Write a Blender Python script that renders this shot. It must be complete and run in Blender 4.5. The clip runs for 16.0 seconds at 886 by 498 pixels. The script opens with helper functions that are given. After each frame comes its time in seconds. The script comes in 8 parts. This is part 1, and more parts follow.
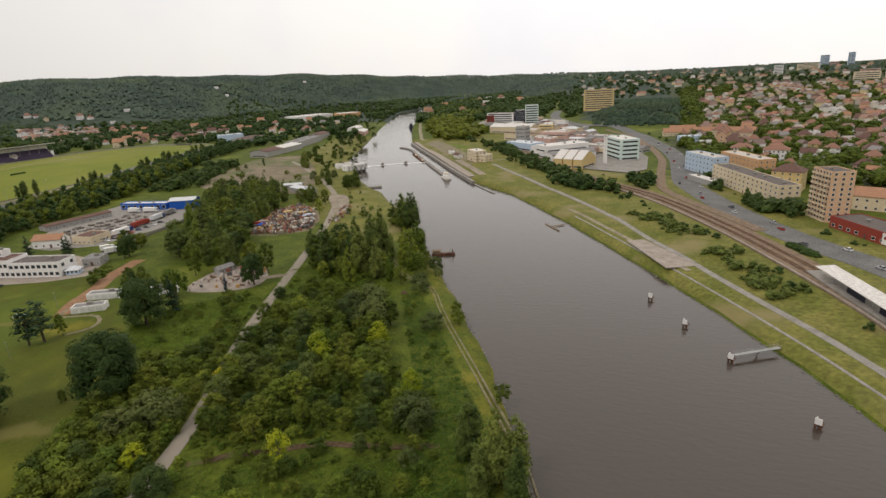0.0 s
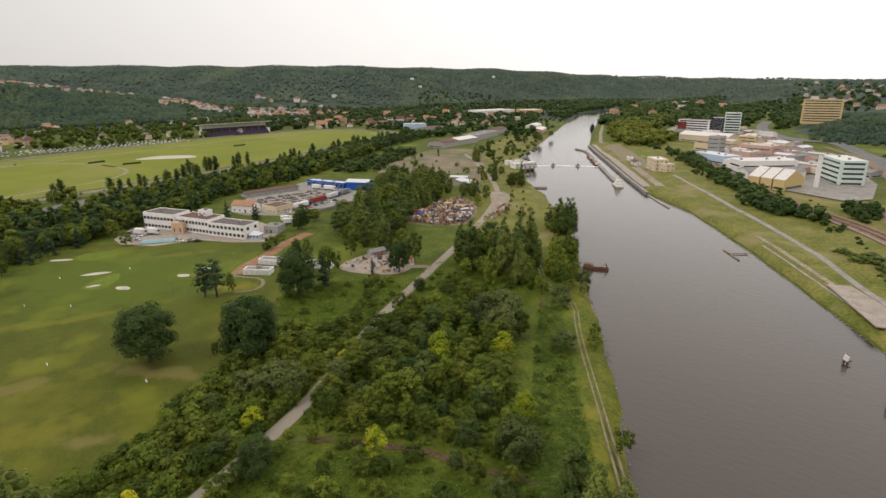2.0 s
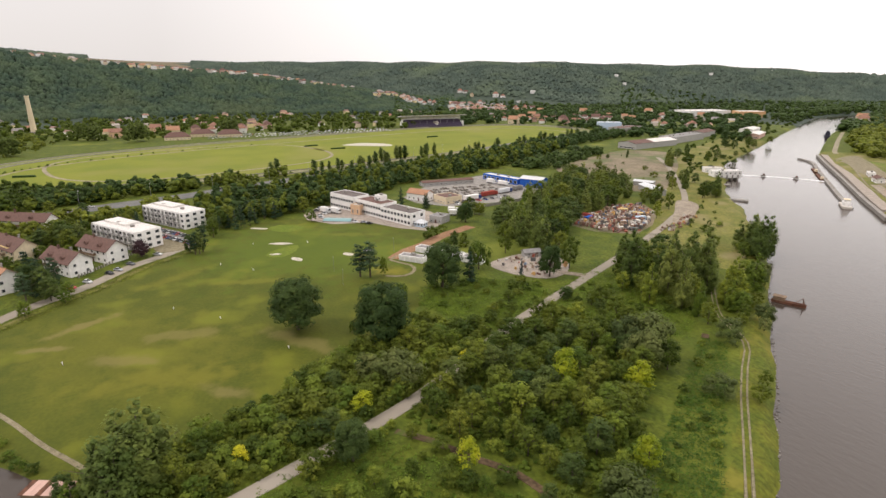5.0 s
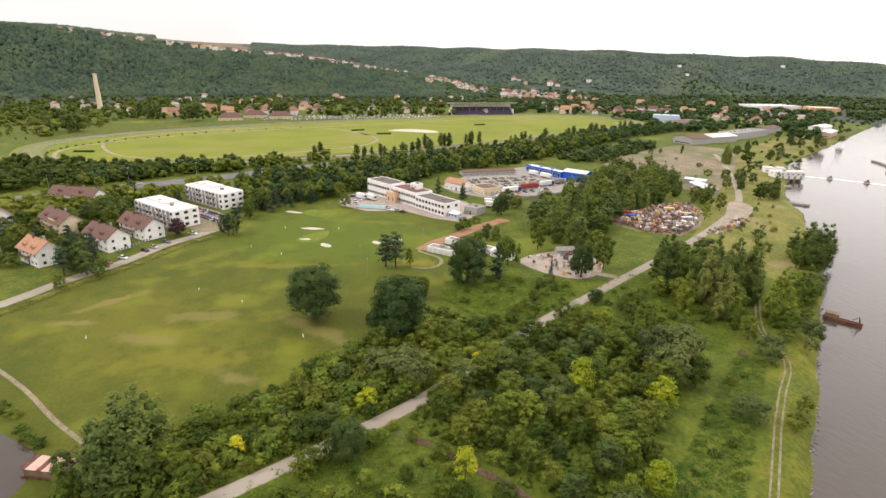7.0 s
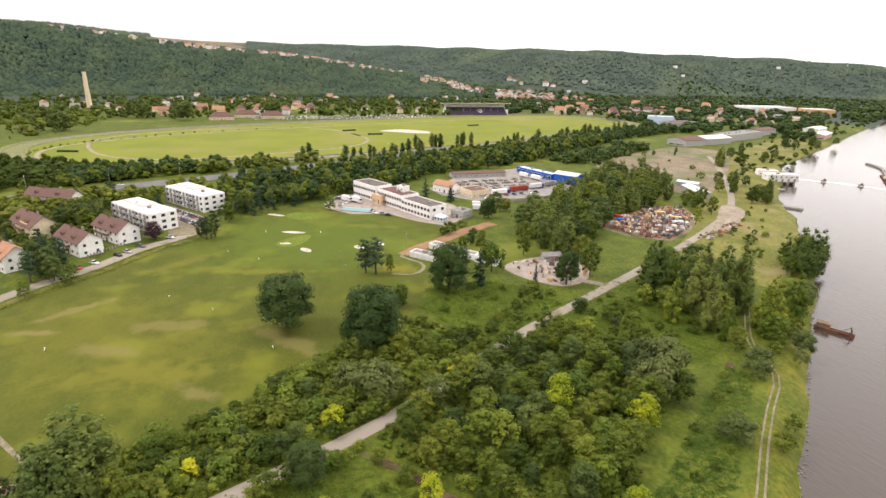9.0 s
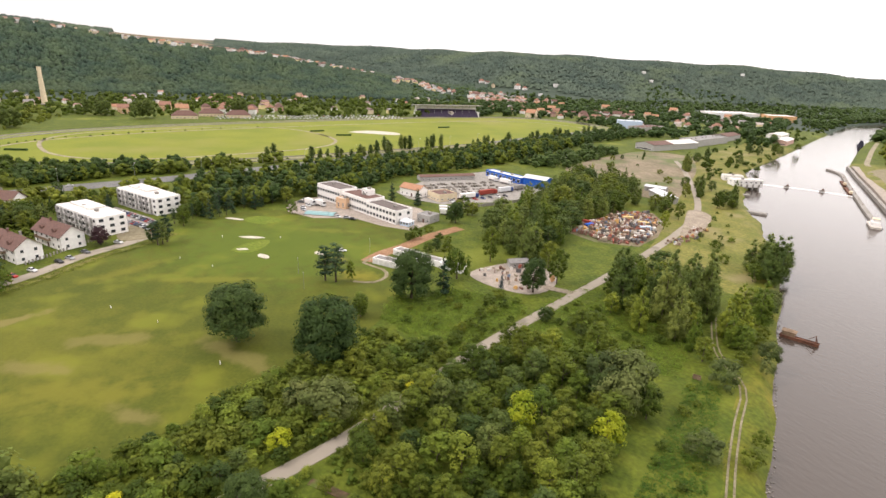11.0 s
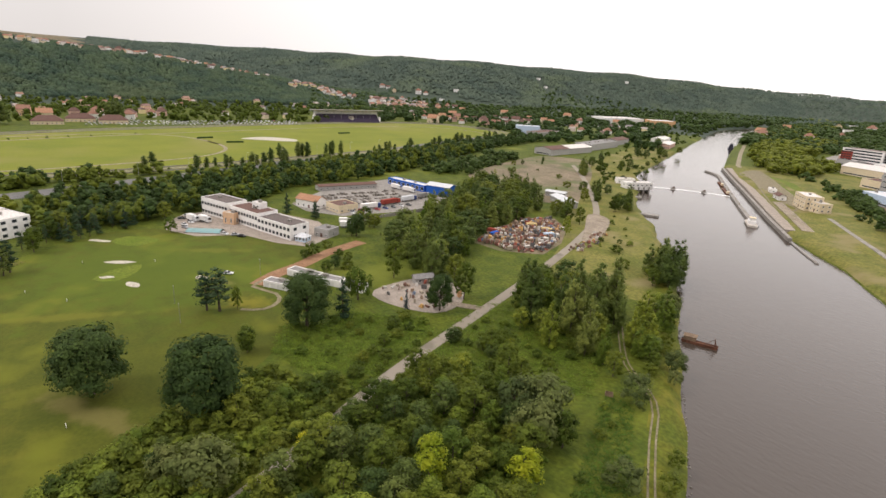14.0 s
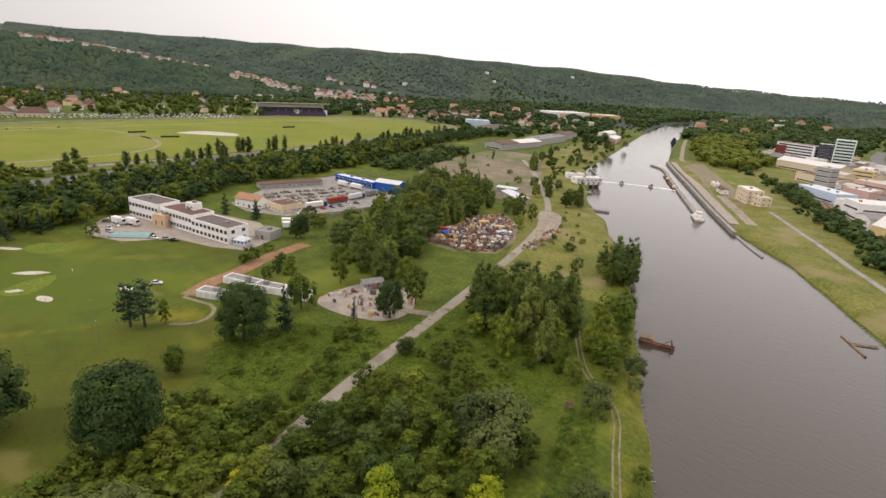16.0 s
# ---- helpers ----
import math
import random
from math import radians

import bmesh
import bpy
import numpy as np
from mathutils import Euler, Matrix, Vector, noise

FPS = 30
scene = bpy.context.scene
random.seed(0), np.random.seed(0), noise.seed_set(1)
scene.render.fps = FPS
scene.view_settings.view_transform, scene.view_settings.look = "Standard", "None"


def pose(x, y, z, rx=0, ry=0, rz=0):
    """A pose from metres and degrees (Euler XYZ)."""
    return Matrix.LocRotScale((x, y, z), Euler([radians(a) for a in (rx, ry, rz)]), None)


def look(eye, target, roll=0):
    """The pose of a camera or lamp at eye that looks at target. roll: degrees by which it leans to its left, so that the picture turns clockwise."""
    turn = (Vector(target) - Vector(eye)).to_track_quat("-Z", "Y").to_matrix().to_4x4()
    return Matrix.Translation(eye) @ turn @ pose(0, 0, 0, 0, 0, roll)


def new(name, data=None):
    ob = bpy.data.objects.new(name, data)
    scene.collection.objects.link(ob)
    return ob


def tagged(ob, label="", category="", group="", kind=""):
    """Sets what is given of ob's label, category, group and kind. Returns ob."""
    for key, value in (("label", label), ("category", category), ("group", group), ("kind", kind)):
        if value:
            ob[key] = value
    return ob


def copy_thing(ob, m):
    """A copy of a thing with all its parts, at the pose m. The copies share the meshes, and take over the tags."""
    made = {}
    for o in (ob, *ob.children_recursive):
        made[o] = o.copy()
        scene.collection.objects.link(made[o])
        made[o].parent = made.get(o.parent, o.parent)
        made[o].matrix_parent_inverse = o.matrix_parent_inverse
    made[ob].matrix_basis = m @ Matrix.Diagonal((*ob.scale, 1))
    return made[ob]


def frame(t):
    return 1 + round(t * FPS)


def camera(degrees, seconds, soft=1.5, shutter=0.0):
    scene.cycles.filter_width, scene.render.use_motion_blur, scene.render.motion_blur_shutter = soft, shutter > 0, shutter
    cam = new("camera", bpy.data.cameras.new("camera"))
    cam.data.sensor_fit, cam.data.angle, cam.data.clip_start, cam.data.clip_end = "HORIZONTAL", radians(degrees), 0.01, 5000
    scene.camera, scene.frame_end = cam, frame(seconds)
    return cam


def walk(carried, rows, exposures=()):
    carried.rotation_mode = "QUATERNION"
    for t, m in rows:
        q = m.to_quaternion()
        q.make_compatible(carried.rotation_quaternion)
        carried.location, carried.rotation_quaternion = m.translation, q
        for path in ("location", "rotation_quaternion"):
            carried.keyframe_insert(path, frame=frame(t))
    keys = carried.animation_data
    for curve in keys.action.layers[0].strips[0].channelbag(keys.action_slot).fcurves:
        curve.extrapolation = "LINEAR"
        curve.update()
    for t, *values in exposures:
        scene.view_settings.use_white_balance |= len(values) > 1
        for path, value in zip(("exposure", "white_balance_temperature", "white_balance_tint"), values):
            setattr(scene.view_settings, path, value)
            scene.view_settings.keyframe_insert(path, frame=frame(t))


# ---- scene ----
cam = camera(78.2, 16.0)
PATH = [
    (0, (-5.496, -11.878, 83.804), (-6.194, -10.101, 83.208), -3.1),
    (0.5, (-4.859, -8.41, 83.761), (-5.737, -6.714, 83.169), -1.7),
    (1, (-4.112, -4.716, 83.733), (-5.112, -3.09, 83.135), -1.4),
    (1.5, (-3.264, -1.279, 83.627), (-4.374, 0.276, 83.034), -0.8),
    (2, (-2.465, 1.737, 83.433), (-3.685, 3.209, 82.846), -0.7),
    (2.5, (-1.815, 4.594, 83.201), (-3.134, 5.978, 82.613), -0.4),
    (3, (-1.307, 7.219, 82.948), (-2.708, 8.52, 82.362), -0.3),
    (3.5, (-0.79, 10.03, 82.751), (-2.268, 11.244, 82.168), -0.1),
    (4, (-0.098, 12.831, 82.59), (-1.648, 13.953, 82.008), -0.2),
    (4.5, (0.246, 15.719, 82.348), (-1.335, 16.793, 81.756), 0.1),
    (5, (0.41, 18.665, 82.143), (-1.24, 19.626, 81.549), -0.1),
    (5.2, (0.355, 19.789, 82.13), (-1.31, 20.722, 81.532), -0.0),
    (7.5, (-2.352, 31.771, 82.846), (-4.074, 32.562, 82.204), 1.1),
    (8, (-3.248, 34.003, 82.917), (-4.971, 34.793, 82.278), 0.9),
    (10.5, (-9.787, 43.509, 82.829), (-11.471, 44.38, 82.192), 2.4),
    (11, (-11.165, 45.036, 82.53), (-12.835, 45.936, 81.899), 2.4),
    (11.5, (-12.758, 46.525, 82.102), (-14.402, 47.475, 81.472), 3.3),
    (12, (-14.429, 48.14, 81.895), (-16.048, 49.134, 81.271), 3.2),
    (12.5, (-16.377, 49.832, 81.939), (-17.963, 50.88, 81.316), 4.0),
    (13, (-18.577, 51.677, 82.152), (-20.131, 52.775, 81.534), 4.2),
    (13.5, (-20.781, 53.463, 82.437), (-22.303, 54.609, 81.827), 4.0),
    (14, (-22.979, 55.263, 82.644), (-24.474, 56.448, 82.043), 3.2),
    (14.5, (-25.017, 56.965, 82.757), (-26.489, 58.178, 82.154), 2.9),
    (15, (-27.199, 58.871, 82.671), (-28.641, 60.119, 82.068), 3.5),
    (15.5, (-29.333, 60.927, 82.571), (-30.738, 62.215, 81.967), 3.8),
    (16, (-31.629, 63.052, 82.545), (-33.004, 64.368, 81.933), 3.8),
]
walk(cam, [(t, look(eye, target, roll)) for t, eye, target, roll in PATH], exposures=[(0.0, -0.22, 6230, 16), (1.0, -0.13, 6230, 16), (2.0, -0.02, 6230, 17), (3.5, 0.17, 6230, 19), (5.0, 0.36, 6230, 20), (7.5, 0.74, 6230, 20), (10.5, 0.82, 6230, 21), (12.5, 0.54, 6230, 21), (14.5, 0.27, 6230, 20), (16.0, 0.2, 6230, 20)])

# ---- world and sun ----
SUN_ELEVATION, SUN_TURN = 48.0, 205.0
world = bpy.data.worlds.new("sky")
scene.world = world
world.use_nodes = True
wn, wl = world.node_tree.nodes, world.node_tree.links
wn.clear()
sky = wn.new("ShaderNodeTexSky")
sky.sky_type, sky.sun_disc = "NISHITA", False
sky.sun_elevation, sky.sun_rotation = radians(SUN_ELEVATION), radians(SUN_TURN)
sky.air_density, sky.dust_density = 1.0, 3.0
cloud = wn.new("ShaderNodeTexNoise")
cloud.inputs["Scale"].default_value, cloud.inputs["Detail"].default_value = 2.2, 5.0
veil = wn.new("ShaderNodeValToRGB")
veil.color_ramp.elements[0].position, veil.color_ramp.elements[0].color = 0.33, (10.6, 10.4, 9.9, 1)
veil.color_ramp.elements[1].position, veil.color_ramp.elements[1].color = 0.5, (11.7, 11.3, 9.9, 1)
wl.new(cloud.outputs["Fac"], veil.inputs["Fac"])
over = wn.new("ShaderNodeMix")
over.data_type = "RGBA"
over.inputs["Factor"].default_value = 0.92
wl.new(sky.outputs[0], over.inputs["A"])
wl.new(veil.outputs[0], over.inputs["B"])


def sky_gain(axis, lo, hi, g0, g1):
    """A factor that grows along one direction of the overcast sky."""
    tc = wn.new("ShaderNodeTexCoord")
    dot = wn.new("ShaderNodeVectorMath")
    dot.operation = "DOT_PRODUCT"
    dot.inputs[1].default_value = axis
    wl.new(tc.outputs["Generated"], dot.inputs[0])
    mr = wn.new("ShaderNodeMapRange")
    mr.inputs["From Min"].default_value, mr.inputs["From Max"].default_value = lo, hi
    mr.inputs["To Min"].default_value, mr.inputs["To Max"].default_value = g0, g1
    wl.new(dot.outputs["Value"], mr.inputs["Value"])
    return mr.outputs[0]


# an overcast sky is brighter overhead, and its veil is thinner to the north
gain = wn.new("ShaderNodeMath")
gain.operation = "MULTIPLY"
wl.new(sky_gain((0, 0, 1), 0.0, 1.0, 1.0, 1.8), gain.inputs[0])
wl.new(sky_gain((math.sin(radians(10)), math.cos(radians(10)), 0), -0.1, 1.0, 0.62, 1.22), gain.inputs[1])
lit = wn.new("ShaderNodeVectorMath")
lit.operation = "SCALE"
wl.new(over.outputs["Result"], lit.inputs[0])
wl.new(gain.outputs[0], lit.inputs["Scale"])
back = wn.new("ShaderNodeBackground")
back.inputs["Strength"].default_value = 0.09
wl.new(lit.outputs[0], back.inputs["Color"])
wout = wn.new("ShaderNodeOutputWorld")
wl.new(back.outputs[0], wout.inputs["Surface"])
sun = new("sun", bpy.data.lights.new("sun", "SUN"))
sun.data.energy, sun.data.angle, sun.data.color = 1.1, radians(12), (1.0, 0.95, 0.86)
sun_to = Vector((math.sin(radians(SUN_TURN)) * math.cos(radians(SUN_ELEVATION)), math.cos(radians(SUN_TURN)) * math.cos(radians(SUN_ELEVATION)), math.sin(radians(SUN_ELEVATION))))
sun.matrix_world = look(sun_to * 200, (0, 0, 0))

# ---- materials ----
def mat(name, low, high, scale=0.5, rough=0.85, metal=0.0, bump=0.0, fine=None, patch=None, patch_scale=0.02, patch_at=0.55, island=0.0, each=0.0, stretch=None, spec=0.17, deep=0.45):
    """Two tones mixed by grain, a third by broad patches; island and each vary the brightness by piece and by object."""
    m = bpy.data.materials.new(name)
    m.use_nodes = True
    n, l = m.node_tree.nodes, m.node_tree.links
    b = n["Principled BSDF"]
    b.inputs["Roughness"].default_value, b.inputs["Metallic"].default_value = rough, metal
    b.inputs["Specular IOR Level"].default_value = spec
    tc = n.new("ShaderNodeTexCoord")
    src = tc.outputs["Object"]
    if stretch:
        mp = n.new("ShaderNodeMapping")
        mp.inputs["Scale"].default_value = stretch
        l.new(src, mp.inputs["Vector"])
        src = mp.outputs[0]
    def grain(sc, detail=4.0):
        t = n.new("ShaderNodeTexNoise")
        t.inputs["Scale"].default_value, t.inputs["Detail"].default_value = sc, detail
        l.new(src, t.inputs["Vector"])
        return t.outputs["Fac"]
    def ramp(fac, p0, p1):
        r = n.new("ShaderNodeMapRange")
        r.inputs["From Min"].default_value, r.inputs["From Max"].default_value = p0, p1
        l.new(fac, r.inputs["Value"])
        return r.outputs[0]
    def mix(fac, a, c, mode="MIX"):
        x = n.new("ShaderNodeMix")
        x.data_type, x.blend_type = "RGBA", mode
        if isinstance(fac, float):
            x.inputs["Factor"].default_value = fac
        else:
            l.new(fac, x.inputs["Factor"])
        for v, socket in ((a, x.inputs["A"]), (c, x.inputs["B"])):
            if isinstance(v, tuple):
                socket.default_value = (*v, 1)
            else:
                l.new(v, socket)
        return x.outputs["Result"]
    g1 = grain(scale)
    colour = mix(ramp(g1, 0.35, 0.65), low, high)
    if fine:
        g2 = grain(scale * fine, 2.0)
        colour = mix(ramp(g2, 0.3, 0.7), mix(deep, colour, (0.0, 0.0, 0.0)), colour)
    if patch:
        colour = mix(ramp(grain(patch_scale, 3.0), patch_at, patch_at + 0.12), colour, patch)
    for amount, kind in ((island, "geo"), (each, "obj")):
        if amount:
            o = n.new("ShaderNodeNewGeometry") if kind == "geo" else n.new("ShaderNodeObjectInfo")
            r = n.new("ShaderNodeMapRange")
            r.inputs["To Min"].default_value, r.inputs["To Max"].default_value = 1 - amount, 1 + amount
            l.new(o.outputs["Random Per Island" if kind == "geo" else "Random"], r.inputs["Value"])
            h = n.new("ShaderNodeHueSaturation")
            l.new(colour, h.inputs["Color"])
            l.new(r.outputs[0], h.inputs["Value"])
            if kind == "obj":
                r2 = n.new("ShaderNodeMapRange")
                r2.inputs["To Min"].default_value, r2.inputs["To Max"].default_value = 0.5 + amount * 0.06, 0.5 - amount * 0.06
                l.new(o.outputs["Random"], r2.inputs["Value"])
                l.new(r2.outputs[0], h.inputs["Hue"])
            colour = h.outputs[0]
    l.new(colour, b.inputs["Base Color"])
    if bump:
        bp = n.new("ShaderNodeBump")
        bp.inputs["Strength"].default_value, bp.inputs["Distance"].default_value = 0.6, bump
        l.new(grain(scale * (fine or 3.0), 3.0), bp.inputs["Height"])
        l.new(bp.outputs[0], b.inputs["Normal"])
    return m


M = {}
M["meadow"] = mat("meadow", (0.064, 0.094, 0.0070), (0.112, 0.136, 0.0110), 0.12, bump=0.5, fine=6, patch=(0.128, 0.145, 0.016), patch_scale=0.02, patch_at=0.57)
M["lawn"] = mat("lawn", (0.063, 0.077, 0.0056), (0.089, 0.098, 0.0078), 0.07, bump=0.06, fine=14, patch=(0.118, 0.128, 0.010), patch_scale=0.035, patch_at=0.54, deep=0.2)


def worn(m, spots):
    """Worn or greener places of a ground: (x, y, length, width, turn, colour, strength), with ragged soft edges."""
    n, l = m.node_tree.nodes, m.node_tree.links
    b = n["Principled BSDF"]
    colour = b.inputs["Base Color"].links[0].from_socket
    tc = n.new("ShaderNodeTexCoord")
    noise = n.new("ShaderNodeTexNoise")
    noise.inputs["Scale"].default_value, noise.inputs["Detail"].default_value = 0.16, 6.0
    l.new(tc.outputs["Object"], noise.inputs["Vector"])
    for x, y, a, w, turn, c, strength in spots:
        mp = n.new("ShaderNodeMapping")
        mp.vector_type = "TEXTURE"
        mp.inputs["Location"].default_value = (x, y, 0)
        mp.inputs["Rotation"].default_value = (0, 0, radians(turn))
        mp.inputs["Scale"].default_value = (a, w, 1000.0)
        l.new(tc.outputs["Object"], mp.inputs["Vector"])
        ln = n.new("ShaderNodeVectorMath")
        ln.operation = "LENGTH"
        l.new(mp.outputs[0], ln.inputs[0])
        ad = n.new("ShaderNodeMath")
        ad.operation = "MULTIPLY_ADD"
        ad.inputs[1].default_value = 1.9
        l.new(noise.outputs["Fac"], ad.inputs[0])
        l.new(ln.outputs["Value"], ad.inputs[2])
        r = n.new("ShaderNodeMapRange")
        r.interpolation_type = "SMOOTHSTEP"
        r.inputs["From Min"].default_value, r.inputs["From Max"].default_value = 1.25, 2.0
        r.inputs["To Min"].default_value, r.inputs["To Max"].default_value = strength, 0.0
        l.new(ad.outputs[0], r.inputs["Value"])
        x_ = n.new("ShaderNodeMix")
        x_.data_type = "RGBA"
        l.new(r.outputs[0], x_.inputs["Factor"])
        l.new(colour, x_.inputs["A"])
        x_.inputs["B"].default_value = (*c, 1)
        colour = x_.outputs["Result"]
    l.new(colour, b.inputs["Base Color"])


DRY, STRAW, LUSH = (0.17, 0.14, 0.045), (0.15, 0.138, 0.014), (0.072, 0.106, 0.006)
worn(M["lawn"], [(-262, 92, 80, 62, 45, LUSH, 0.7), (-185, 10, 60, 34, 40, STRAW, 0.3), (-188, 27, 16, 6, 75, DRY, 0.5), (-178, 9, 13, 5, 60, DRY, 0.55), (-144, 33, 9, 4, 40, DRY, 0.6), (-199, -14, 9, 2.5, 70, DRY, 0.7), (-213, -3, 17, 3.2, 118, DRY, 0.7),
                 (-163, 60, 20, 5, 30, DRY, 0.55), (-211, 114, 11, 8, 40, (0.19, 0.165, 0.015), 0.7), (-250, 30, 26, 5, 120, STRAW, 0.4), (-228, 60, 24, 4, 70, STRAW, 0.5), (-160, 20, 26, 8, 80, STRAW, 0.5), (-278, 120, 22, 4, 60, STRAW, 0.4), (-238, 112, 12, 3, 30, DRY, 0.5)])
M["green"] = mat("green", (0.1150, 0.1667, 0.0115), (0.1552, 0.1898, 0.0184), 0.08, fine=12)
M["bank_grass"] = mat("bank_grass", (0.090, 0.115, 0.010), (0.145, 0.150, 0.014), 0.12, bump=0.3, fine=7, patch=(0.165, 0.15, 0.02), patch_scale=0.06)
M["turf"] = mat("turf", (0.1375, 0.1650, 0.0132), (0.1760, 0.1925, 0.0176), 0.02, fine=20, deep=0.12, patch=(0.18, 0.18, 0.035), patch_scale=0.008, patch_at=0.52)
M["track_turf"] = mat("track_turf", (0.185, 0.195, 0.075), (0.22, 0.22, 0.095), 0.03, fine=14)
M["dirt"] = mat("dirt", (0.28, 0.23, 0.17), (0.38, 0.32, 0.245), 0.15, fine=8, bump=0.1, patch=(0.15, 0.14, 0.06), patch_scale=0.05, patch_at=0.6)
M["red_dirt"] = mat("red_dirt", (0.28, 0.15, 0.08), (0.36, 0.21, 0.12), 0.2, fine=8, bump=0.05)
M["barren"] = mat("barren", (0.17, 0.145, 0.085), (0.29, 0.23, 0.155), 0.035, fine=12, bump=0.2, patch=(0.10, 0.12, 0.04), patch_scale=0.02, patch_at=0.5)
M["soil"] = mat("soil", (0.085, 0.056, 0.03), (0.16, 0.105, 0.06), 0.3, fine=5, bump=0.3, patch=(0.07, 0.095, 0.015), patch_scale=0.16, patch_at=0.5)
M["track_soil"] = mat("track_soil", (0.20, 0.17, 0.10), (0.29, 0.25, 0.16), 0.4, fine=6, bump=0.05)
M["asphalt"] = mat("asphalt", (0.225, 0.195, 0.152), (0.285, 0.25, 0.20), 0.05, bump=0.01, patch=(0.17, 0.15, 0.115), patch_scale=0.09, patch_at=0.58)
M["dark_asphalt"] = mat("dark_asphalt", (0.15, 0.148, 0.142), (0.20, 0.195, 0.185), 0.1, fine=12)
M["concrete"] = mat("concrete", (0.27, 0.25, 0.22), (0.38, 0.355, 0.32), 0.3, fine=9, bump=0.02, patch=(0.2, 0.185, 0.16), patch_scale=0.15)
M["paving"] = mat("paving", (0.33, 0.28, 0.23), (0.43, 0.37, 0.31), 0.3, fine=9)
M["ballast"] = mat("ballast", (0.19, 0.13, 0.085), (0.29, 0.21, 0.14), 0.5, fine=6, bump=0.1)
M["track_sand"] = mat("track_sand", (0.26, 0.225, 0.15), (0.36, 0.31, 0.21), 0.1, fine=6)
M["sand"] = mat("sand", (0.5, 0.46, 0.38), (0.62, 0.57, 0.47), 0.5, fine=4)
M["bank_meadow"] = mat("bank_meadow", (0.13, 0.145, 0.022), (0.21, 0.195, 0.045), 0.07, bump=0.3, fine=9, patch=(0.20, 0.17, 0.07), patch_scale=0.03, patch_at=0.55)
# ridge canopy's hazed tone, set pale so gaps between crowns lose their shade
M["forest_floor"] = mat("forest_floor", (0.040, 0.060, 0.042), (0.060, 0.084, 0.054), 0.05, fine=9)
M["dry_field"] = mat("dry_field", (0.17, 0.14, 0.08), (0.22, 0.18, 0.11), 0.01, fine=9)
M["town_ground"] = mat("town_ground", (0.0385, 0.0605, 0.0165), (0.0990, 0.0990, 0.0440), 0.04, fine=9)

# ---- shared builders ----
def mesh(name, verts, faces, *mats):
    me = bpy.data.meshes.new(name)
    me.from_pydata([tuple(v) for v in verts], [], [tuple(f) for f in faces])
    for m in mats:
        me.materials.append(m)
    me.update()
    return me


def part(name, me, parent, label="", at=None):
    """Links a mesh as one object under a thing or a part."""
    ob = new(name, me)
    ob.parent = parent
    if at is not None:
        ob.matrix_basis = at
    return tagged(ob, label)


def joined(name, pieces, *mats):
    """One mesh out of (verts, faces, slot) pieces."""
    verts, faces, slots = [], [], []
    for v, f, s in pieces:
        base = len(verts)
        verts.extend(v)
        faces.extend([tuple(i + base for i in q) for q in f])
        slots.extend([s] * len(f))
    me = mesh(name, verts, faces, *mats)
    me.polygons.foreach_set("material_index", slots)
    return me


def box(x0, y0, z0, x1, y1, z1, s=0, chamfer=0.0):
    c = chamfer
    if c:
        v = []
        for z, i in ((z0, 0), (z1 - c, 0), (z1, c)):
            v += [(x0 + i, y0 + i, z), (x1 - i, y0 + i, z), (x1 - i, y1 - i, z), (x0 + i, y1 - i, z)]
        f = [(3, 2, 1, 0), (8, 9, 10, 11)]
        for k in (0, 4):
            f += [(k + i, k + (i + 1) % 4, k + 4 + (i + 1) % 4, k + 4 + i) for i in range(4)]
        return v, f, s
    v = [(x, y, z) for z in (z0, z1) for x, y in ((x0, y0), (x1, y0), (x1, y1), (x0, y1))]
    return v, [(3, 2, 1, 0), (4, 5, 6, 7), (0, 1, 5, 4), (1, 2, 6, 5), (2, 3, 7, 6), (3, 0, 4, 7)], s


def tube(p, q, r0, r1, n=7, s=0, caps=True):
    p, q = Vector(p), Vector(q)
    d = (q - p).normalized()
    u = d.orthogonal().normalized()
    w = d.cross(u)
    v = [tuple(c + (u * math.cos(a) + w * math.sin(a)) * r) for c, r in ((p, r0), (q, r1)) for a in [2 * math.pi * i / n for i in range(n)]]
    f = [(i, (i + 1) % n, n + (i + 1) % n, n + i) for i in range(n)]
    if caps:
        f += [tuple(range(n))[::-1], tuple(range(n, 2 * n))]
    return v, f, s


def _ball(n=1):
    bm = bmesh.new()
    bmesh.ops.create_icosphere(bm, subdivisions=n, radius=1.0)
    v = np.array([tuple(q.co) for q in bm.verts])
    f = [tuple(q.index for q in t.verts) for t in bm.faces]
    bm.free()
    return v, f
BALL_V, BALL_F = _ball()


def curve_points(pts, step=6.0, closed=False):
    """Catmull-Rom through plan points."""
    p = np.array(pts, float)
    ext = np.vstack([p[-1], p, p[0], p[1]]) if closed else np.vstack([2 * p[0] - p[1], p, 2 * p[-1] - p[-2]])
    out = []
    for i in range(len(p) if closed else len(p) - 1):
        a, b, c, d = ext[i:i + 4]
        n = max(2, int(np.linalg.norm(c - b) / step))
        for t in np.arange(n) / n:
            out.append(0.5 * (2 * b + (c - a) * t + (2 * a - 5 * b + 4 * c - d) * t * t + (3 * b - a - 3 * c + d) * t ** 3))
    if not closed:
        out.append(p[-1])
    return np.array(out)


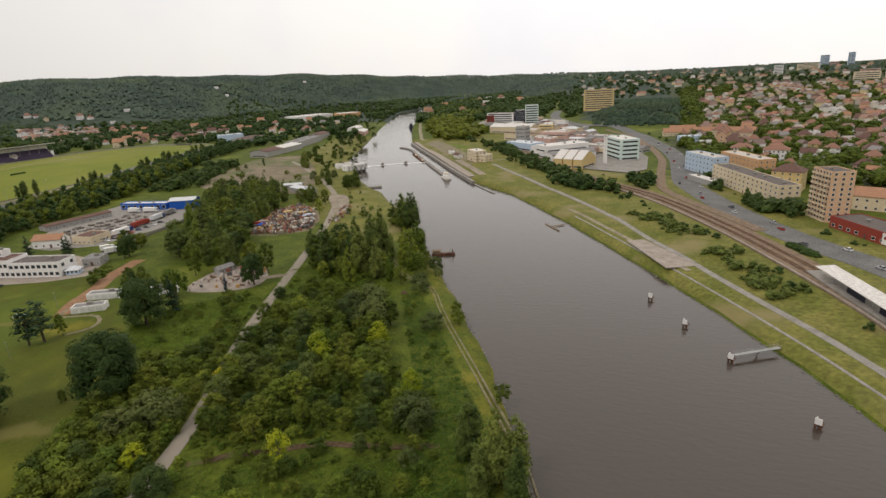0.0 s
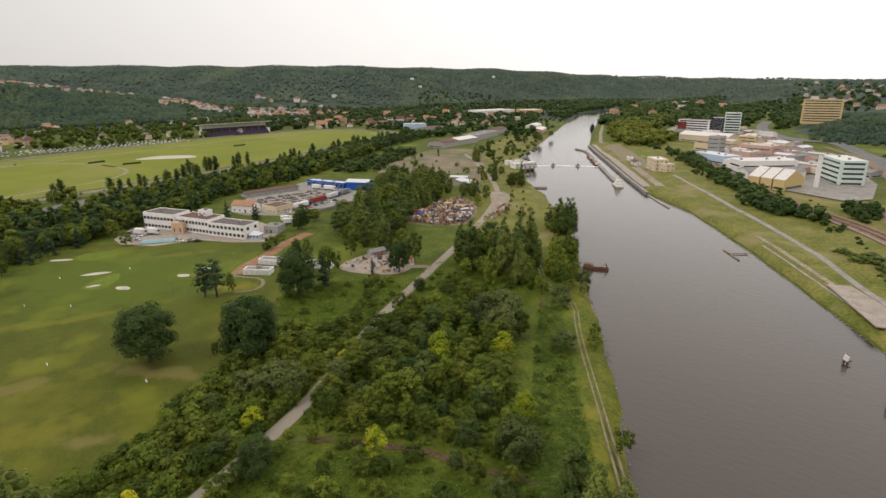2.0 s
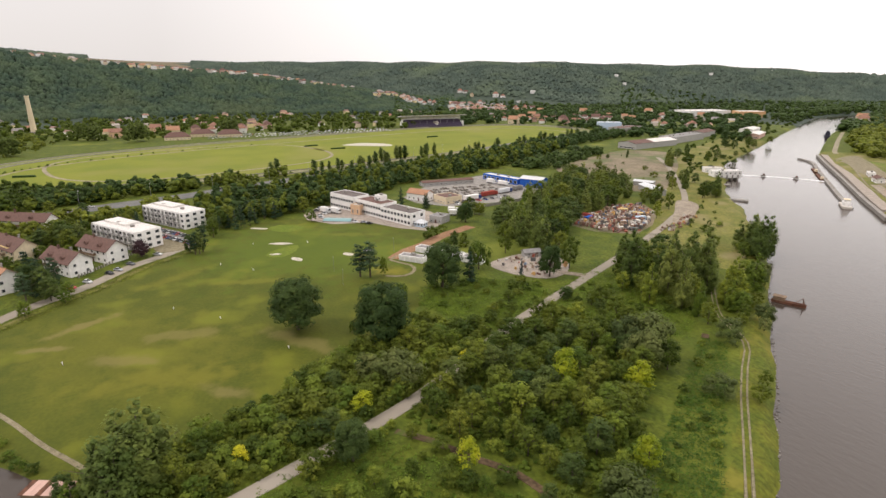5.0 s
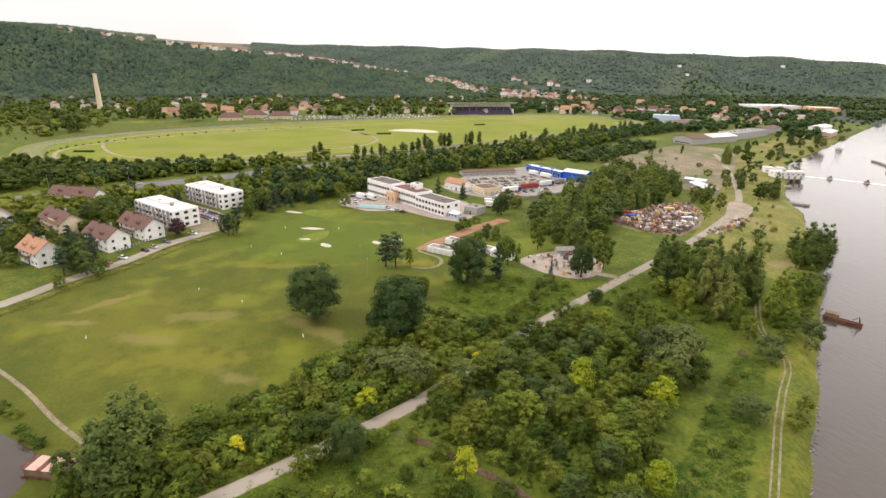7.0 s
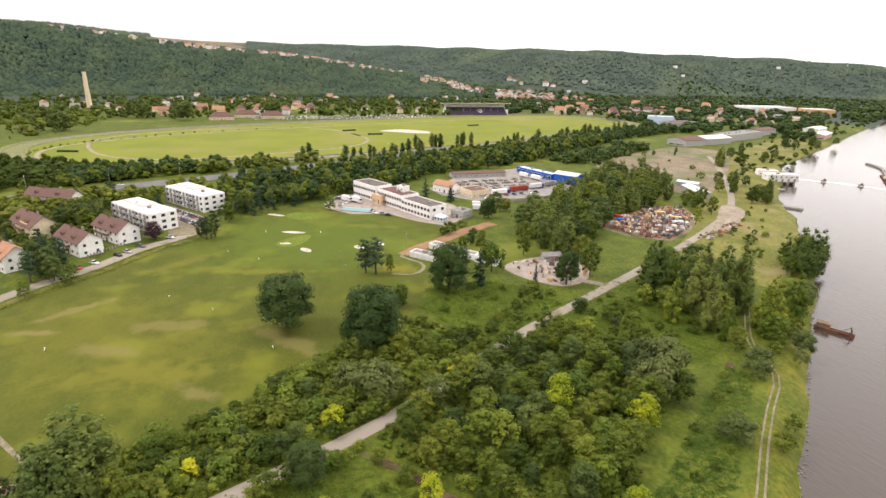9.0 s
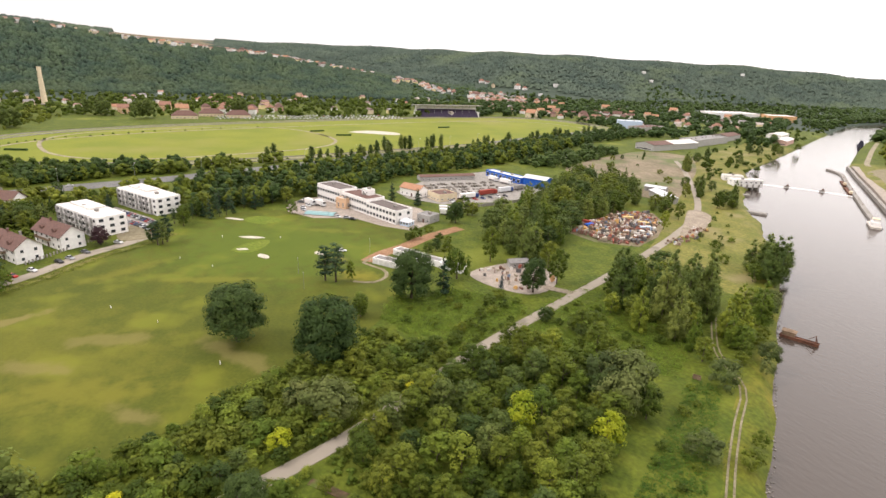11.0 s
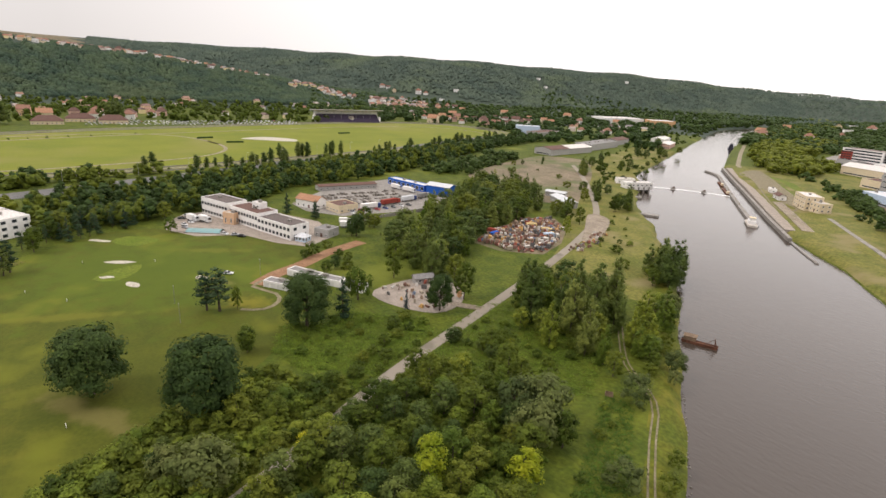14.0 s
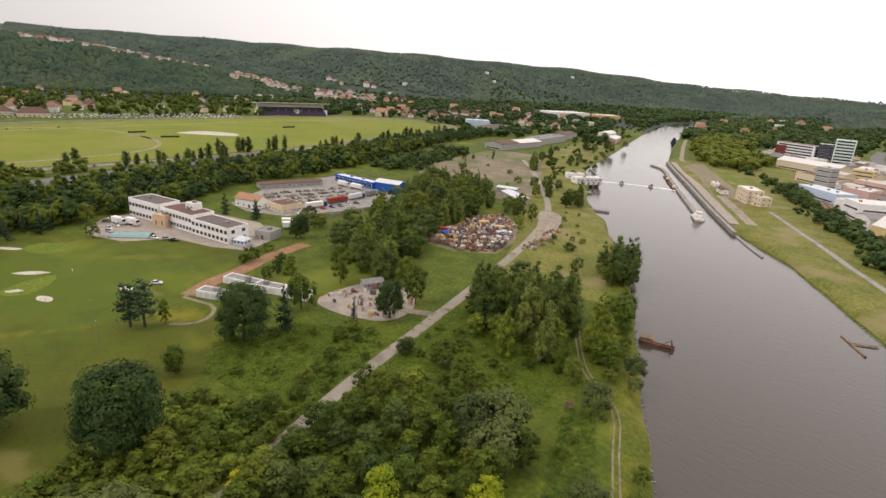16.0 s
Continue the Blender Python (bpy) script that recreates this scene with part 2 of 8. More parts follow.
# ---- terrain: a river valley between wooded hills ----
ALONG, ACROSS = np.array((-0.385, 0.923)), np.array((0.923, 0.385))
LEFT_S = (-600, 88, 135, 171, 226, 321, 400, 432, 454, 481, 529, 566, 645, 740, 850, 1000, 1200, 1400, 1550, 1660, 1740, 2100, 5200)
LEFT_C = (30, 9.6, 7.4, 3.1, -5.2, -18.9, -40, -48.5, -58.5, -68, -78, -80, -102, -99, -97, -96, -92, -88, -82, -48, 2, 90, 900)
RIGHT_S = (-600, 99, 136, 166, 199, 307, 396, 454, 551, 635, 700, 800, 950, 1115, 1300, 1480, 1600, 1740, 1820, 2100, 5200)
RIGHT_C = (118, 97, 95.5, 92.5, 88.5, 71.7, 52.6, 29, 13.5, -1, -16, -30, -33, -33, -24, -10, 2, 26, 60, 150, 980)
WATER = -3.0
AZ = (-180, -110, -98, -90, -80, -70, -62, -54, -45, -36, -28, -22, -15, -8, 0, 10, 20, 60, 180)
SPUR_TOP = (130, 158, 148, 122, 102, 62, 24, 0, 0, 0, 0, 0, 0, 0, 0, 0, 0, 0, 100)
RIDGE_TOP = (110, 190, 186, 165, 153, 148, 150, 142, 140, 128, 112, 92, 76, 62, 52, 50, 44, 40, 110)
RIDGE_FOOT = (1500, 1600, 1700, 1700, 1750, 1750, 1750, 1650, 1800, 2000, 2250, 2400, 2400, 1200, 620, 520, 440, 500, 1500)
RIDGE_END = (2600, 2600, 2700, 2700, 2800, 2800, 2700, 2500, 2600, 2800, 3000, 3300, 3400, 3000, 2600, 2500, 2400, 2400, 2600)


def smooth(t):
    t = np.clip(t, 0, 1)
    return t * t * (3 - 2 * t)


def height(x, y):
    x, y = np.asarray(x, float), np.asarray(y, float)
    r, az = np.hypot(x, y), np.degrees(np.arctan2(x, y))
    foot, end = np.interp(az, AZ, RIDGE_FOOT), np.interp(az, AZ, RIDGE_END)
    wave = 6 * np.sin(x / 170 + 1.3) * np.sin(y / 210) + 3 * np.sin(x / 61 + y / 83)
    ridge = smooth((r - foot) / (end - foot)) * (np.interp(az, AZ, RIDGE_TOP) + wave)
    spur_foot = np.interp(az, (-110, -98, -80, -64, -55), (1250, 1330, 1330, 1280, 1500))
    spur = smooth((r - spur_foot) / 440) * np.interp(az, AZ, SPUR_TOP) * (1 + 0.006 * wave) * (1 - 0.35 * smooth((r - spur_foot - 520) / 500))
    knoll = 22 * np.exp(-(((az + 1.0) / 5.2) ** 4)) * smooth((r - 760) / 220) * (1 - 0.4 * smooth((r - 1050) / 300))
    s, c = x * ALONG[0] + y * ALONG[1], x * ACROSS[0] + y * ACROSS[1]
    shore = np.maximum(c - np.interp(s, RIGHT_S, RIGHT_C), 0)
    rise = 1.0 * smooth((shore - 4) / 10) + 1.5 * smooth((shore - 24) / 12)
    return np.maximum(np.maximum(ridge, spur), knoll) + rise


def hz(x, y):
    return float(height(x, y))


rows = np.unique(np.round(np.concatenate([np.arange(-700, 900, 10), 900 * (4700 / 900) ** (np.arange(70) / 69)]), 1))
offs = np.concatenate([[0, 1.2, 2.4, 4.0, 6.5], 10 * (4300 / 10) ** (np.arange(86) / 85)])
prof = np.interp(offs, (0, 1.2, 2.4, 4.0, 6.5), (-3.4, -2.4, -1.5, -0.5, 0.0))
gv = []
for s in rows:
    jig = 0.7 * math.sin(s / 7.3) + 0.5 * math.sin(s / 3.1 + 1)
    cl, cr = np.interp(s, LEFT_S, LEFT_C) + jig, np.interp(s, RIGHT_S, RIGHT_C) - jig * 0.5
    c = np.concatenate([cl - offs[::-1], cr + offs])
    z0 = np.concatenate([prof[::-1], prof])
    x, y = s * ALONG[0] + c * ACROSS[0], s * ALONG[1] + c * ACROSS[1]
    gv.append(np.stack([x, y, height(x, y) + z0], 1))
w = len(offs) * 2
gv = np.concatenate(gv)
gf = [(i * w + k, i * w + k + 1, (i + 1) * w + k + 1, (i + 1) * w + k) for i in range(len(rows) - 1) for k in range(w - 1)]
ground = tagged(new("ground", mesh("ground", gv, gf, M["meadow"], M["forest_floor"], M["town_ground"], M["dry_field"], M["bank_meadow"], M["bank_grass"])), "grassy valley floor and hillsides beside the river", "ground", kind="structure")
ground.data.polygons.foreach_set("use_smooth", [True] * len(gf))
mid = gv[np.array(gf)].mean(1)
far_r, far_az = np.hypot(mid[:, 0], mid[:, 1]), np.degrees(np.arctan2(mid[:, 0], mid[:, 1]))
mid_s, mid_c = mid[:, :2] @ ALONG, mid[:, :2] @ ACROSS
right_shore = (mid_c > np.interp(mid_s, RIGHT_S, RIGHT_C) + 1) & (mid_c < np.interp(mid_s, RIGHT_S, RIGHT_C) + 130) & (mid_s < 800)
left_shore = (mid_c < np.interp(mid_s, LEFT_S, LEFT_C) - 1) & (mid_c > np.interp(mid_s, LEFT_S, LEFT_C) - 60) & (mid_s > 285) & (mid_s < 900)
near_bank = (mid_c < np.interp(mid_s, LEFT_S, LEFT_C) + 1) & (mid_c > np.interp(mid_s, LEFT_S, LEFT_C) - 10) & (mid_s > -100) & (mid_s < 330)
ground.data.polygons.foreach_set("material_index", np.where((far_az > -90.5) & (far_az < -83.5) & (far_r > 2400) & (far_r < 3000), 3, np.where((far_az > 1) & (far_r > 430) & (mid[:, 2] > 0.5), 2, np.where((mid[:, 2] > 7) | ((far_r > 1230) & (far_az < -22)), 1, np.where(near_bank, 5, np.where(right_shore | left_shore, 4, 0))))).astype(np.int32))
water_mat = bpy.data.materials.new("river_water")
water_mat.use_nodes = True
_n, _l = water_mat.node_tree.nodes, water_mat.node_tree.links
_b = _n["Principled BSDF"]
_b.inputs["Base Color"].default_value, _b.inputs["Roughness"].default_value, _b.inputs["IOR"].default_value = (0.053, 0.041, 0.032, 1), 0.07, 1.37
_tc, _bump = _n.new("ShaderNodeTexCoord"), _n.new("ShaderNodeBump")
_map = _n.new("ShaderNodeMapping")
_map.inputs["Rotation"].default_value, _map.inputs["Scale"].default_value = (0, 0, radians(28)), (0.22, 0.62, 1)
_w = _n.new("ShaderNodeTexNoise")
_w.inputs["Scale"].default_value, _w.inputs["Detail"].default_value = 1.5, 5.0
_bump.inputs["Strength"].default_value, _bump.inputs["Distance"].default_value = 0.6, 0.13
_l.new(_tc.outputs["Object"], _map.inputs["Vector"]); _l.new(_map.outputs[0], _w.inputs["Vector"])
_l.new(_w.outputs["Fac"], _bump.inputs["Height"]); _l.new(_bump.outputs[0], _b.inputs["Normal"])
M["water"] = water_mat
wv, wf = [], []
for i, s in enumerate(rows[rows < 3000]):
    for c in (np.interp(s, LEFT_S, LEFT_C) - 2.2, np.interp(s, RIGHT_S, RIGHT_C) + 2.2):
        wv.append((s * ALONG[0] + c * ACROSS[0], s * ALONG[1] + c * ACROSS[1], WATER))
    if i:
        wf.append((2 * i - 2, 2 * i - 1, 2 * i + 1, 2 * i))
tagged(new("water", mesh("water", wv, wf, water_mat)), "brown slow river with small wind ripples", "river", kind="structure")

LINES = []  # (points, clear half width) of roads and tracks, kept free of plants


def ribbon(name, pts, width, lift, m, label, category="road", step=5.0, clear=1.0):
    p = curve_points(pts, step)
    d = np.gradient(p, axis=0)
    d /= np.linalg.norm(d, axis=1)[:, None]
    nrm = np.stack([d[:, 1], -d[:, 0]], 1)
    v = []
    for off in (-0.5, 0.5):
        q = p + nrm * off * width
        z = np.maximum(height(q[:, 0], q[:, 1]), height(p[:, 0], p[:, 1])) + lift
        v += [(a, b, c) for (a, b), c in zip(q, z)]
        v += [(a, b, c - 0.3 - lift) for (a, b), c in zip(p + nrm * off * (width + 0.3), z)]
    k = len(p)
    f = [(i, 2 * k + i, 2 * k + i + 1, i + 1) for i in range(k - 1)]
    f += [(i, i + 1, k + i + 1, k + i) for i in range(k - 1)] + [(2 * k + i + 1, 2 * k + i, 3 * k + i, 3 * k + i + 1) for i in range(k - 1)]
    if clear:
        LINES.append((p, width / 2 + clear))
    return tagged(new(name, mesh(name, v, f, m)), label, category, kind="structure")


AREAS = []


def area(name, pts, lift, m, label, category="ground", rounded=True, clear=False):
    p = curve_points(pts, 4.0, closed=True) if rounded else np.array(pts, float)
    if sum(p[i - 1][0] * p[i][1] - p[i][0] * p[i - 1][1] for i in range(len(p))) < 0:
        p = p[::-1]
    z = height(p[:, 0], p[:, 1]).max() + lift if not rounded else height(p[:, 0], p[:, 1]) + lift
    z = np.broadcast_to(z, len(p))
    bm = bmesh.new()
    top = [bm.verts.new((a, b, c)) for (a, b), c in zip(p, z)]
    low = [bm.verts.new((a, b, c - lift - 0.25)) for (a, b), c in zip(p, z)]
    bm.faces.new(top)
    for i in range(len(p)):
        bm.faces.new((top[i - 1], low[i - 1], low[i], top[i]))
    bmesh.ops.triangulate(bm, faces=bm.faces[:1])
    me = bpy.data.meshes.new(name)
    bm.to_mesh(me)
    bm.free()
    me.materials.append(m)
    if clear:
        AREAS.append(p)
    return tagged(new(name, me), label, category, kind="structure")


def inside(x, y, poly):
    hit = False
    for i in range(len(poly)):
        (ax, ay), (bx, by) = poly[i - 1], poly[i]
        if (ay > y) != (by > y) and x < (bx - ax) * (y - ay) / (by - ay) + ax:
            hit = not hit
    return hit


BLOCKS = []  # (x, y, radius) kept free of plants


def free(x, y, room=0.0):
    for p, half in LINES:
        if ((p - (x, y)) ** 2).sum(1).min() < (half + room + 2.0) ** 2:
            return False
    for bx, by, br in BLOCKS:
        if (x - bx) ** 2 + (y - by) ** 2 < (br + room) ** 2:
            return False
    return not any(inside(x, y, p) for p in AREAS)

# ---- roads, lawns and yards ----
MAIN = [(-70, -40), (-92, 0), (-100, 30), (-111, 68), (-120, 90), (-138, 127), (-153, 165), (-170, 210), (-190, 260), (-208, 300), (-232, 345), (-274, 398), (-353, 481), (-400, 525)]
ribbon("road_main", MAIN, 4.3, 0.10, M["asphalt"], "narrow pale asphalt lane through the scrub", "road", clear=0.4)
TRACK = [(-8, 40), (-28, 88), (-47, 119), (-72, 157), (-81, 172), (-89, 185), (-97, 191), (-106, 197), (-114, 205), (-125, 221), (-135, 231), (-150, 240)]
area("lawn", [(-110, -6), (-126, 6), (-126, 20), (-131, 34), (-136, 46), (-147, 62), (-155, 78), (-160, 94), (-170, 108), (-180, 116), (-200, 128), (-232, 150), (-262, 160), (-300, 134), (-322, 112), (-330, 88), (-298, 44), (-256, -2), (-222, -32), (-190, -60), (-140, -50)], 0.06, M["lawn"], "mown golf course fairway with dry patches", "lawn", clear=True)
for off in (-0.75, 0.75):
    p = curve_points(TRACK, 4)
    d = np.gradient(p, axis=0)
    d /= np.linalg.norm(d, axis=1)[:, None]
    ribbon("wheel_track", [tuple(q) for q in (p + np.stack([d[:, 1], -d[:, 0]], 1) * off)[::4]], 0.45, 0.07, M["track_soil"], "worn wheel rut of a dirt track", "track")
for p in ([(-270, 79), (-262, 71), (-256, 78), (-262, 86), (-272, 90)], [(-300, 92), (-312, 84), (-318, 92), (-306, 104)]):
    area("putting_green", p, 0.09, M["green"], "bright closely mown putting green", "lawn")
for i, (x, y, a, b, h) in enumerate(((-279, 83, 6.5, 1.7, 60), (-262, 76, 2.8, 1.3, 60), (-249, 83, 3.6, 2.0, 20), (-244, 107, 3.0, 2.0, 30), (-316, 80, 5.5, 1.6, 50))):
    pts = [(x + a * math.cos(t) * math.cos(radians(h)) - b * math.sin(t) * math.sin(radians(h)) + 0.4 * math.sin(3 * t + i), y + a * math.cos(t) * math.sin(radians(h)) + b * math.sin(t) * math.cos(radians(h))) for t in np.arange(10) * math.pi / 5]
    area("sand_bunker", pts, 0.12, M["sand"], "pale sand bunker in the golf lawn", "bunker")
ribbon("street", [(-200, -65), (-226, -36), (-243, -20), (-257, -3), (-277, 14), (-289, 30), (-306, 46)], 6.0, 0.08, M["asphalt"], "grey residential street beside the golf lawn", "road")
ribbon("street_verge", [(-196, -60), (-222, -31), (-239, -15), (-253, 2), (-272, 19), (-284, 35), (-298, 50)], 3.2, 0.08, M["bank_meadow"], "rough grass verge between street and golf lawn", "verge", clear=0)
ribbon("highway", [(-330, -330), (-370, -200), (-404, -80), (-424, -10), (-436, 45), (-462, 125), (-492, 214), (-560, 400), (-640, 620), (-700, 860)], 19, 0.12, M["dark_asphalt"], "grey four-lane road behind trees", "road", clear=0)
area("depot_yard", [(-309, 204), (-304, 240), (-306, 270), (-322, 292), (-345, 312), (-402, 300), (-398, 270), (-385, 230), (-352, 190), (-330, 190)], 0.08, M["concrete"], "grey concrete lorry depot yard", "yard", rounded=False, clear=True)
area("office_yard", [(-263, 161), (-276, 150), (-296, 141), (-304, 120), (-322, 110), (-336, 112), (-350, 124), (-356, 150), (-334, 172), (-304, 186), (-274, 182)], 0.08, M["paving"], "light paved yard of the office block", "yard", rounded=False, clear=True)
area("scrap_yard", [(-232, 240), (-246, 268), (-256, 305), (-246, 322), (-226, 310), (-206, 282), (-197, 258), (-212, 242)], 0.07, M["barren"], "bare earth of a scrap yard", "yard", rounded=False, clear=True)
ribbon("dirt_lot", [(-258, 188), (-254, 176), (-249, 163), (-240, 148), (-234, 134), (-226, 123)], 7.0, 0.10, M["red_dirt"], "reddish bare earth drive to the garages", "track")
area("builders_yard", [(-198, 160), (-200, 188), (-182, 192), (-170, 182), (-168, 168), (-184, 158)], 0.09, M["paving"], "dusty pale builder's yard", "yard", clear=True)
area("wasteland", [(-270, 365), (-300, 350), (-345, 362), (-392, 372), (-425, 430), (-448, 490), (-462, 545), (-420, 570), (-380, 530), (-340, 480), (-290, 405)], 0.05, M["barren"], "bare brown waste ground with weeds", "ground")
area("road_apron", [(-203, 296), (-222, 322), (-243, 352), (-238, 358), (-226, 352), (-212, 330), (-200, 304)], 0.13, M["dirt"], "worn gravel widening of the lane", "road", clear=True)
ribbon("yard_drive", [(-178, 176), (-170, 180), (-162, 186)], 4.0, 0.11, M["dirt"], "dusty drive from the lane into a yard", "path")
SOIL = [(-104, 66), (-96, 72), (-86, 77), (-78, 82), (-69, 84), (-57, 87), (-49, 90)]
ribbon("soil_strip", SOIL, 2.0, 0.10, M["soil"], "strip of freshly bared reddish-brown soil in the scrub", "ground", clear=0)
ribbon("garage_path", [(-230, 128), (-225, 121), (-214, 126), (-206, 124), (-202, 117), (-206, 110)], 1.6, 0.12, M["track_soil"], "trodden sandy path round a green", "path", clear=0)
# racecourse
RU, RN, RC = np.array((-0.2, 0.98)), np.array((0.98, 0.2)), np.array((-685, 300))
def oval(half_length, half_width, n=36, mid=RC):
    out = []
    for k in range(n):
        t = 2 * math.pi * k / n
        c, s = math.cos(t), math.sin(t)
        out.append(tuple(mid + RU * half_length * math.copysign(abs(c) ** 0.62, c) + RN * half_width * math.copysign(abs(s) ** 0.8, s)))
    return out
area("racecourse_infield", oval(425, 165), 0.08, M["turf"], "wide light green turf of the racecourse", "lawn", clear=True)
SAND_MID, LOOP_MID = np.array((-652, 285)), np.array((-645, 90))
ring = oval(410, 150)
ribbon("race_track", ring + ring[:2], 16, 0.14, M["track_turf"], "pale mown racing track round the infield", "track")
for a, b, mid in ((372, 118, SAND_MID), (138, 108, LOOP_MID)):
    ring = oval(a, b, 36, mid)
    ribbon("sand_track", ring + ring[:2], 3.6, 0.22, M["track_sand"], "narrow pale sand track round the infield", "track")
for a, b in ((419, 159), (400, 142)):
    ring = oval(a, b)
    ribbon("running_rail", ring + ring[:2], 0.3, 0.9, M["concrete"], "low white running rail of the racecourse", "rail", clear=0)
# far bank
ribbon("footpath", [(78, 90), (66, 130), (50, 168), (33, 200), (20, 225), (9, 248), (-4, 271), (-20, 305), (-30, 322), (-62, 372), (-110, 440), (-150, 500)], 3.0, 0.08, M["concrete"], "pale riverside footpath", "path")
def on_shore(off, s0, s1, step=20):
    """Plan points on the far bank at an offset from the waterline."""
    return [(s * ALONG[0] + (np.interp(s, RIGHT_S, RIGHT_C) + off) * ACROSS[0], s * ALONG[1] + (np.interp(s, RIGHT_S, RIGHT_C) + off) * ACROSS[1]) for s in range(s0, s1, step)]


ribbon("shore_trail", on_shore(7.0, 90, 320), 1.0, 0.05, M["concrete"], "pale stone kerb line on the river bank", "path", clear=0)
ribbon("bank_track", on_shore(11.0, 205, 345), 2.4, 0.09, M["track_sand"], "worn sandy track on the river bank", "path", clear=0)
area("concrete_pad", [(-15, 266), (-7, 270), (16, 234), (3, 228)], 0.15, M["paving"], "pale concrete pad on the grassy bank", "pavement", rounded=False, clear=True)
RAIL = [(95, 60), (84, 130), (70, 190), (55, 236), (32, 296), (-3, 365), (-50, 425), (-110, 520), (-150, 620), (-175, 760), (-230, 950)]
ribbon("railway_bed", RAIL, 15.5, 0.5, M["ballast"], "brown ballast bed of a railway", "railway")
ROADR = [(110, 150), (98, 205), (84, 240), (60, 283), (38, 340), (22, 399), (18, 424), (18, 471), (17, 530), (8, 601), (-5, 658), (-21, 728), (-54, 813), (-103, 856), (-145, 949), (-185, 1071), (-206, 1237)]
ribbon("road_valley", ROADR, 17, 0.12, M["dark_asphalt"], "wide grey valley road with a bend", "road")
ribbon("tram_bed", [(48, 290), (30, 330), (14, 362), (6, 382), (2, 404), (2, 465), (3, 524), (-5, 596), (-15, 648), (-34, 728), (-68, 796)], 6.5, 0.3, M["ballast"], "brown ballast bed of a tram line beside the road", "railway")
WORKS = [(-22, 452), (-60, 472), (-95, 520), (-160, 640), (-205, 800), (-300, 930), (-310, 1010), (-180, 1020), (-90, 800), (-34, 640), (-9, 540), (-9, 470)]
area("works_yard", WORKS, 0.06, M["concrete"], "grey paved factory grounds", "yard", rounded=False, clear=True)
QUAY = [(sv, np.interp(sv, RIGHT_S, RIGHT_C) + 13) for sv in range(470, 580, 20)]
area("lock_yard", [(-289, 666), (-262, 634), (-198, 524), (-176, 500), (-184, 545), (-221, 606), (-288, 706)], 0.10, M["track_soil"], "pale earth yard beside the river lock", "yard", clear=True)
area("lock_lawn", [(-259, 662), (-229, 645), (-201, 596), (-188, 556), (-221, 606)], 0.16, M["green"], "bright mown grass beside the lock", "lawn", clear=True)
BANK_TRAIL = [(sv, np.interp(sv, RIGHT_S, RIGHT_C) + 15) for sv in range(780, 1130, 25)]
ribbon("bank_trail", [(sv * ALONG[0] + cv * ACROSS[0], sv * ALONG[1] + cv * ACROSS[1]) for sv, cv in BANK_TRAIL], 5, 0.10, M["track_sand"], "pale earth track on the bank above the lock", "path", clear=4)
ribbon("lock_quay", [(sv * ALONG[0] + cv * ACROSS[0], sv * ALONG[1] + cv * ACROSS[1]) for sv, cv in QUAY], 7, 0.08, M["dirt"], "pale earth strip beside the river lock", "pavement")

# ---- building kit ----
def plain(name, c, rough=0.7, spread=0.07, scale=0.6, metal=0.0, each=0.0, bump=0.0):
    return mat(name, tuple(v * (1 - spread) for v in c), tuple(min(1, v * (1 + spread)) for v in c), scale, rough, metal, each=each, fine=None, bump=bump, patch=tuple(v * 0.88 for v in c), patch_scale=0.25, patch_at=0.62)


for key, c in dict(white_wall=(0.74, 0.72, 0.69), cream_wall=(0.62, 0.52, 0.36), peach_wall=(0.60, 0.40, 0.25), orange_wall=(0.58, 0.34, 0.17), yellow_wall=(0.58, 0.44, 0.20), grey_wall=(0.34, 0.33, 0.31), pink_wall=(0.5, 0.33, 0.27), mint_wall=(0.55, 0.66, 0.60), red_wall=(0.26, 0.05, 0.035), blue_wall=(0.02, 0.10, 0.42), pale_blue=(0.45, 0.55, 0.66), dark_wall=(0.035, 0.035, 0.05)).items():
    M[key] = plain(key, c, 0.85)
for key, c in dict(red_roof=(0.25, 0.135, 0.095), orange_roof=(0.34, 0.185, 0.11), brown_roof=(0.13, 0.075, 0.06), flat_roof=(0.46, 0.42, 0.37), dark_roof=(0.12, 0.10, 0.09), white_roof=(0.60, 0.57, 0.53), grey_roof=(0.22, 0.21, 0.20), sheet_roof=(0.55, 0.56, 0.57)).items():
    M[key] = plain(key, c, 0.8, 0.16, 1.2)
M["frame"] = plain("frame", (0.6, 0.59, 0.56), 0.6)
M["steel"] = plain("steel", (0.35, 0.35, 0.34), 0.45, metal=0.6)
M["stone"] = plain("stone", (0.19, 0.175, 0.15), 0.85, 0.3)
M["rust"] = plain("rust", (0.11, 0.05, 0.03), 0.8, 0.4, 0.8)
M["rubber"] = plain("rubber", (0.02, 0.02, 0.02), 0.9)
M["timber"] = plain("timber", (0.20, 0.14, 0.09), 0.8, 0.25)
M["dark_seat"] = plain("dark_seat", (0.06, 0.045, 0.075), 0.7)
M["hedge"] = plain("hedge", (0.03, 0.06, 0.015), 0.8, 0.4, 1.5)
M["foam"] = plain("foam", (0.75, 0.75, 0.73), 0.6)
def glass_mat(name, c, rough=0.08):
    m = bpy.data.materials.new(name)
    m.use_nodes = True
    b = m.node_tree.nodes["Principled BSDF"]
    b.inputs["Base Color"].default_value, b.inputs["Roughness"].default_value, b.inputs["IOR"].default_value = (*c, 1), rough, 1.5
    return m
M["pane"] = glass_mat("pane", (0.03, 0.035, 0.04))
M["car_glass"] = glass_mat("car_glass", (0.012, 0.014, 0.016))
M["teal_glass"] = glass_mat("teal_glass", (0.16, 0.30, 0.30), 0.3)

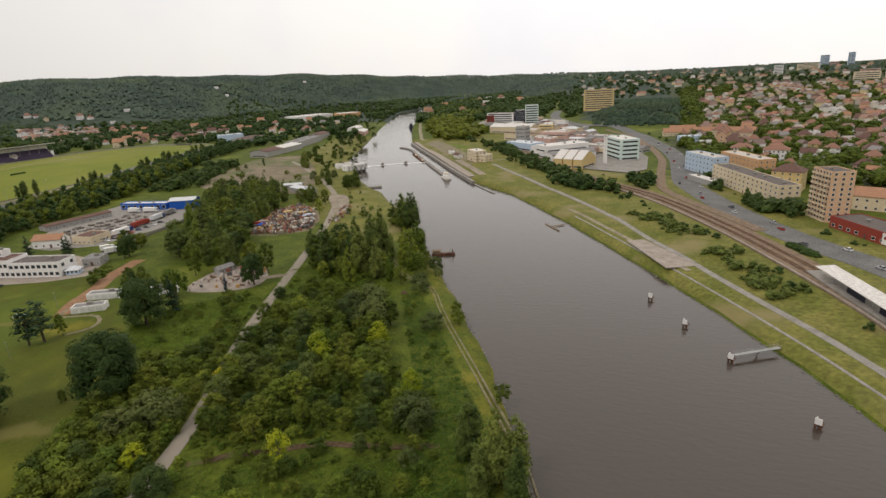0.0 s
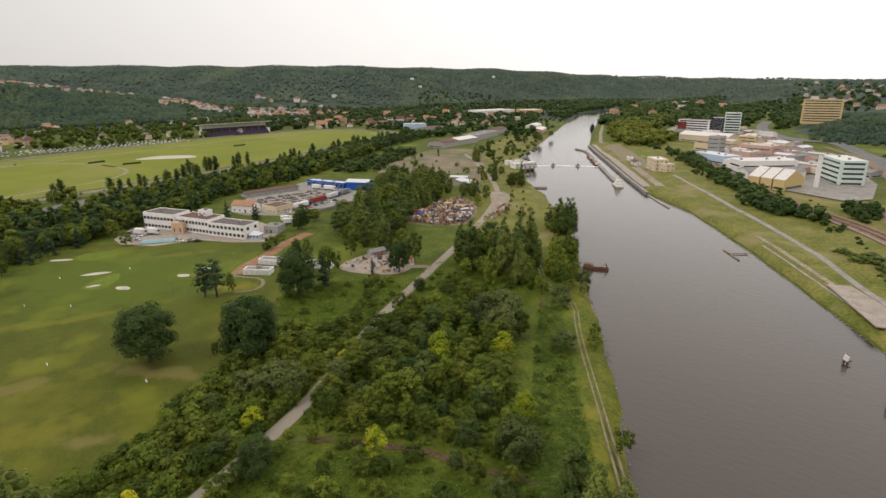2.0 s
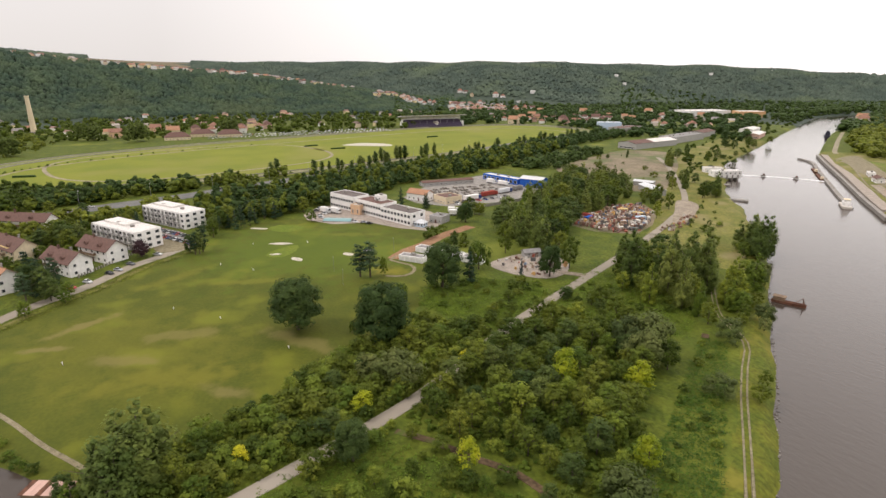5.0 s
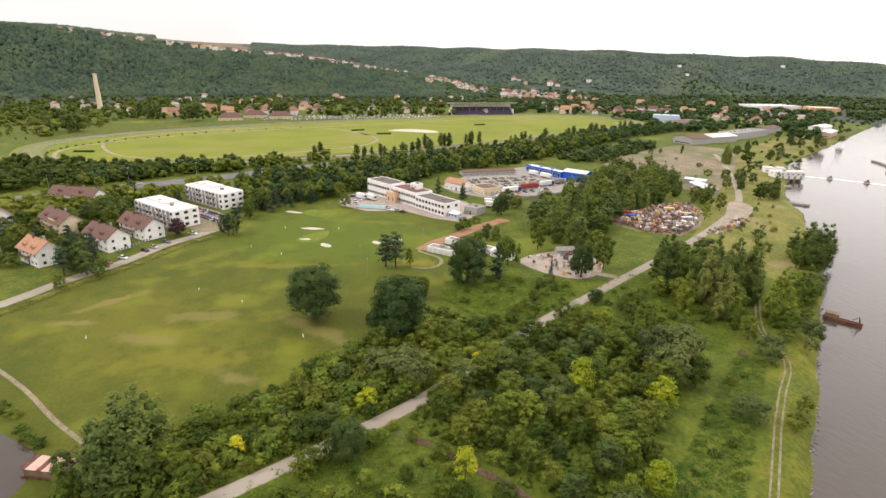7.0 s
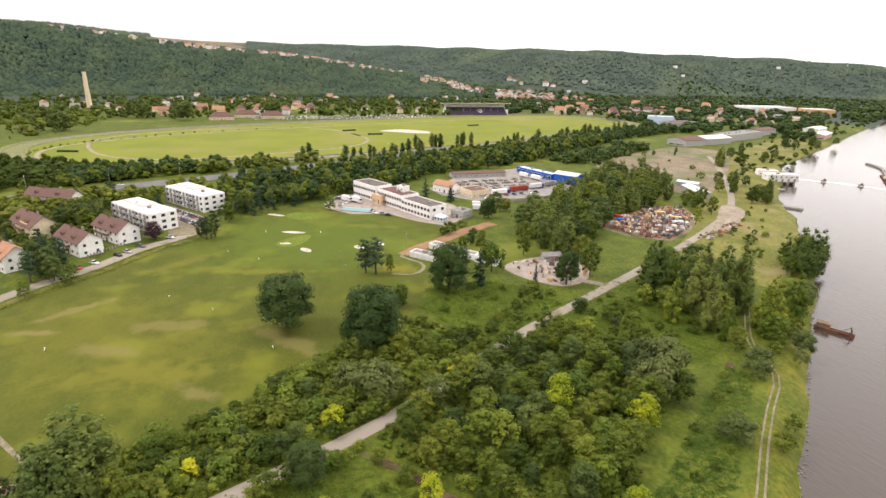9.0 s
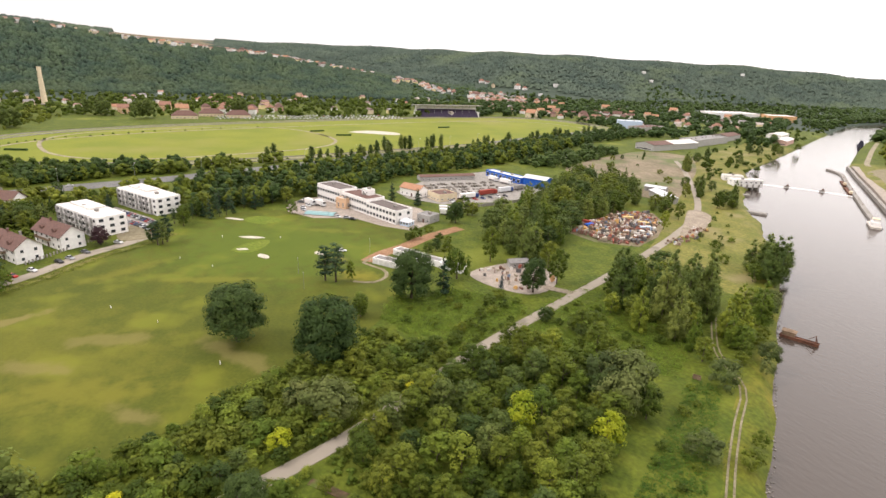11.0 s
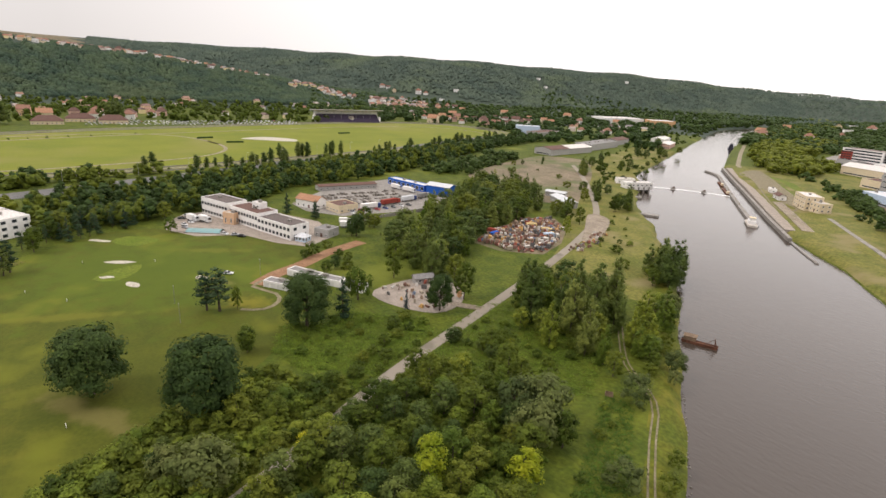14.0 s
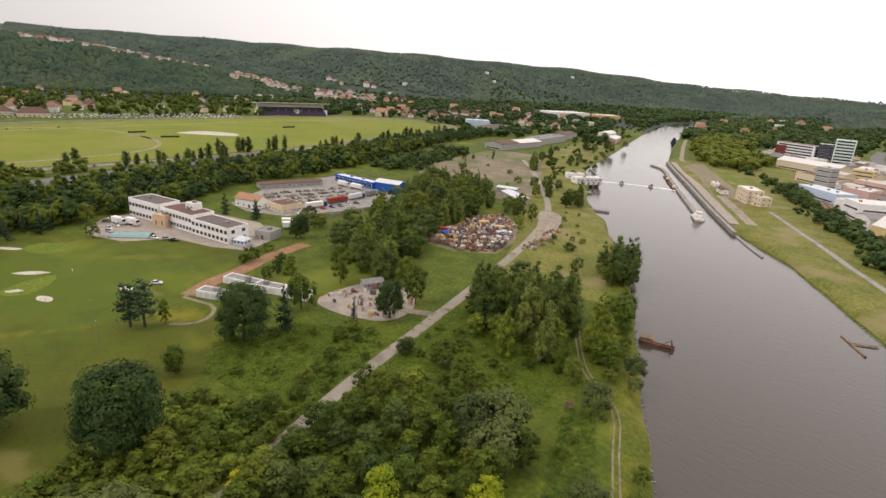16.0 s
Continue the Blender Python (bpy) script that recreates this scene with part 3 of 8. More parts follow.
WINDOWS = {}
def window_mesh(w, h):
    """A proud frame round a set-back pane with one mullion; faces -y, centred on its foot."""
    key = (round(w, 1), round(h, 1))
    if key not in WINDOWS:
        t = min(0.14, w * 0.1)
        def rect(x, z0, z1, y):
            return [(-x, y, z0), (x, y, z0), (x, y, z1), (-x, y, z1)]
        v = rect(w / 2, 0, h, 0.0) + rect(w / 2, 0, h, -0.09) + rect(w / 2 - t, t, h - t, -0.09) + rect(w / 2 - t, t, h - t, -0.02)
        f = [(a + k, a + (k + 1) % 4, b + (k + 1) % 4, b + k) for a, b in ((0, 4), (4, 8), (8, 12)) for k in range(4)] + [(12, 13, 14, 15)]
        me = mesh("window", v, f, M["frame"], M["pane"])
        me.polygons.foreach_set("material_index", [0] * 12 + [1])
        WINDOWS[key] = me
    return WINDOWS[key]


def block(name, label, category, a, b, depth, tall, storeys=2, cols=6, sides=(2, 2), wall="white_wall", roof="flat", roof_mat="flat_roof", win=(1.5, 1.5), base=None, group="", sill=0.95, skip=(), overhang=0.5, pitch=0.55, door=True, room=2.0, band=False):
    """A house or block: a, b are the ends of its front in plan, left and right as one faces it. Front looks along -y of its own frame."""
    ax, ay = a
    bx, by = b
    length = math.hypot(bx - ax, by - ay)
    turn = math.degrees(math.atan2(by - ay, bx - ax))
    cx, cy = (ax + bx) / 2 - math.sin(radians(turn)) * depth / 2, (ay + by) / 2 + math.cos(radians(turn)) * depth / 2
    z0 = hz(cx, cy) if base is None else base
    root = tagged(new(name), label, category, group)
    root.matrix_basis = pose(ax, ay, z0, 0, 0, turn)
    n = max(1, int(length // (depth + 4)))
    for i in range(n + 1):
        t = (i + 0.5) / (n + 1)
        BLOCKS.append((ax + (bx - ax) * t - math.sin(radians(turn)) * depth / 2, ay + (by - ay) * t + math.cos(radians(turn)) * depth / 2, depth * 0.62 + room))
    L, D, H = length, depth, tall
    if roof == "flat":
        part("wall", joined("wall", [box(0, 0, -2.5, L, D, H - 0.02), box(0, 0, H - 0.02, L, 0.35, H + 0.45), box(0, D - 0.35, H - 0.02, L, D, H + 0.45), box(0, 0.35, H - 0.02, 0.35, D - 0.35, H + 0.45), box(L - 0.35, 0.35, H - 0.02, L, D - 0.35, H + 0.45)], M[wall]), root)
        top = [box(0.35, 0.35, H, L - 0.35, D - 0.35, H + 0.12)]
        deck = part("roof", joined("roof", top, M[roof_mat]), root)
        for k in range(max(1, int(L / 14))):
            x = L * (k + 0.5 + 0.2 * math.sin(k * 3 + L)) / max(1, int(L / 14))
            part("roof_vent", joined("roof_vent", [box(x - 0.9, D * 0.45, H + 0.12, x + 0.9, D * 0.45 + 1.5, H + 1.2, 0, 0.1), box(x - 1.0, D * 0.45 - 0.1, H + 1.2, x + 1.0, D * 0.45 + 1.6, H + 1.3)], M["concrete"]), deck)
    else:
        rise = D / 2 * pitch
        g = (0, L) if roof == "gable" else ()
        v, f, s = box(0, 0, -2.5, L, D, H)
        if roof == "gable":
            v = v + [(0, D / 2, H + rise), (L, D / 2, H + rise)]
            f = [q for q in f if q != (4, 5, 6, 7)] + [(4, 7, 8), (5, 9, 6)]
        part("wall", joined("wall", [(v, f, 0)], M[wall]), root)
        o, inset = overhang, (0 if roof == "gable" else min(D / 2, L * 0.42))
        drop = o * pitch
        top = [(-o, -o, H - drop), (L + o, -o, H - drop), (L + o, D + o, H - drop), (-o, D + o, H - drop), (-o + inset, D / 2, H + rise + 0.02), (L + o - inset, D / 2, H + rise + 0.02)]
        th = 0.22
        v = [(x, y, z + th) for x, y, z in top] + top
        f = [(0, 1, 5, 4), (2, 3, 4, 5), (1, 2, 5), (3, 0, 4)] if inset else [(0, 1, 5, 4), (2, 3, 4, 5)]
        f = f + [tuple(i + 6 for i in q[::-1]) for q in f] + [(0, 6, 7, 1), (2, 8, 9, 3)] + ([(1, 7, 8, 2), (3, 9, 6, 0)] if inset else [(1, 7, 11, 5), (5, 11, 8, 2), (3, 9, 10, 4), (4, 10, 6, 0)])
        deck = part("roof", joined("roof", [(v, f, 0)], M[roof_mat]), root)
        cxx = L * 0.62
        if storeys > 1:
            part("chimney", joined("chimney", [box(cxx, D * 0.58, H + rise * 0.4, cxx + 0.8, D * 0.58 + 0.8, H + rise + 0.9), box(cxx - 0.1, D * 0.58 - 0.1, H + rise + 0.9, cxx + 0.9, D * 0.58 + 0.9, H + rise + 1.05)], M["concrete"]), deck)
    if storeys:
        sh = H / storeys
        wm = window_mesh(*win)
        if band:
            cols, sides, door = 1, (1, 1), False
        for fl in range(storeys):
            z = fl * sh + min(sill, sh - win[1] - 0.2)
            for i in range(cols):
                if (fl, i) in skip or (door and fl == 0 and i == cols // 2):
                    continue
                part("window", window_mesh(L * 0.9, win[1]) if band else wm, root, at=pose(L * (i + 0.5) / cols, 0, z))
            for k, x, rot in ((0, 0.0, -90), (1, L, 90)):
                for i in range(sides[k]):
                    part("window", window_mesh(D * 0.8, win[1]) if band else wm, root, at=pose(x, D * (i + 0.5) / sides[k], z, 0, 0, rot))
        if door:
            x = L * (cols // 2 + 0.5) / cols
            part("door", joined("door", [box(x - 0.65, -0.08, 0, x - 0.5, 0, 2.2), box(x + 0.5, -0.08, 0, x + 0.65, 0, 2.2), box(x - 0.65, -0.08, 2.05, x + 0.65, 0, 2.2), box(x - 0.5, -0.03, 0, x + 0.5, 0, 2.05)], M["brown_roof"]), root)
    return root


def on_front(root, name, pieces, *mats, label=""):
    return part(name, joined(name, pieces, *mats), root, label)


# ---- vehicles ----
CAR_COLOURS = [("white", (0.75, 0.75, 0.74)), ("black", (0.012, 0.012, 0.014)), ("silver", (0.42, 0.43, 0.44)), ("red", (0.42, 0.02, 0.015)), ("blue", (0.02, 0.05, 0.2)), ("grey", (0.1, 0.105, 0.11))]
for cname, c in CAR_COLOURS:
    M["paint_" + cname] = mat("paint_" + cname, tuple(v * 0.95 for v in c), tuple(min(1, v * 1.05) for v in c), 0.8, 0.28, fine=6, spec=0.5)
WHEEL = joined("wheel", [tube((0, -0.11, 0), (0, 0.11, 0), 0.32, 0.32, 12), tube((0, -0.125, 0), (0, 0.125, 0), 0.19, 0.19, 10, 1)], M["rubber"], M["steel"])


def loft(rings, s=0):
    """Closed hull through rings of equal count."""
    n = len(rings[0])
    v = [p for r in rings for p in r]
    f = [(i * n + k, i * n + (k + 1) % n, (i + 1) * n + (k + 1) % n, (i + 1) * n + k) for i in range(len(rings) - 1) for k in range(n)]
    f += [tuple(range(n))[::-1], tuple(range((len(rings) - 1) * n, len(rings) * n))]
    return v, f, s


def car_body():
    rings = []
    for x, w, zt in ((-2.15, 0.72, 0.62), (-2.05, 0.84, 0.86), (-1.2, 0.88, 0.95), (0.9, 0.88, 0.93), (1.8, 0.84, 0.80), (2.12, 0.7, 0.6)):
        rings.append([(x, -w, 0.28), (x, w, 0.28), (x, w, zt - 0.15), (x, w - 0.1, zt), (x, -w + 0.1, zt), (x, -w, zt - 0.15)])
    return loft(rings)


def car_cabin():
    rings = []
    for z, x0, x1, w in ((0.9, -1.75, 1.0, 0.78), (1.38, -1.3, 0.25, 0.62), (1.44, -1.15, 0.1, 0.56)):
        rings.append([(x0, -w, z), (x1, -w, z), (x1, w, z), (x0, w, z)])
    return loft(rings)


CARS = {}
def car(colour, x, y, turn, lift=0.1, label=""):
    m = pose(x, y, hz(x, y) + lift, 0, 0, turn)
    if colour not in CARS:
        root = tagged(new("car"), f"{colour} parked car with dark windows", "car", "cars in the valley")
        body = part("body", joined("car_body", [car_body(), box(-1.1, -0.55, 1.43, 0.08, 0.55, 1.47)], M["paint_" + colour]), root)
        part("glazing", joined("car_windows", [car_cabin()], M["car_glass"]), root)
        for sx in (-1.3, 1.3):
            for sy in (-0.78, 0.78):
                part("wheel", WHEEL, root, at=pose(sx, sy, 0.32))
        root.matrix_basis = m
        CARS[colour] = root
        return root
    return copy_thing(CARS[colour], m)


def lorry(x, y, turn, cab, box_mat, label, length=12.5, lift=0.1):
    root = tagged(new("lorry"), label, "lorry", "lorries in the depot")
    root.matrix_basis = pose(x, y, hz(x, y) + lift, 0, 0, turn)
    part("cab", joined("cab", [loft([[(length / 2 - 2.4, -1.2, 0.6), (length / 2 - 0.1, -1.2, 0.6), (length / 2 - 0.1, 1.2, 0.6), (length / 2 - 2.4, 1.2, 0.6)], [(length / 2 - 2.4, -1.2, 1.9), (length / 2, -1.2, 1.9), (length / 2, 1.2, 1.9), (length / 2 - 2.4, 1.2, 1.9)], [(length / 2 - 2.3, -1.1, 3.3), (length / 2 - 0.5, -1.1, 3.3), (length / 2 - 0.5, 1.1, 3.3), (length / 2 - 2.3, 1.1, 3.3)]])], M[cab]), root)
    part("windscreen", joined("windscreen", [([(length / 2 - 0.0, -1.0, 2.0), (length / 2 - 0.0, 1.0, 2.0), (length / 2 - 0.36, 0.95, 2.95), (length / 2 - 0.36, -0.95, 2.95), (length / 2 + 0.04, -1.0, 2.0), (length / 2 + 0.04, 1.0, 2.0), (length / 2 - 0.32, 0.95, 2.95), (length / 2 - 0.32, -0.95, 2.95)], [(3, 2, 1, 0), (4, 5, 6, 7), (0, 1, 5, 4), (1, 2, 6, 5), (2, 3, 7, 6), (3, 0, 4, 7)], 0)], M["car_glass"]), root)
    part("trailer", joined("trailer", [box(-length / 2, -1.25, 1.1, length / 2 - 2.8, 1.25, 3.8, 0, 0.08)], M[box_mat]), root)
    part("chassis", joined("chassis", [box(-length / 2 + 0.2, -0.5, 0.6, length / 2 - 1.0, 0.5, 1.1)], M["rust"]), root)
    for wx in (-length / 2 + 1.2, -length / 2 + 2.5, length / 2 - 4.2, length / 2 - 1.4):
        for sy in (-1.05, 1.05):
            part("wheel", WHEEL, root, at=pose(wx, sy, 0.5) @ Matrix.Diagonal((1.5, 1.5, 1.5, 1)))
    return root

# ---- office block on the golf course ----
def toward(a, b, d):
    """The point at d metres from a towards b."""
    k = d / math.hypot(b[0] - a[0], b[1] - a[1])
    return (a[0] + (b[0] - a[0]) * k, a[1] + (b[1] - a[1]) * k)


wa = block("office_block", "white two-storey office wing with a dark flat roof", "building", (-301, 150), (-275.5, 157.5), 12, 7.4, 2, 9, (0, 2), "white_wall", "flat", "dark_roof", (2.2, 1.9), door=False)
wb = block("office_block", "white two-storey office wing with long window rows", "building", (-326, 143.5), (-301.5, 150.2), 13, 8.6, 2, 10, (0, 1), "white_wall", "flat", "brown_roof", (2.0, 2.0), door=False)
wc = block("office_block", "white rear office wing with a dark flat roof", "building", (-350, 135), (-327, 142.5), 13, 9.4, 2, 9, (1, 1), "white_wall", "flat", "dark_roof", (2.2, 1.9), door=False)
block("stair_tower", "peach-coloured stair tower beside the office block", "building", (-322.5, 138.6), (-316.5, 142.5), 5, 6.0, 1, 2, (0, 1), "peach_wall", "flat", "flat_roof", (0.9, 2.6), door=False)
block("rooftop_hut", "small white plant room on a roof", "building", (-317, 153), (-311, 155), 5, 3.0, 1, 2, (0, 0), "white_wall", "flat", "white_roof", (1.2, 1.0), base=8.7, door=False)
block("annex", "low grey annex at the end of the office block", "building", (-279, 172), (-271, 176), 9, 4, 1, 3, (0, 1), "grey_wall", "flat", "grey_roof", (1.2, 1.0))
block("conservatory", "small pale glazed conservatory by the office", "building", (-274.5, 159.5), (-269.5, 162.5), 5, 2.6, 1, 3, (2, 2), "pale_blue", "hip", "sheet_roof", (1.0, 1.6), door=False)
pool = tagged(new("swimming_pool"), "row of teal covered swimming pool panels", "pool")
pool.matrix_basis = pose(-311, 126, hz(-311, 126) + 0.09, 0, 0, 55)
part("pool_rim", joined("pool_rim", [box(-9, -4.2, 0, 9, -3.8, 0.35), box(-9, 3.8, 0, 9, 4.2, 0.35), box(-9, -3.8, 0, -8.6, 3.8, 0.35), box(8.6, -3.8, 0, 9, 3.8, 0.35)], M["concrete"]), pool)
for k in range(5):
    part("cover_panel", joined("cover_panel", [loft([[(-8.5 + k * 3.45, y, z), (-5.2 + k * 3.45, y, z), (-5.2 + k * 3.45, y, z + 0.08), (-8.5 + k * 3.45, y, z + 0.08)] for y, z in ((-3.8, 0.25), (-2.2, 0.9), (0, 1.15), (2.2, 0.9), (3.8, 0.25))])], M["teal_glass"]), pool)
for colour, x, y, t in (("white", -301, 133, 30), ("silver", -297, 137, 70), ("black", -293, 139, 60), ("white", -327, 120, 20), ("white", -331, 124, 20), ("silver", -322, 119, 20), ("white", -346, 126, 80), ("grey", -341, 122, 60), ("white", -243, 117, 60), ("white", -288, 180, 30), ("grey", -284, 184, 30)):
    car(colour, x, y, t)
for x, y, t in ((-334, 126, 25), (-329, 131, 25), (-285, 194, 60), (-292, 197, 60)):
    lorry(x, y, t, "paint_white", "white_wall", "white box van parked by the office", 7.5)

# ---- lorry depot ----
block("depot_house", "depot house with an orange tiled roof", "building", (-345, 190), (-330, 197), 9, 5, 1, 4, (1, 2), "white_wall", "gable", "orange_roof", (1.2, 1.2))
block("depot_hall", "low beige depot hall with a flat roof", "building", (-329, 203), (-315, 204.5), 14, 4.5, 1, 4, (0, 3), "cream_wall", "flat", "brown_roof", (1.4, 1.0), door=False)
block("depot_shed", "long low open-sided depot shed with a brown roof", "building", (-380, 222), (-374, 266), 9, 3.2, 1, 10, (1, 1), "grey_wall", "gable", "brown_roof", (1.6, 1.0), door=False, pitch=0.2)
YARD_WALL = [(-294, 205), (-296, 225), (-298, 250), (-302, 272)]
ybw = tagged(new("yard_wall"), "low pale concrete wall along the depot", "wall")
for (x0, y0), (x1, y1) in zip(YARD_WALL, YARD_WALL[1:]):
    ln = math.hypot(x1 - x0, y1 - y0)
    for k in range(int(ln // 3.2)):
        part("wall_panel", joined("wall_panel", [box(0, -0.12, -0.3, 3.1, 0.12, 1.9), box(-0.1, -0.18, -0.3, 0.12, 0.18, 2.05)], M["concrete"]), ybw, at=pose(x0 + (x1 - x0) * k * 3.2 / ln, y0 + (y1 - y0) * k * 3.2 / ln, hz(x0, y0), 0, 0, math.degrees(math.atan2(y1 - y0, x1 - x0))))
blue = block("blue_hall", "bright blue sheet-metal hall with a pale roof", "building", (-343, 290), (-326, 298), 12, 6.5, 0, 0, (0, 0), "blue_wall", "gable", "sheet_roof", pitch=0.25)
for k in range(9):
    part("wall_rib", joined("wall_rib", [box(1.2 + k * 2.05, -0.1, 0, 1.35 + k * 2.05, 0, 6.3)], M["blue_wall"]), blue)
block("blue_shed", "long blue open-fronted shed", "building", (-386, 284), (-347, 291), 8, 4.5, 1, 8, (0, 0), "blue_wall", "flat", "sheet_roof", (3.0, 2.6), door=False)
lorry(-318.5, 229, 92, "paint_blue", "white_wall", "white articulated lorry in the depot", 14)
lorry(-323.5, 247, 98, "red_wall", "red_wall", "bright red articulated lorry in the depot", 15)
lorry(-327, 264, 100, "paint_blue", "sheet_roof", "blue lorry with a pale trailer", 13)
lorry(-331, 279, 105, "paint_silver", "grey_roof", "silver lorry with a grey trailer", 11)
lorry(-352, 281, 15, "paint_white", "white_wall", "white lorry beside the blue shed", 11)
lorry(-365, 278, 15, "paint_white", "white_wall", "white lorry beside the blue shed", 9)
for k in range(10):
    car(CAR_COLOURS[k % 6][0], -312 - 0.9 * (k % 8) * 0.6 - (k // 8) * 3, 212 + (k % 8) * 6.3 + (k // 8) * 2, 5 + (k * 37) % 20)

# ---- garages and builder's yard ----
for i, (a, b) in enumerate((((-223, 124.5), (-212.5, 131.5)), ((-231, 137.5), (-217.5, 144)), ((-217, 143.5), (-207.5, 149.5)), ((-206.5, 149), (-197.5, 154.5)))):
    gar = block("garage_row", "low white garage row with a grey flat roof", "garage", a, b, 5.0, 2.3, 0, 0, (0, 0), "white_wall", "flat", "grey_roof", group="garages by the lawn", room=0.5)
    ln = math.hypot(b[0] - a[0], b[1] - a[1])
    for k in range(int(ln // 3)):
        part("garage_door", joined("garage_door", [box(0.3 + k * 3, -0.05, 0, 2.8 + k * 3, 0, 2.1), box(0.3 + k * 3, -0.07, 1.0, 2.8 + k * 3, -0.05, 1.06)], M["frame"]), gar)
block("site_hut", "grey site hut with a pale roof", "hut", (-195, 178), (-193, 186), 4, 2.6, 1, 2, (0, 1), "grey_wall", "gable", "grey_roof", (1.0, 0.9))
sign = tagged(new("site_silo"), "small orange silo on a stand beside the lane", "silo")
sign.matrix_basis = pose(-173.5, 184, hz(-173.5, 184) + 0.05)
part("silo_body", joined("silo_body", [tube((0, 0, 1.5), (0, 0, 3.6), 1.0, 1.0, 12), tube((0, 0, 0.7), (0, 0, 1.5), 0.25, 1.0, 12), tube((0, 0, 3.6), (0, 0, 4.0), 1.0, 0.3, 12)], M["orange_wall"]), sign)
for a in range(4):
    part("leg", joined("leg", [tube((0.8 * math.cos(a * 1.57 + 0.8), 0.8 * math.sin(a * 1.57 + 0.8), -0.1), (0.8 * math.cos(a * 1.57 + 0.8), 0.8 * math.sin(a * 1.57 + 0.8), 2.0), 0.07, 0.07, 6)], M["steel"]), sign)

# ---- scrap yard ----
scrap_mat = bpy.data.materials.new("scrap")
scrap_mat.use_nodes = True
_n, _l = scrap_mat.node_tree.nodes, scrap_mat.node_tree.links
_geo, _ramp = _n.new("ShaderNodeNewGeometry"), _n.new("ShaderNodeValToRGB")
_ramp.color_ramp.interpolation = "CONSTANT"
for k, (pos, c) in enumerate(((0.0, (0.15, 0.075, 0.05)), (0.26, (0.27, 0.19, 0.13)), (0.48, (0.52, 0.49, 0.44)), (0.60, (0.08, 0.075, 0.07)), (0.74, (0.28, 0.08, 0.05)), (0.82, (0.46, 0.27, 0.08)), (0.88, (0.16, 0.21, 0.29)), (0.92, (0.34, 0.29, 0.22)))):
    e = _ramp.color_ramp.elements[k] if k < 2 else _ramp.color_ramp.elements.new(pos)
    e.position, e.color = pos, (*c, 1)
_l.new(_geo.outputs["Random Per Island"], _ramp.inputs["Fac"])
_l.new(_ramp.outputs[0], _n["Principled BSDF"].inputs["Base Color"])
_n["Principled BSDF"].inputs["Roughness"].default_value = 0.7
M["scrap"] = scrap_mat


def heap(name, poly, count, lo, hi, label, seed):
    rng = random.Random(seed)
    pieces = []
    xs, ys = [p[0] for p in poly], [p[1] for p in poly]
    while len(pieces) < count:
        x, y = rng.uniform(min(xs), max(xs)), rng.uniform(min(ys), max(ys))
        if not inside(x, y, poly):
            continue
        w, d, h = rng.uniform(lo, hi), rng.uniform(lo, hi) * 0.6, rng.uniform(0.3, 0.6) * hi
        m = pose(x, y, hz(x, y) + 0.05 + rng.uniform(0, 0.35) * hi, rng.uniform(-18, 18), rng.uniform(-18, 18), rng.uniform(0, 180))
        v, f, s = rng.choice([lambda: box(-w / 2, -d / 2, -0.3, w / 2, d / 2, h, 0, 0.12), lambda: box(-w / 2, -d / 3, -0.2, w / 2, d / 3, h * 0.5), lambda: loft([[(-w / 2, -d / 2, 0), (w / 2, -d / 2, 0), (w / 2, d / 2, 0), (-w / 2, d / 2, 0)], [(-w / 3, -d / 3, h), (w / 4, -d / 3, h), (w / 4, d / 3, h), (-w / 3, d / 3, h)]])])()
        pieces.append(([tuple(m @ Vector(p)) for p in v], f, s))
    return tagged(new(name, joined(name, pieces, M["scrap"])), label, "scrap", kind="stuff")


stock_rows = [(-336 - 9.5 * r + 0.22 * k, 208 + 2.3 * k) for r in range(4) for k in range(28) if (k * 7 + r * 3) % 5]
def stock(name, spots, label, seed):
    """Rows of stacked pallets, pipes and slabs in a yard."""
    rng = random.Random(seed)
    pieces = []
    for x, y in spots:
        w, d, h = rng.uniform(1.6, 4.2), rng.uniform(1.0, 1.9), rng.uniform(0.4, 1.7)
        m = pose(x + rng.uniform(-1.2, 1.2), y + rng.uniform(-0.4, 0.4), hz(x, y) + 0.08, 0, 0, rng.uniform(-10, 10) + 8)
        for v, f, s in (box(-w / 2, -d / 2, 0, w / 2, d / 2, h * 0.55), box(-w / 2.4, -d / 2.3, h * 0.55, w / 2.6, d / 2.2, h)):
            pieces.append(([tuple(m @ Vector(p)) for p in v], f, s))
    return tagged(new(name, joined(name, pieces, M["stock"])), label, "building material", kind="stuff")


M["stock"] = mat("stock", (0.20, 0.18, 0.16), (0.30, 0.27, 0.23), 0.3, fine=4, island=0.5)
stock("stacked_material", stock_rows, "rows of grey and brown stacked building material", 6)
heap("scrap_heap", [(-230, 243), (-244, 268), (-252, 300), (-245, 316), (-226, 306), (-207, 280), (-199, 259), (-212, 245)], 620, 0.6, 3.4, "heaps of rusty, white and orange scrap", 3)
heap("rubble", [(-196, 270), (-202, 300), (-212, 318), (-205, 322), (-194, 300), (-188, 272)], 60, 0.5, 2.2, "loose scrap and rubble beside the lane", 4)
heap("yard_material", [(-198, 162), (-199, 186), (-184, 190), (-172, 180), (-170, 168), (-184, 160)], 46, 0.5, 2.4, "building material lying about in a yard", 5)
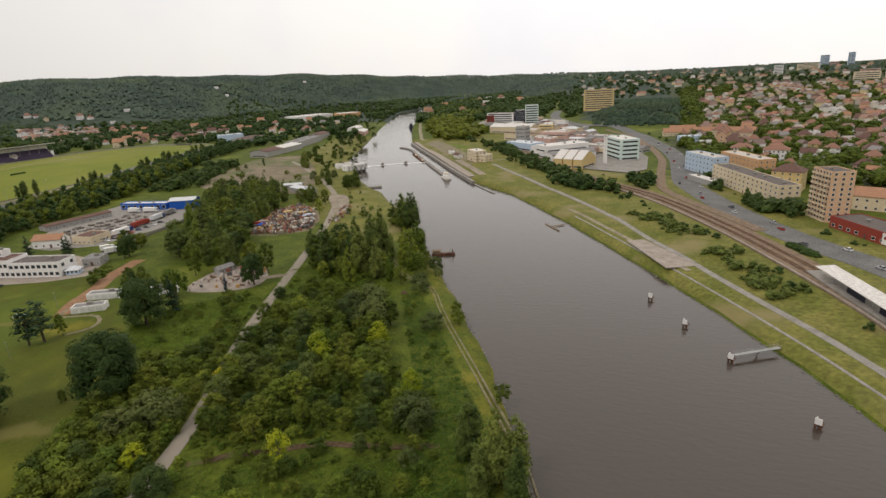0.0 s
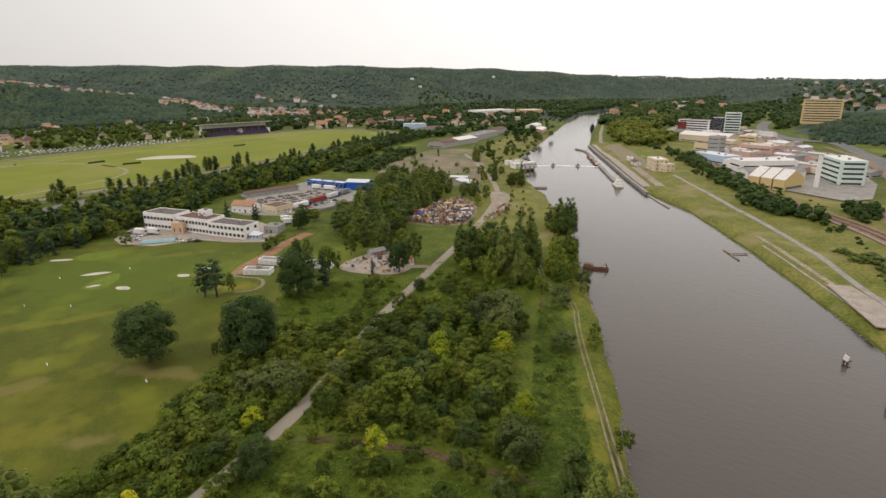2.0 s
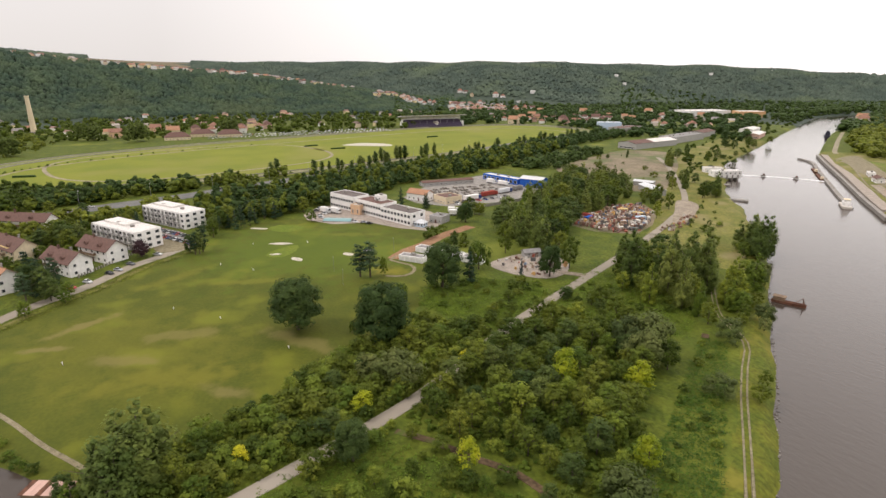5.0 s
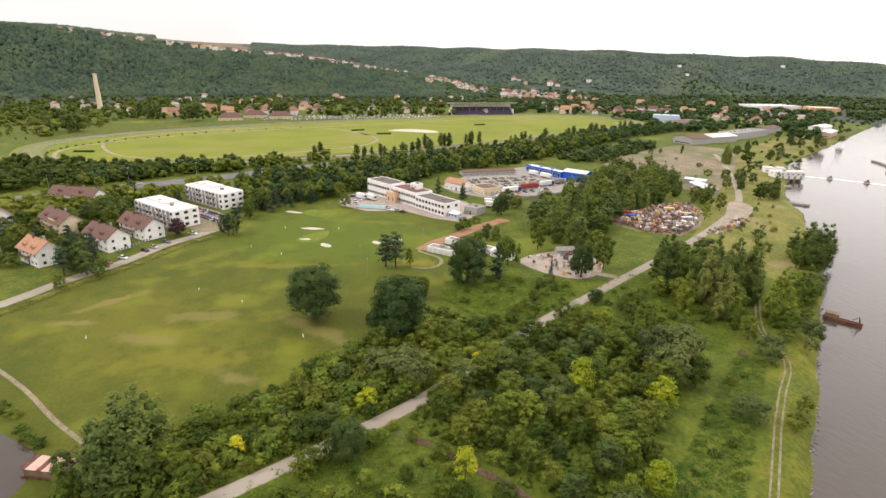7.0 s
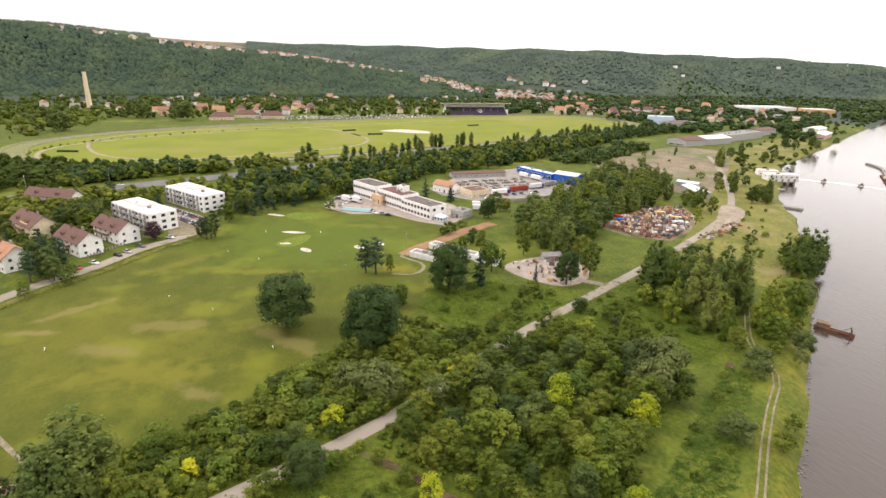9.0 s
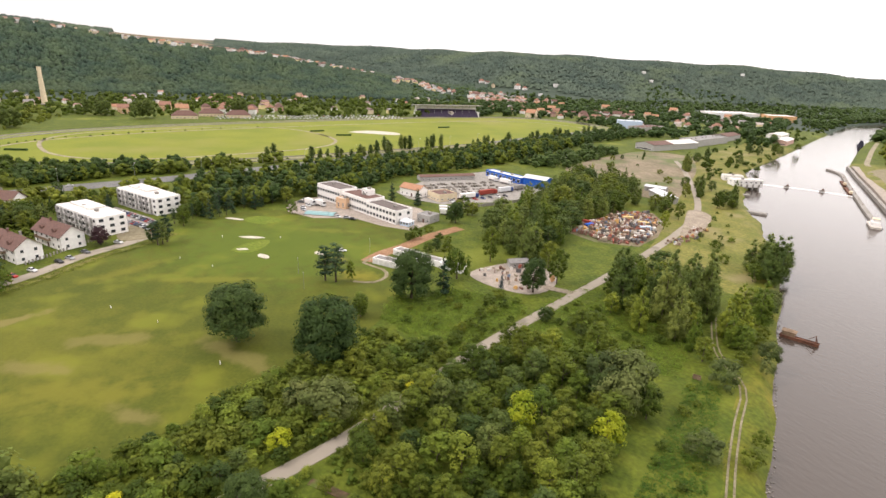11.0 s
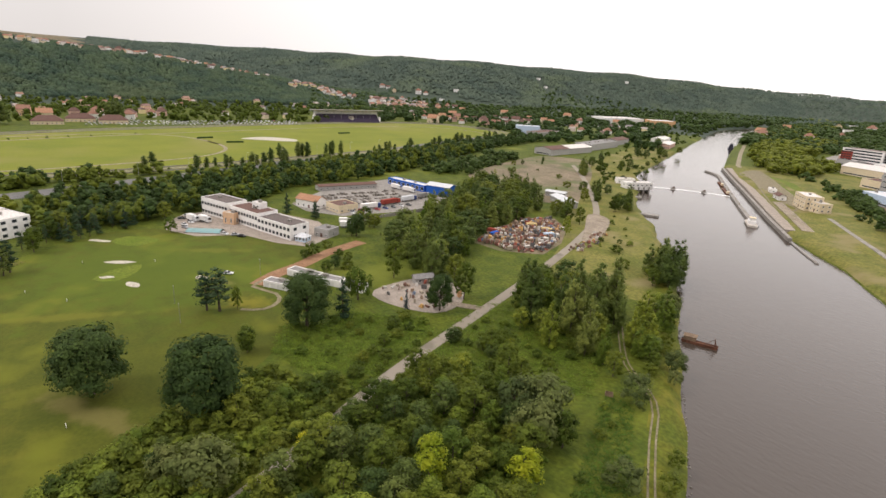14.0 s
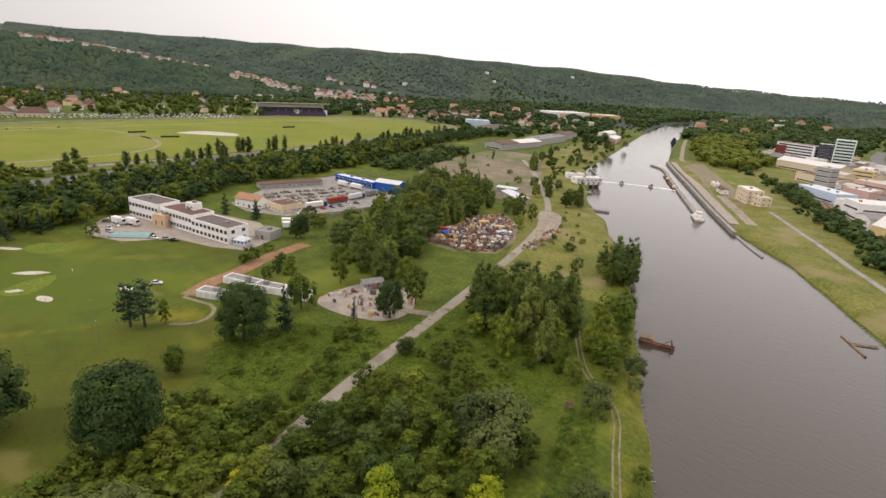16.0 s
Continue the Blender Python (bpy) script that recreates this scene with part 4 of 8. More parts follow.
for x, y, t, m in ((-226, 292, 40, "yellow_wall"), (-218, 285, 70, "pale_blue"), (-240, 262, 20, "red_wall"), (-234, 258, 100, "blue_wall"), (-238, 292, 60, "yellow_wall")):
    cont = tagged(new("container"), "dented steel container among the scrap", "container", "containers in the scrap yard")
    cont.matrix_basis = pose(x, y, hz(x, y) + 0.06, 0, 0, t)
    steel_box = part("body", joined("container_body", [loft([[(-3 + k * 0.25, -1.2 - 0.06 * (k % 2), 0), (-3 + k * 0.25, 1.2 + 0.06 * (k % 2), 0), (-3 + k * 0.25, 1.2 + 0.06 * (k % 2), 2.5), (-3 + k * 0.25, -1.2 - 0.06 * (k % 2), 2.5)] for k in range(25)])], M[m]), cont)
    part("door", joined("container_door", [box(3.0, -1.1, 0.1, 3.06, -0.03, 2.4), box(3.0, 0.03, 0.1, 3.06, 1.1, 2.4)], M["steel"]), steel_box)
for a, b, d, t, m in (((-286, 362), (-262, 351), 9, 4.2, "grey_wall"), ((-300, 372), (-286, 378), 7, 3.5, "grey_wall")):
    block("shed", "plain low storage shed on the waste ground", "shed", a, b, d, t, 1, 3, (1, 1), m, "gable", "sheet_roof", (1.2, 0.9), pitch=0.25)

# ---- flats, villas and street ----
for a, b in (((-371, 24), (-335, 43)), ((-337, -1.5), (-302, 17.5))):
    fl = block("flats", "white three-storey block with a flat pale roof", "apartment building", a, b, 14, 9.2, 3, 11, (0, 3), "white_wall", "flat", "white_roof", (2.3, 1.7), group="white blocks by the lawn")
    on_front(fl, "plinth", [box(0.2, -0.12, -1, 39, 0, 0.8)], M["grey_wall"])
    part("upper_roof", joined("upper_roof", [box(2, 5.5, 9.32, 22, 13.4, 10.3, 0, 0.08)], M["white_roof"]), fl)
    for k in range(3):
        part("gallery", joined("gallery", [box(1, -1.1, 0.2 + k * 3.05, 36, -0.1, 0.36 + k * 3.05), box(1, -1.1, 1.15 + k * 3.05, 36, -1.04, 1.25 + k * 3.05)] + [box(1 + j * 2.5, -1.1, 0.36 + k * 3.05, 1.1 + j * 2.5, -1.0, 1.15 + k * 3.05) for j in range(15)] + [box(1 + j * 5, -1.0, 0.36 + k * 3.05, 1.12 + j * 5, -0.02, 2.9 + k * 3.05) for j in range(8)], M["grey_wall"]), fl, "grey railed gallery along the front")
for a, b, wall, roof, wd in (((-291, -20), (-273, -9), "white_wall", "brown_roof", 10), ((-305, -7), (-286, 5), "white_wall", "brown_roof", 10), ((-329, -44), (-307, -32), "cream_wall", "brown_roof", 11), ((-276, -42), (-262, -33), "white_wall", "orange_roof", 10), ((-300, -70), (-284, -60), "cream_wall", "red_roof", 10), ((-350, -75), (-332, -65), "white_wall", "red_roof", 10), ((-388, -50), (-368, -25), "white_wall", "brown_roof", 9)):
    vl = block("villa", "gable-roofed white villa with wooden balconies beside the street", "house", a, b, wd, 6.6, 2, 5, (2, 2), wall, "gable", roof, (1.4, 1.5), group="villas by the street", overhang=0.9, pitch=0.75)
    ln = math.hypot(b[0] - a[0], b[1] - a[1])
    part("chimney", joined("chimney", [box(ln * 0.3, wd * 0.42, 8.6, ln * 0.3 + 0.8, wd * 0.42 + 0.7, 11.6), box(ln * 0.3 - 0.1, wd * 0.42 - 0.1, 11.6, ln * 0.3 + 0.9, wd * 0.42 + 0.8, 11.8)], M["brown_roof"]), vl)
    part("balcony", joined("balcony", [box(ln * 0.12, -1.3, 3.2, ln * 0.62, -0.02, 3.4), box(ln * 0.12, -1.3, 3.4, ln * 0.62, -1.2, 4.4), box(ln * 0.12, -1.2, 3.4, ln * 0.12 + 0.1, -0.02, 4.4), box(ln * 0.62 - 0.1, -1.2, 3.4, ln * 0.62, -0.02, 4.4)], M["timber"]), vl, "dark wooden balcony")
    for dx in (0.2, 0.66):
        part("dormer", joined("dormer", [loft([[(ln * dx, 0.6, 6.9), (ln * dx + 2.4, 0.6, 6.9), (ln * dx + 2.4, 0.6, 8.3), (ln * dx + 1.2, 0.6, 9.1), (ln * dx, 0.6, 8.3)], [(ln * dx, wd * 0.45, 6.9), (ln * dx + 2.4, wd * 0.45, 6.9), (ln * dx + 2.4, wd * 0.45, 8.3), (ln * dx + 1.2, wd * 0.45, 9.1), (ln * dx, wd * 0.45, 8.3)]])], M[roof]), vl)
block("villa_extension", "yellow house extension with a flat roof", "house", (-319, -38.5), (-312, -34.6), 4, 7, 2, 2, (0, 0), "yellow_wall", "flat", "flat_roof", (1.0, 1.3))
for colour, x, y, t in (("white", -262.5, -2.5, 42), ("black", -270, 5.5, 40), ("silver", -273.5, 9, 40), ("grey", -280, 14, 45), ("red", -258, -8, 42), ("white", -290, 26, 50)):
    car(colour, x, y, t)
for k in range(12):
    car(CAR_COLOURS[(k * 5) % 6][0], -347 + k * 2.5, 27 + k * 1.32, 118 + (k * 13) % 7)
for k in range(9):
    car(CAR_COLOURS[(k * 7 + 2) % 6][0], -325 + k * 2.7, 31 + k * 1.4, 118)
area("flats_parking", [(-364, 22), (-332, 40), (-320, 44), (-303, 28), (-312, 24), (-330, 12)], 0.07, M["concrete"], "grey parking area between the white blocks", "yard", rounded=False)
area("bare_lot", [(-311, 25), (-320, 32), (-308, 42), (-294, 39), (-294, 27)], 0.11, M["track_soil"], "bare brown lot beside the white blocks", "yard", clear=True)
fence = tagged(new("garden_wall"), "row of pale garden wall piers along the street", "wall")
for k in range(24):
    x, y = -268 - k * 1.25, -8 + k * 1.05
    part("pier", joined("pier", [box(-0.25, -0.25, -0.2, 0.25, 0.25, 1.4, 0, 0.06)], M["concrete"]), fence, at=pose(x - 4, y + 2, hz(x, y), 0, 0, 40))
# flat boat and pond by the lawn
area("pond", [(-180, -50), (-160, -32), (-141, -19), (-131, -11), (-124, -8), (-112, -14), (-108, -34), (-130, -60)], 0.07, M["water"], "dark still pond inlet", "water")
ribbon("lawn_path", [(-185, -34), (-160, -18), (-141, -8), (-126, 1), (-112, 8)], 1.2, 0.11, M["track_soil"], "trodden earth path at the lawn's end", "path")
raft = tagged(new("houseboat"), "old houseboat with a rusty flat sheet roof", "boat")
raft.matrix_basis = pose(-120, -5, hz(-120, -5), 0, 0, 58)
part("hull", joined("hull", [loft([[(-5, -2.2, z), (5, -2.2, z), (5, 2.2, z), (-5, 2.2, z)] for z in (-0.4, 0.5)])], M["rust"]), raft)
part("cabin", joined("cabin", [box(-4.4, -1.9, 0.5, 4.4, 1.9, 2.3)], M["timber"]), raft)
for k in range(8):
    part("roof_sheet", joined("roof_sheet", [box(-4.8 + k * 1.2, -2.2, 2.3 + 0.04 * (k % 2), -3.62 + k * 1.2, 2.2, 2.36 + 0.04 * (k % 2))], M["pink_wall"] if k % 3 else M["rust"]), raft)
# golf balls' target markers and lamp posts on the lawn
for x, y in ((-212.7, 26.2), (-242.8, 61.4), (-272.8, 95.4), (-184.2, -6.7), (-160, 55), (-195, 40), (-258, 50), (-284, 70)):
    mk = tagged(new("range_marker"), "small white distance marker on the golf lawn", "marker", "markers on the lawn")
    mk.matrix_basis = pose(x, y, hz(x, y) + 0.05)
    part("panel", joined("panel", [box(-0.55, -0.06, 0.25, 0.55, 0.06, 1.0, 0, 0.03)], M["white_wall"]), mk)
    part("stake", joined("stake", [tube((-0.3, 0, -0.1), (-0.3, 0, 0.3), 0.04, 0.04, 6), tube((0.3, 0, -0.1), (0.3, 0, 0.3), 0.04, 0.04, 6)], M["timber"]), mk)
for x, y in ((-222, 92), (-236, 128), (-205, 90)):
    lp = tagged(new("lamp_post"), "thin grey lamp post on the golf lawn", "lamp post", "lamp posts on the lawn")
    lp.matrix_basis = pose(x, y, hz(x, y))
    pole = part("pole", joined("pole", [tube((0, 0, -0.2), (0, 0, 7), 0.09, 0.05, 7)], M["steel"]), lp)
    part("lamp_head", joined("lamp_head", [box(-0.35, -0.12, 6.95, 0.35, 0.12, 7.1, 0, 0.03)], M["steel"]), pole)
# highway lamp masts and traffic
HW = curve_points([(-404, -80), (-424, -10), (-436, 45), (-462, 125), (-492, 214), (-560, 400)], 5)
for k in range(5, len(HW), 9):
    lp = tagged(new("street_lamp"), "tall grey street lamp beside the wide road", "street lamp", "lamps by the wide road")
    lp.matrix_basis = pose(HW[k][0] - 10.5, HW[k][1] - 2, 0, 0, 0, 20)
    pole = part("pole", joined("pole", [tube((0, 0, -0.2), (0, 0, 11), 0.13, 0.07, 7), tube((0, 0, 10.8), (1.8, 0, 11.3), 0.06, 0.05, 6)], M["steel"]), lp)
    part("lamp_head", joined("lamp_head", [box(1.5, -0.18, 11.2, 2.5, 0.18, 11.4, 0, 0.04)], M["frame"]), pole)
for k, off, colour in ((4, 4, "red"), (15, -4, "white"), (22, 5, "silver"), (33, -5, "black"), (46, 4, "white"), (58, -5, "blue"), (40, 5, "grey")):
    if k < len(HW) - 1:
        d = HW[k + 1] - HW[k]
        d /= np.linalg.norm(d)
        car(colour, HW[k][0] + d[1] * off, HW[k][1] - d[0] * off, math.degrees(math.atan2(d[1], d[0])), 0.14)

# ---- on the river ----
for i, (x, y) in enumerate(((-2.7, 200.4), (8.8, 178.4), (20.6, 156.3), (36.7, 126.8))):
    dol = tagged(new("mooring_dolphin"), "dark mooring pile with a white marker panel", "mooring post", "mooring posts in the river")
    dol.matrix_basis = pose(x, y, WATER, 0, 0, -28)
    for dx, dy in ((-0.6, -0.4), (0.6, -0.4), (0, 0.6)):
        part("post", joined("post", [tube((dx, dy, -2), (dx, dy, 1.0), 0.3, 0.28, 9)], M["rust"]), dol)
    part("cap", joined("cap", [box(-0.95, -0.75, 1.0, 0.95, 0.95, 1.2, 0, 0.05)], M["rust"]), dol)
    part("panel", joined("panel", [box(-0.8, -0.72, 1.2, 0.8, -0.55, 2.9, 0, 0.04), box(-0.8, -0.55, 1.2, -0.62, 0.9, 2.5, 0, 0.04), box(-0.5, -0.75, 2.9, -0.2, -0.5, 3.3)], M["white_wall"]), dol)
pier = tagged(new("footbridge"), "narrow grey steel landing bridge to the bank", "bridge")
pa, pb = Vector((21.5, 157.5)), Vector((35, 166))
pd = pb - pa
pier.matrix_basis = pose(pa.x, pa.y, WATER, 0, 0, math.degrees(math.atan2(pd.y, pd.x)))
pl = pd.length
part("deck", joined("deck", [box(0, -0.6, 1.7, pl, 0.6, 1.85)], M["steel"]), pier)
for sy in (-0.6, 0.6):
    part("railing", joined("railing", [tube((0, sy, 2.85), (pl, sy, 2.85), 0.04, 0.04, 5), tube((0, sy, 2.35), (pl, sy, 2.35), 0.03, 0.03, 5)] + [tube((k * pl / 10, sy, 1.8), (k * pl / 10, sy, 2.85), 0.03, 0.03, 5) for k in range(11)], M["steel"]), pier)
part("support", joined("support", [tube((pl * 0.5, 0, -2), (pl * 0.5, 0, 1.7), 0.28, 0.28, 9), box(pl * 0.5 - 0.4, -0.7, 1.4, pl * 0.5 + 0.4, 0.7, 1.7)], M["concrete"]), pier)
# floating booms off the far bank
boom = tagged(new("floating_boom"), "brown timber floating boom in the water", "boom", "booms by the bank")
boom.matrix_basis = pose(-58, 299, WATER, 0, 0, -54)
part("beam", joined("boom_beam", [tube((-8.5, 0, 0.1), (8.5, 0, 0.1), 0.5, 0.5, 8)], M["timber"]), boom)
part("gangway", joined("boom_gangway", [box(-2.0, 0.4, 0.3, -1.0, 9, 0.5), box(-2.0, 0.4, 0.5, -1.9, 9, 0.6)], M["timber"]), boom)
# rusty jetty with a bent crane arm
jet = tagged(new("jetty"), "rusty pontoon jetty with a small crane", "jetty")
jet.matrix_basis = pose(-106, 236, WATER, 0, 0, 20)
part("pontoon", joined("pontoon", [loft([[(-3, -1.0, z), (9, -0.9, z), (9, 0.9, z), (-3, 1.0, z)] for z in (-0.5, 0.75)]), box(-3, -1.05, 0.75, 9, -0.85, 1.0), box(-3, 0.85, 0.75, 9, 1.05, 1.0)], M["rust"]), jet)
part("crane", joined("crane", [tube((8.0, 0, 0.7), (7.6, 0, 3.6), 0.22, 0.14, 7), tube((7.6, 0, 3.5), (5.6, 0.2, 1.6), 0.1, 0.1, 6), tube((8.6, 0.3, 0.7), (7.6, 0, 3.4), 0.1, 0.08, 6)], M["rust"]), jet)
part("deck_hut", joined("deck_hut", [box(-2.4, -0.2, 0.75, 1.6, 2.4, 2.2), box(-2.7, -0.5, 2.2, 1.9, 2.7, 2.35)], M["timber"]), jet)
part("deck_rail", joined("deck_rail", [tube((2, -0.9, 1.7), (8.5, -0.8, 1.7), 0.05, 0.05, 5)] + [tube((2 + k * 1.3, -0.9, 0.7), (2 + k * 1.3, -0.9, 1.7), 0.05, 0.05, 5) for k in range(6)], M["rust"]), jet)


def river_wall(name, pts, width, top, m, label):
    p = curve_points(pts, 8)
    d = np.gradient(p, axis=0)
    d /= np.linalg.norm(d, axis=1)[:, None]
    n = np.stack([d[:, 1], -d[:, 0]], 1) * width / 2
    v = [(*q, z) for z in (-6, top) for s in (-1, 1) for q in p + n * s]
    k = len(p)
    f = []
    for i in range(k - 1):
        f += [(2 * k + i, 3 * k + i, 3 * k + i + 1, 2 * k + i + 1), (i, 2 * k + i, 2 * k + i + 1, i + 1), (k + i + 1, 3 * k + i + 1, 3 * k + i, k + i)]
    f += [(0, k, 3 * k, 2 * k), (2 * k - 1, k - 1, 3 * k - 1, 4 * k - 1)]
    return tagged(new(name, mesh(name, v, f, m)), label, "wall", kind="structure")


river_wall("lock_wall_centre", [(-184, 458), (-204, 489), (-246, 556), (-274, 601), (-302, 646), (-325, 665)], 3.2, -1.6, M["concrete"], "long concrete pier between weir and lock")
river_wall("lock_wall_foot", [(-118, 389), (-130, 404), (-145, 424)], 1.3, -2.4, M["concrete"], "low stone foot of the guide wall in the water")
river_wall("lock_wall_bank", [(-146, 425), (-160, 446), (-186, 485), (-242, 573), (-284, 638), (-326, 705)], 2.4, -0.6, M["concrete"], "concrete guide wall of the lock")
for k in range(7):
    t = k / 6
    x, y = -214 - 74 * t, 505 + 118 * t
    gt = tagged(new("mooring_post"), "brown steel mooring post on the lock pier", "mooring post", "posts on the lock pier")
    gt.matrix_basis = pose(x, y, -1.6)
    part("post", joined("post", [tube((0, 0, -0.1), (0, 0, 1.1), 0.22, 0.18, 8), tube((0, 0, 1.1), (0, 0, 1.3), 0.3, 0.3, 8)], M["rust"]), gt)
for x, y, ln in ((-251, 559, 34), (-273, 594, 26)):
    pon = tagged(new("pontoon"), "long rusty brown pontoon moored at the lock pier", "pontoon", "pontoons at the lock pier")
    pon.matrix_basis = pose(x, y, WATER, 0, 0, 123)
    part("hull", joined("pontoon_hull", [loft([[(-ln / 2, -1.6, z), (ln / 2, -1.6, z), (ln / 2 + 1.2, 0, z), (ln / 2, 1.6, z), (-ln / 2, 1.6, z)] for z in (-0.5, 0.9)])], M["rust"]), pon)
    part("deck_house", joined("deck_house", [box(-ln / 2 + 2, -1.1, 0.9, -ln / 2 + 6, 1.1, 2.6, 0, 0.08)], M["cream_wall"]), pon)
river_wall("lock_platform", [(-151, 447), (-179, 490), (-234, 578), (-276, 643), (-316, 706)], 13, 0.12, M["paving"], "pale concrete platform beside the lock chamber")
# pier head: moored barge with a pale deckhouse
barge = tagged(new("work_barge"), "pale work barge moored at the pier head", "barge")
barge.matrix_basis = pose(-180, 449, WATER, 0, 0, 122)
rings = []
for x, w in ((-10, 2.6), (-8, 3.3), (6, 3.3), (10, 1.6)):
    rings.append([(x, -w * 0.85, -0.8), (x, w * 0.85, -0.8), (x, w, 1.2), (x, -w, 1.2)])
part("hull", joined("hull", [loft(rings)], M["flat_roof"]), barge)
house_part = part("deckhouse", joined("deckhouse", [box(-6, -2.2, 1.2, 2, 2.2, 3.6, 0, 0.1), box(-5, -1.7, 3.6, 0, 1.7, 5.4, 0, 0.1)], M["white_wall"]), barge)
part("deck_roof", joined("deck_roof", [box(-5.4, -2.0, 5.4, 0.4, 2.0, 5.55)], M["cream_wall"]), barge)
for k in range(4):
    part("cabin_window", window_mesh(1.0, 0.9), house_part, at=pose(-5 + k * 1.9, -2.2, 2.0))
part("mast", joined("mast", [tube((-1, 0, 5.5), (-1, 0, 10), 0.1, 0.05, 6), tube((-1, 0, 9), (3, 0, 6), 0.05, 0.05, 5)], M["steel"]), barge)
part("fender", joined("fender", [tube((-9, -3.4, 0.6), (7, -3.4, 0.6), 0.25, 0.25, 7)], M["rubber"]), barge)
# weir crest with floats
river_wall("weir_crest", [(-298, 507), (-280, 521), (-258, 533), (-235, 541)], 3.4, WATER + 0.16, M["foam"], "white foaming crest of the weir")
for x, y in ((-280, 521), (-257.5, 533)):
    fl = tagged(new("weir_pier"), "small dark weir pier in the white crest", "pier", "weir piers")
    fl.matrix_basis = pose(x, y, WATER, 0, 0, 35)
    part("base", joined("base", [loft([[(-2.4, -0.8, z), (1.6, -0.9, z), (1.6, 0.9, z), (-2.4, 0.8, z)] for z in (-2, 1.4)])], M["concrete"]), fl)
    part("winch", joined("winch", [box(-0.8, -0.6, 1.4, 0.8, 0.6, 2.6, 0, 0.1), tube((0, 0, 2.6), (0, 0, 3.3), 0.1, 0.1, 6)], M["rust"]), fl)
# weir power house on the near bank
wh = block("weir_house", "white weir house on dark piers over the water", "building", (-290, 463), (-279, 485), 10, 3.0, 1, 6, (1, 1), "white_wall", "flat", "white_roof", (1.6, 1.2), base=1.6, door=False)
for k in range(5):
    part("pier", joined("pier", [box(1 + k * 4.9, -0.6, -7, 2.2 + k * 4.9, 9, 0.0)], M["concrete"]), wh)
part("gantry", joined("gantry", [tube((0, -0.6, 4), (22, -0.6, 4), 0.1, 0.1, 5)] + [tube((k * 5.4, -0.6, 0), (k * 5.4, -0.6, 4), 0.1, 0.1, 5) for k in range(5)], M["steel"]), wh)
block("weir_store", "low pale building beside the weir", "building", (-310, 478), (-300, 490), 9, 4, 1, 4, (1, 1), "white_wall", "flat", "flat_roof", (1.2, 1.0))
river_wall("weir_apron", [(-268, 452), (-274, 446), (-282, 440)], 5, -1.8, M["concrete"], "curved concrete apron below the weir")
river_wall("bank_spur", [(-240, 394), (-231, 401), (-223, 405)], 5, -1.9, M["concrete"], "short stone groyne at the bank")
# moored vessel up the river
ves = tagged(new("dredger"), "dark dredger moored in mid-river", "ship")
ves.matrix_basis = pose(-440, 962, WATER, 0, 0, 118)
part("hull", joined("hull", [loft([[(-14, -3, z), (10, -4, z), (16, -0.8, z), (16, 0.8, z), (10, 4, z), (-14, 3, z)] for z in (-0.6, 2.2)])], M["dark_wall"]), ves)
part("superstructure", joined("superstructure", [box(-12, -3, 2.2, -3, 3, 6, 0, 0.15), box(-10, -2.2, 6, -5, 2.2, 9, 0, 0.15)], M["dark_wall"]), ves)
part("derrick", joined("derrick", [tube((4, 0, 2), (0, 0, 10), 0.35, 0.25, 7), tube((4, 0, 2), (12, 0, 7), 0.3, 0.2, 7)], M["rust"]), ves)
# stones along the waterline
def riprap(name, side, s0, s1, n, seed, label):
    rng = random.Random(seed)
    pieces = []
    for k in range(n):
        sv = rng.uniform(s0, s1)
        cv = (np.interp(sv, LEFT_S, LEFT_C) - rng.uniform(-0.2, 1.2)) if side == "left" else (np.interp(sv, RIGHT_S, RIGHT_C) + rng.uniform(-0.4, 1.2))
        x, y = sv * ALONG[0] + cv * ACROSS[0], sv * ALONG[1] + cv * ACROSS[1]
        r = rng.uniform(0.12, 0.38)
        v = [(x + a * r * rng.uniform(0.6, 1.2), y + b * r * rng.uniform(0.6, 1.2), WATER + 0.1 + c * r * 0.6) for a, b, c in BALL_V]
        pieces.append((v, BALL_F, 0))
    return tagged(new(name, joined(name, pieces, M["stone"])), label, "stones", kind="stuff")

# ---- right bank: railway, platform, tower block, works ----
p = curve_points(RAIL, 6)
d = np.gradient(p, axis=0)
d /= np.linalg.norm(d, axis=1)[:, None]
nn = np.stack([d[:, 1], -d[:, 0]], 1)
for off in (-3.2, -1.77, 1.77, 3.2):
    q = p + nn * off
    z = height(p[:, 0], p[:, 1]) + 0.62
    v, f = [], []
    for i in range(len(q)):
        for dx, dz in ((-0.09, 0), (0.09, 0), (0.09, 0.17), (-0.09, 0.17)):
            v.append((q[i][0] + nn[i][0] * dx, q[i][1] + nn[i][1] * dx, z[i] + dz))
        if i:
            f += [((i - 1) * 4 + k, (i - 1) * 4 + (k + 1) % 4, i * 4 + (k + 1) % 4, i * 4 + k) for k in range(4)]
    tagged(new("rail", mesh("rail", v, f, M["rust"])), "rusty steel rail of the railway", "rail", kind="structure")
rng = random.Random(8)
sl = []
for off in (-2.5, 2.5):
    for k in range(0, 420):
        t = k * 0.62 + 40
        i = min(int(t / 6), len(p) - 2)
        c = p[i] + (p[i + 1] - p[i]) * ((t / 6) % 1) + nn[i] * off
        m = pose(c[0], c[1], hz(*p[i]) + 0.5, 0, 0, math.degrees(math.atan2(d[i][1], d[i][0])))
        v, f, s = box(-0.13, -1.3, 0, 0.13, 1.3, 0.14)
        sl.append(([tuple(m @ Vector(a)) for a in v], f, s))
tagged(new("sleepers", joined("sleepers", sl, M["timber"])), "rows of dark railway sleepers", "railway", kind="stuff")
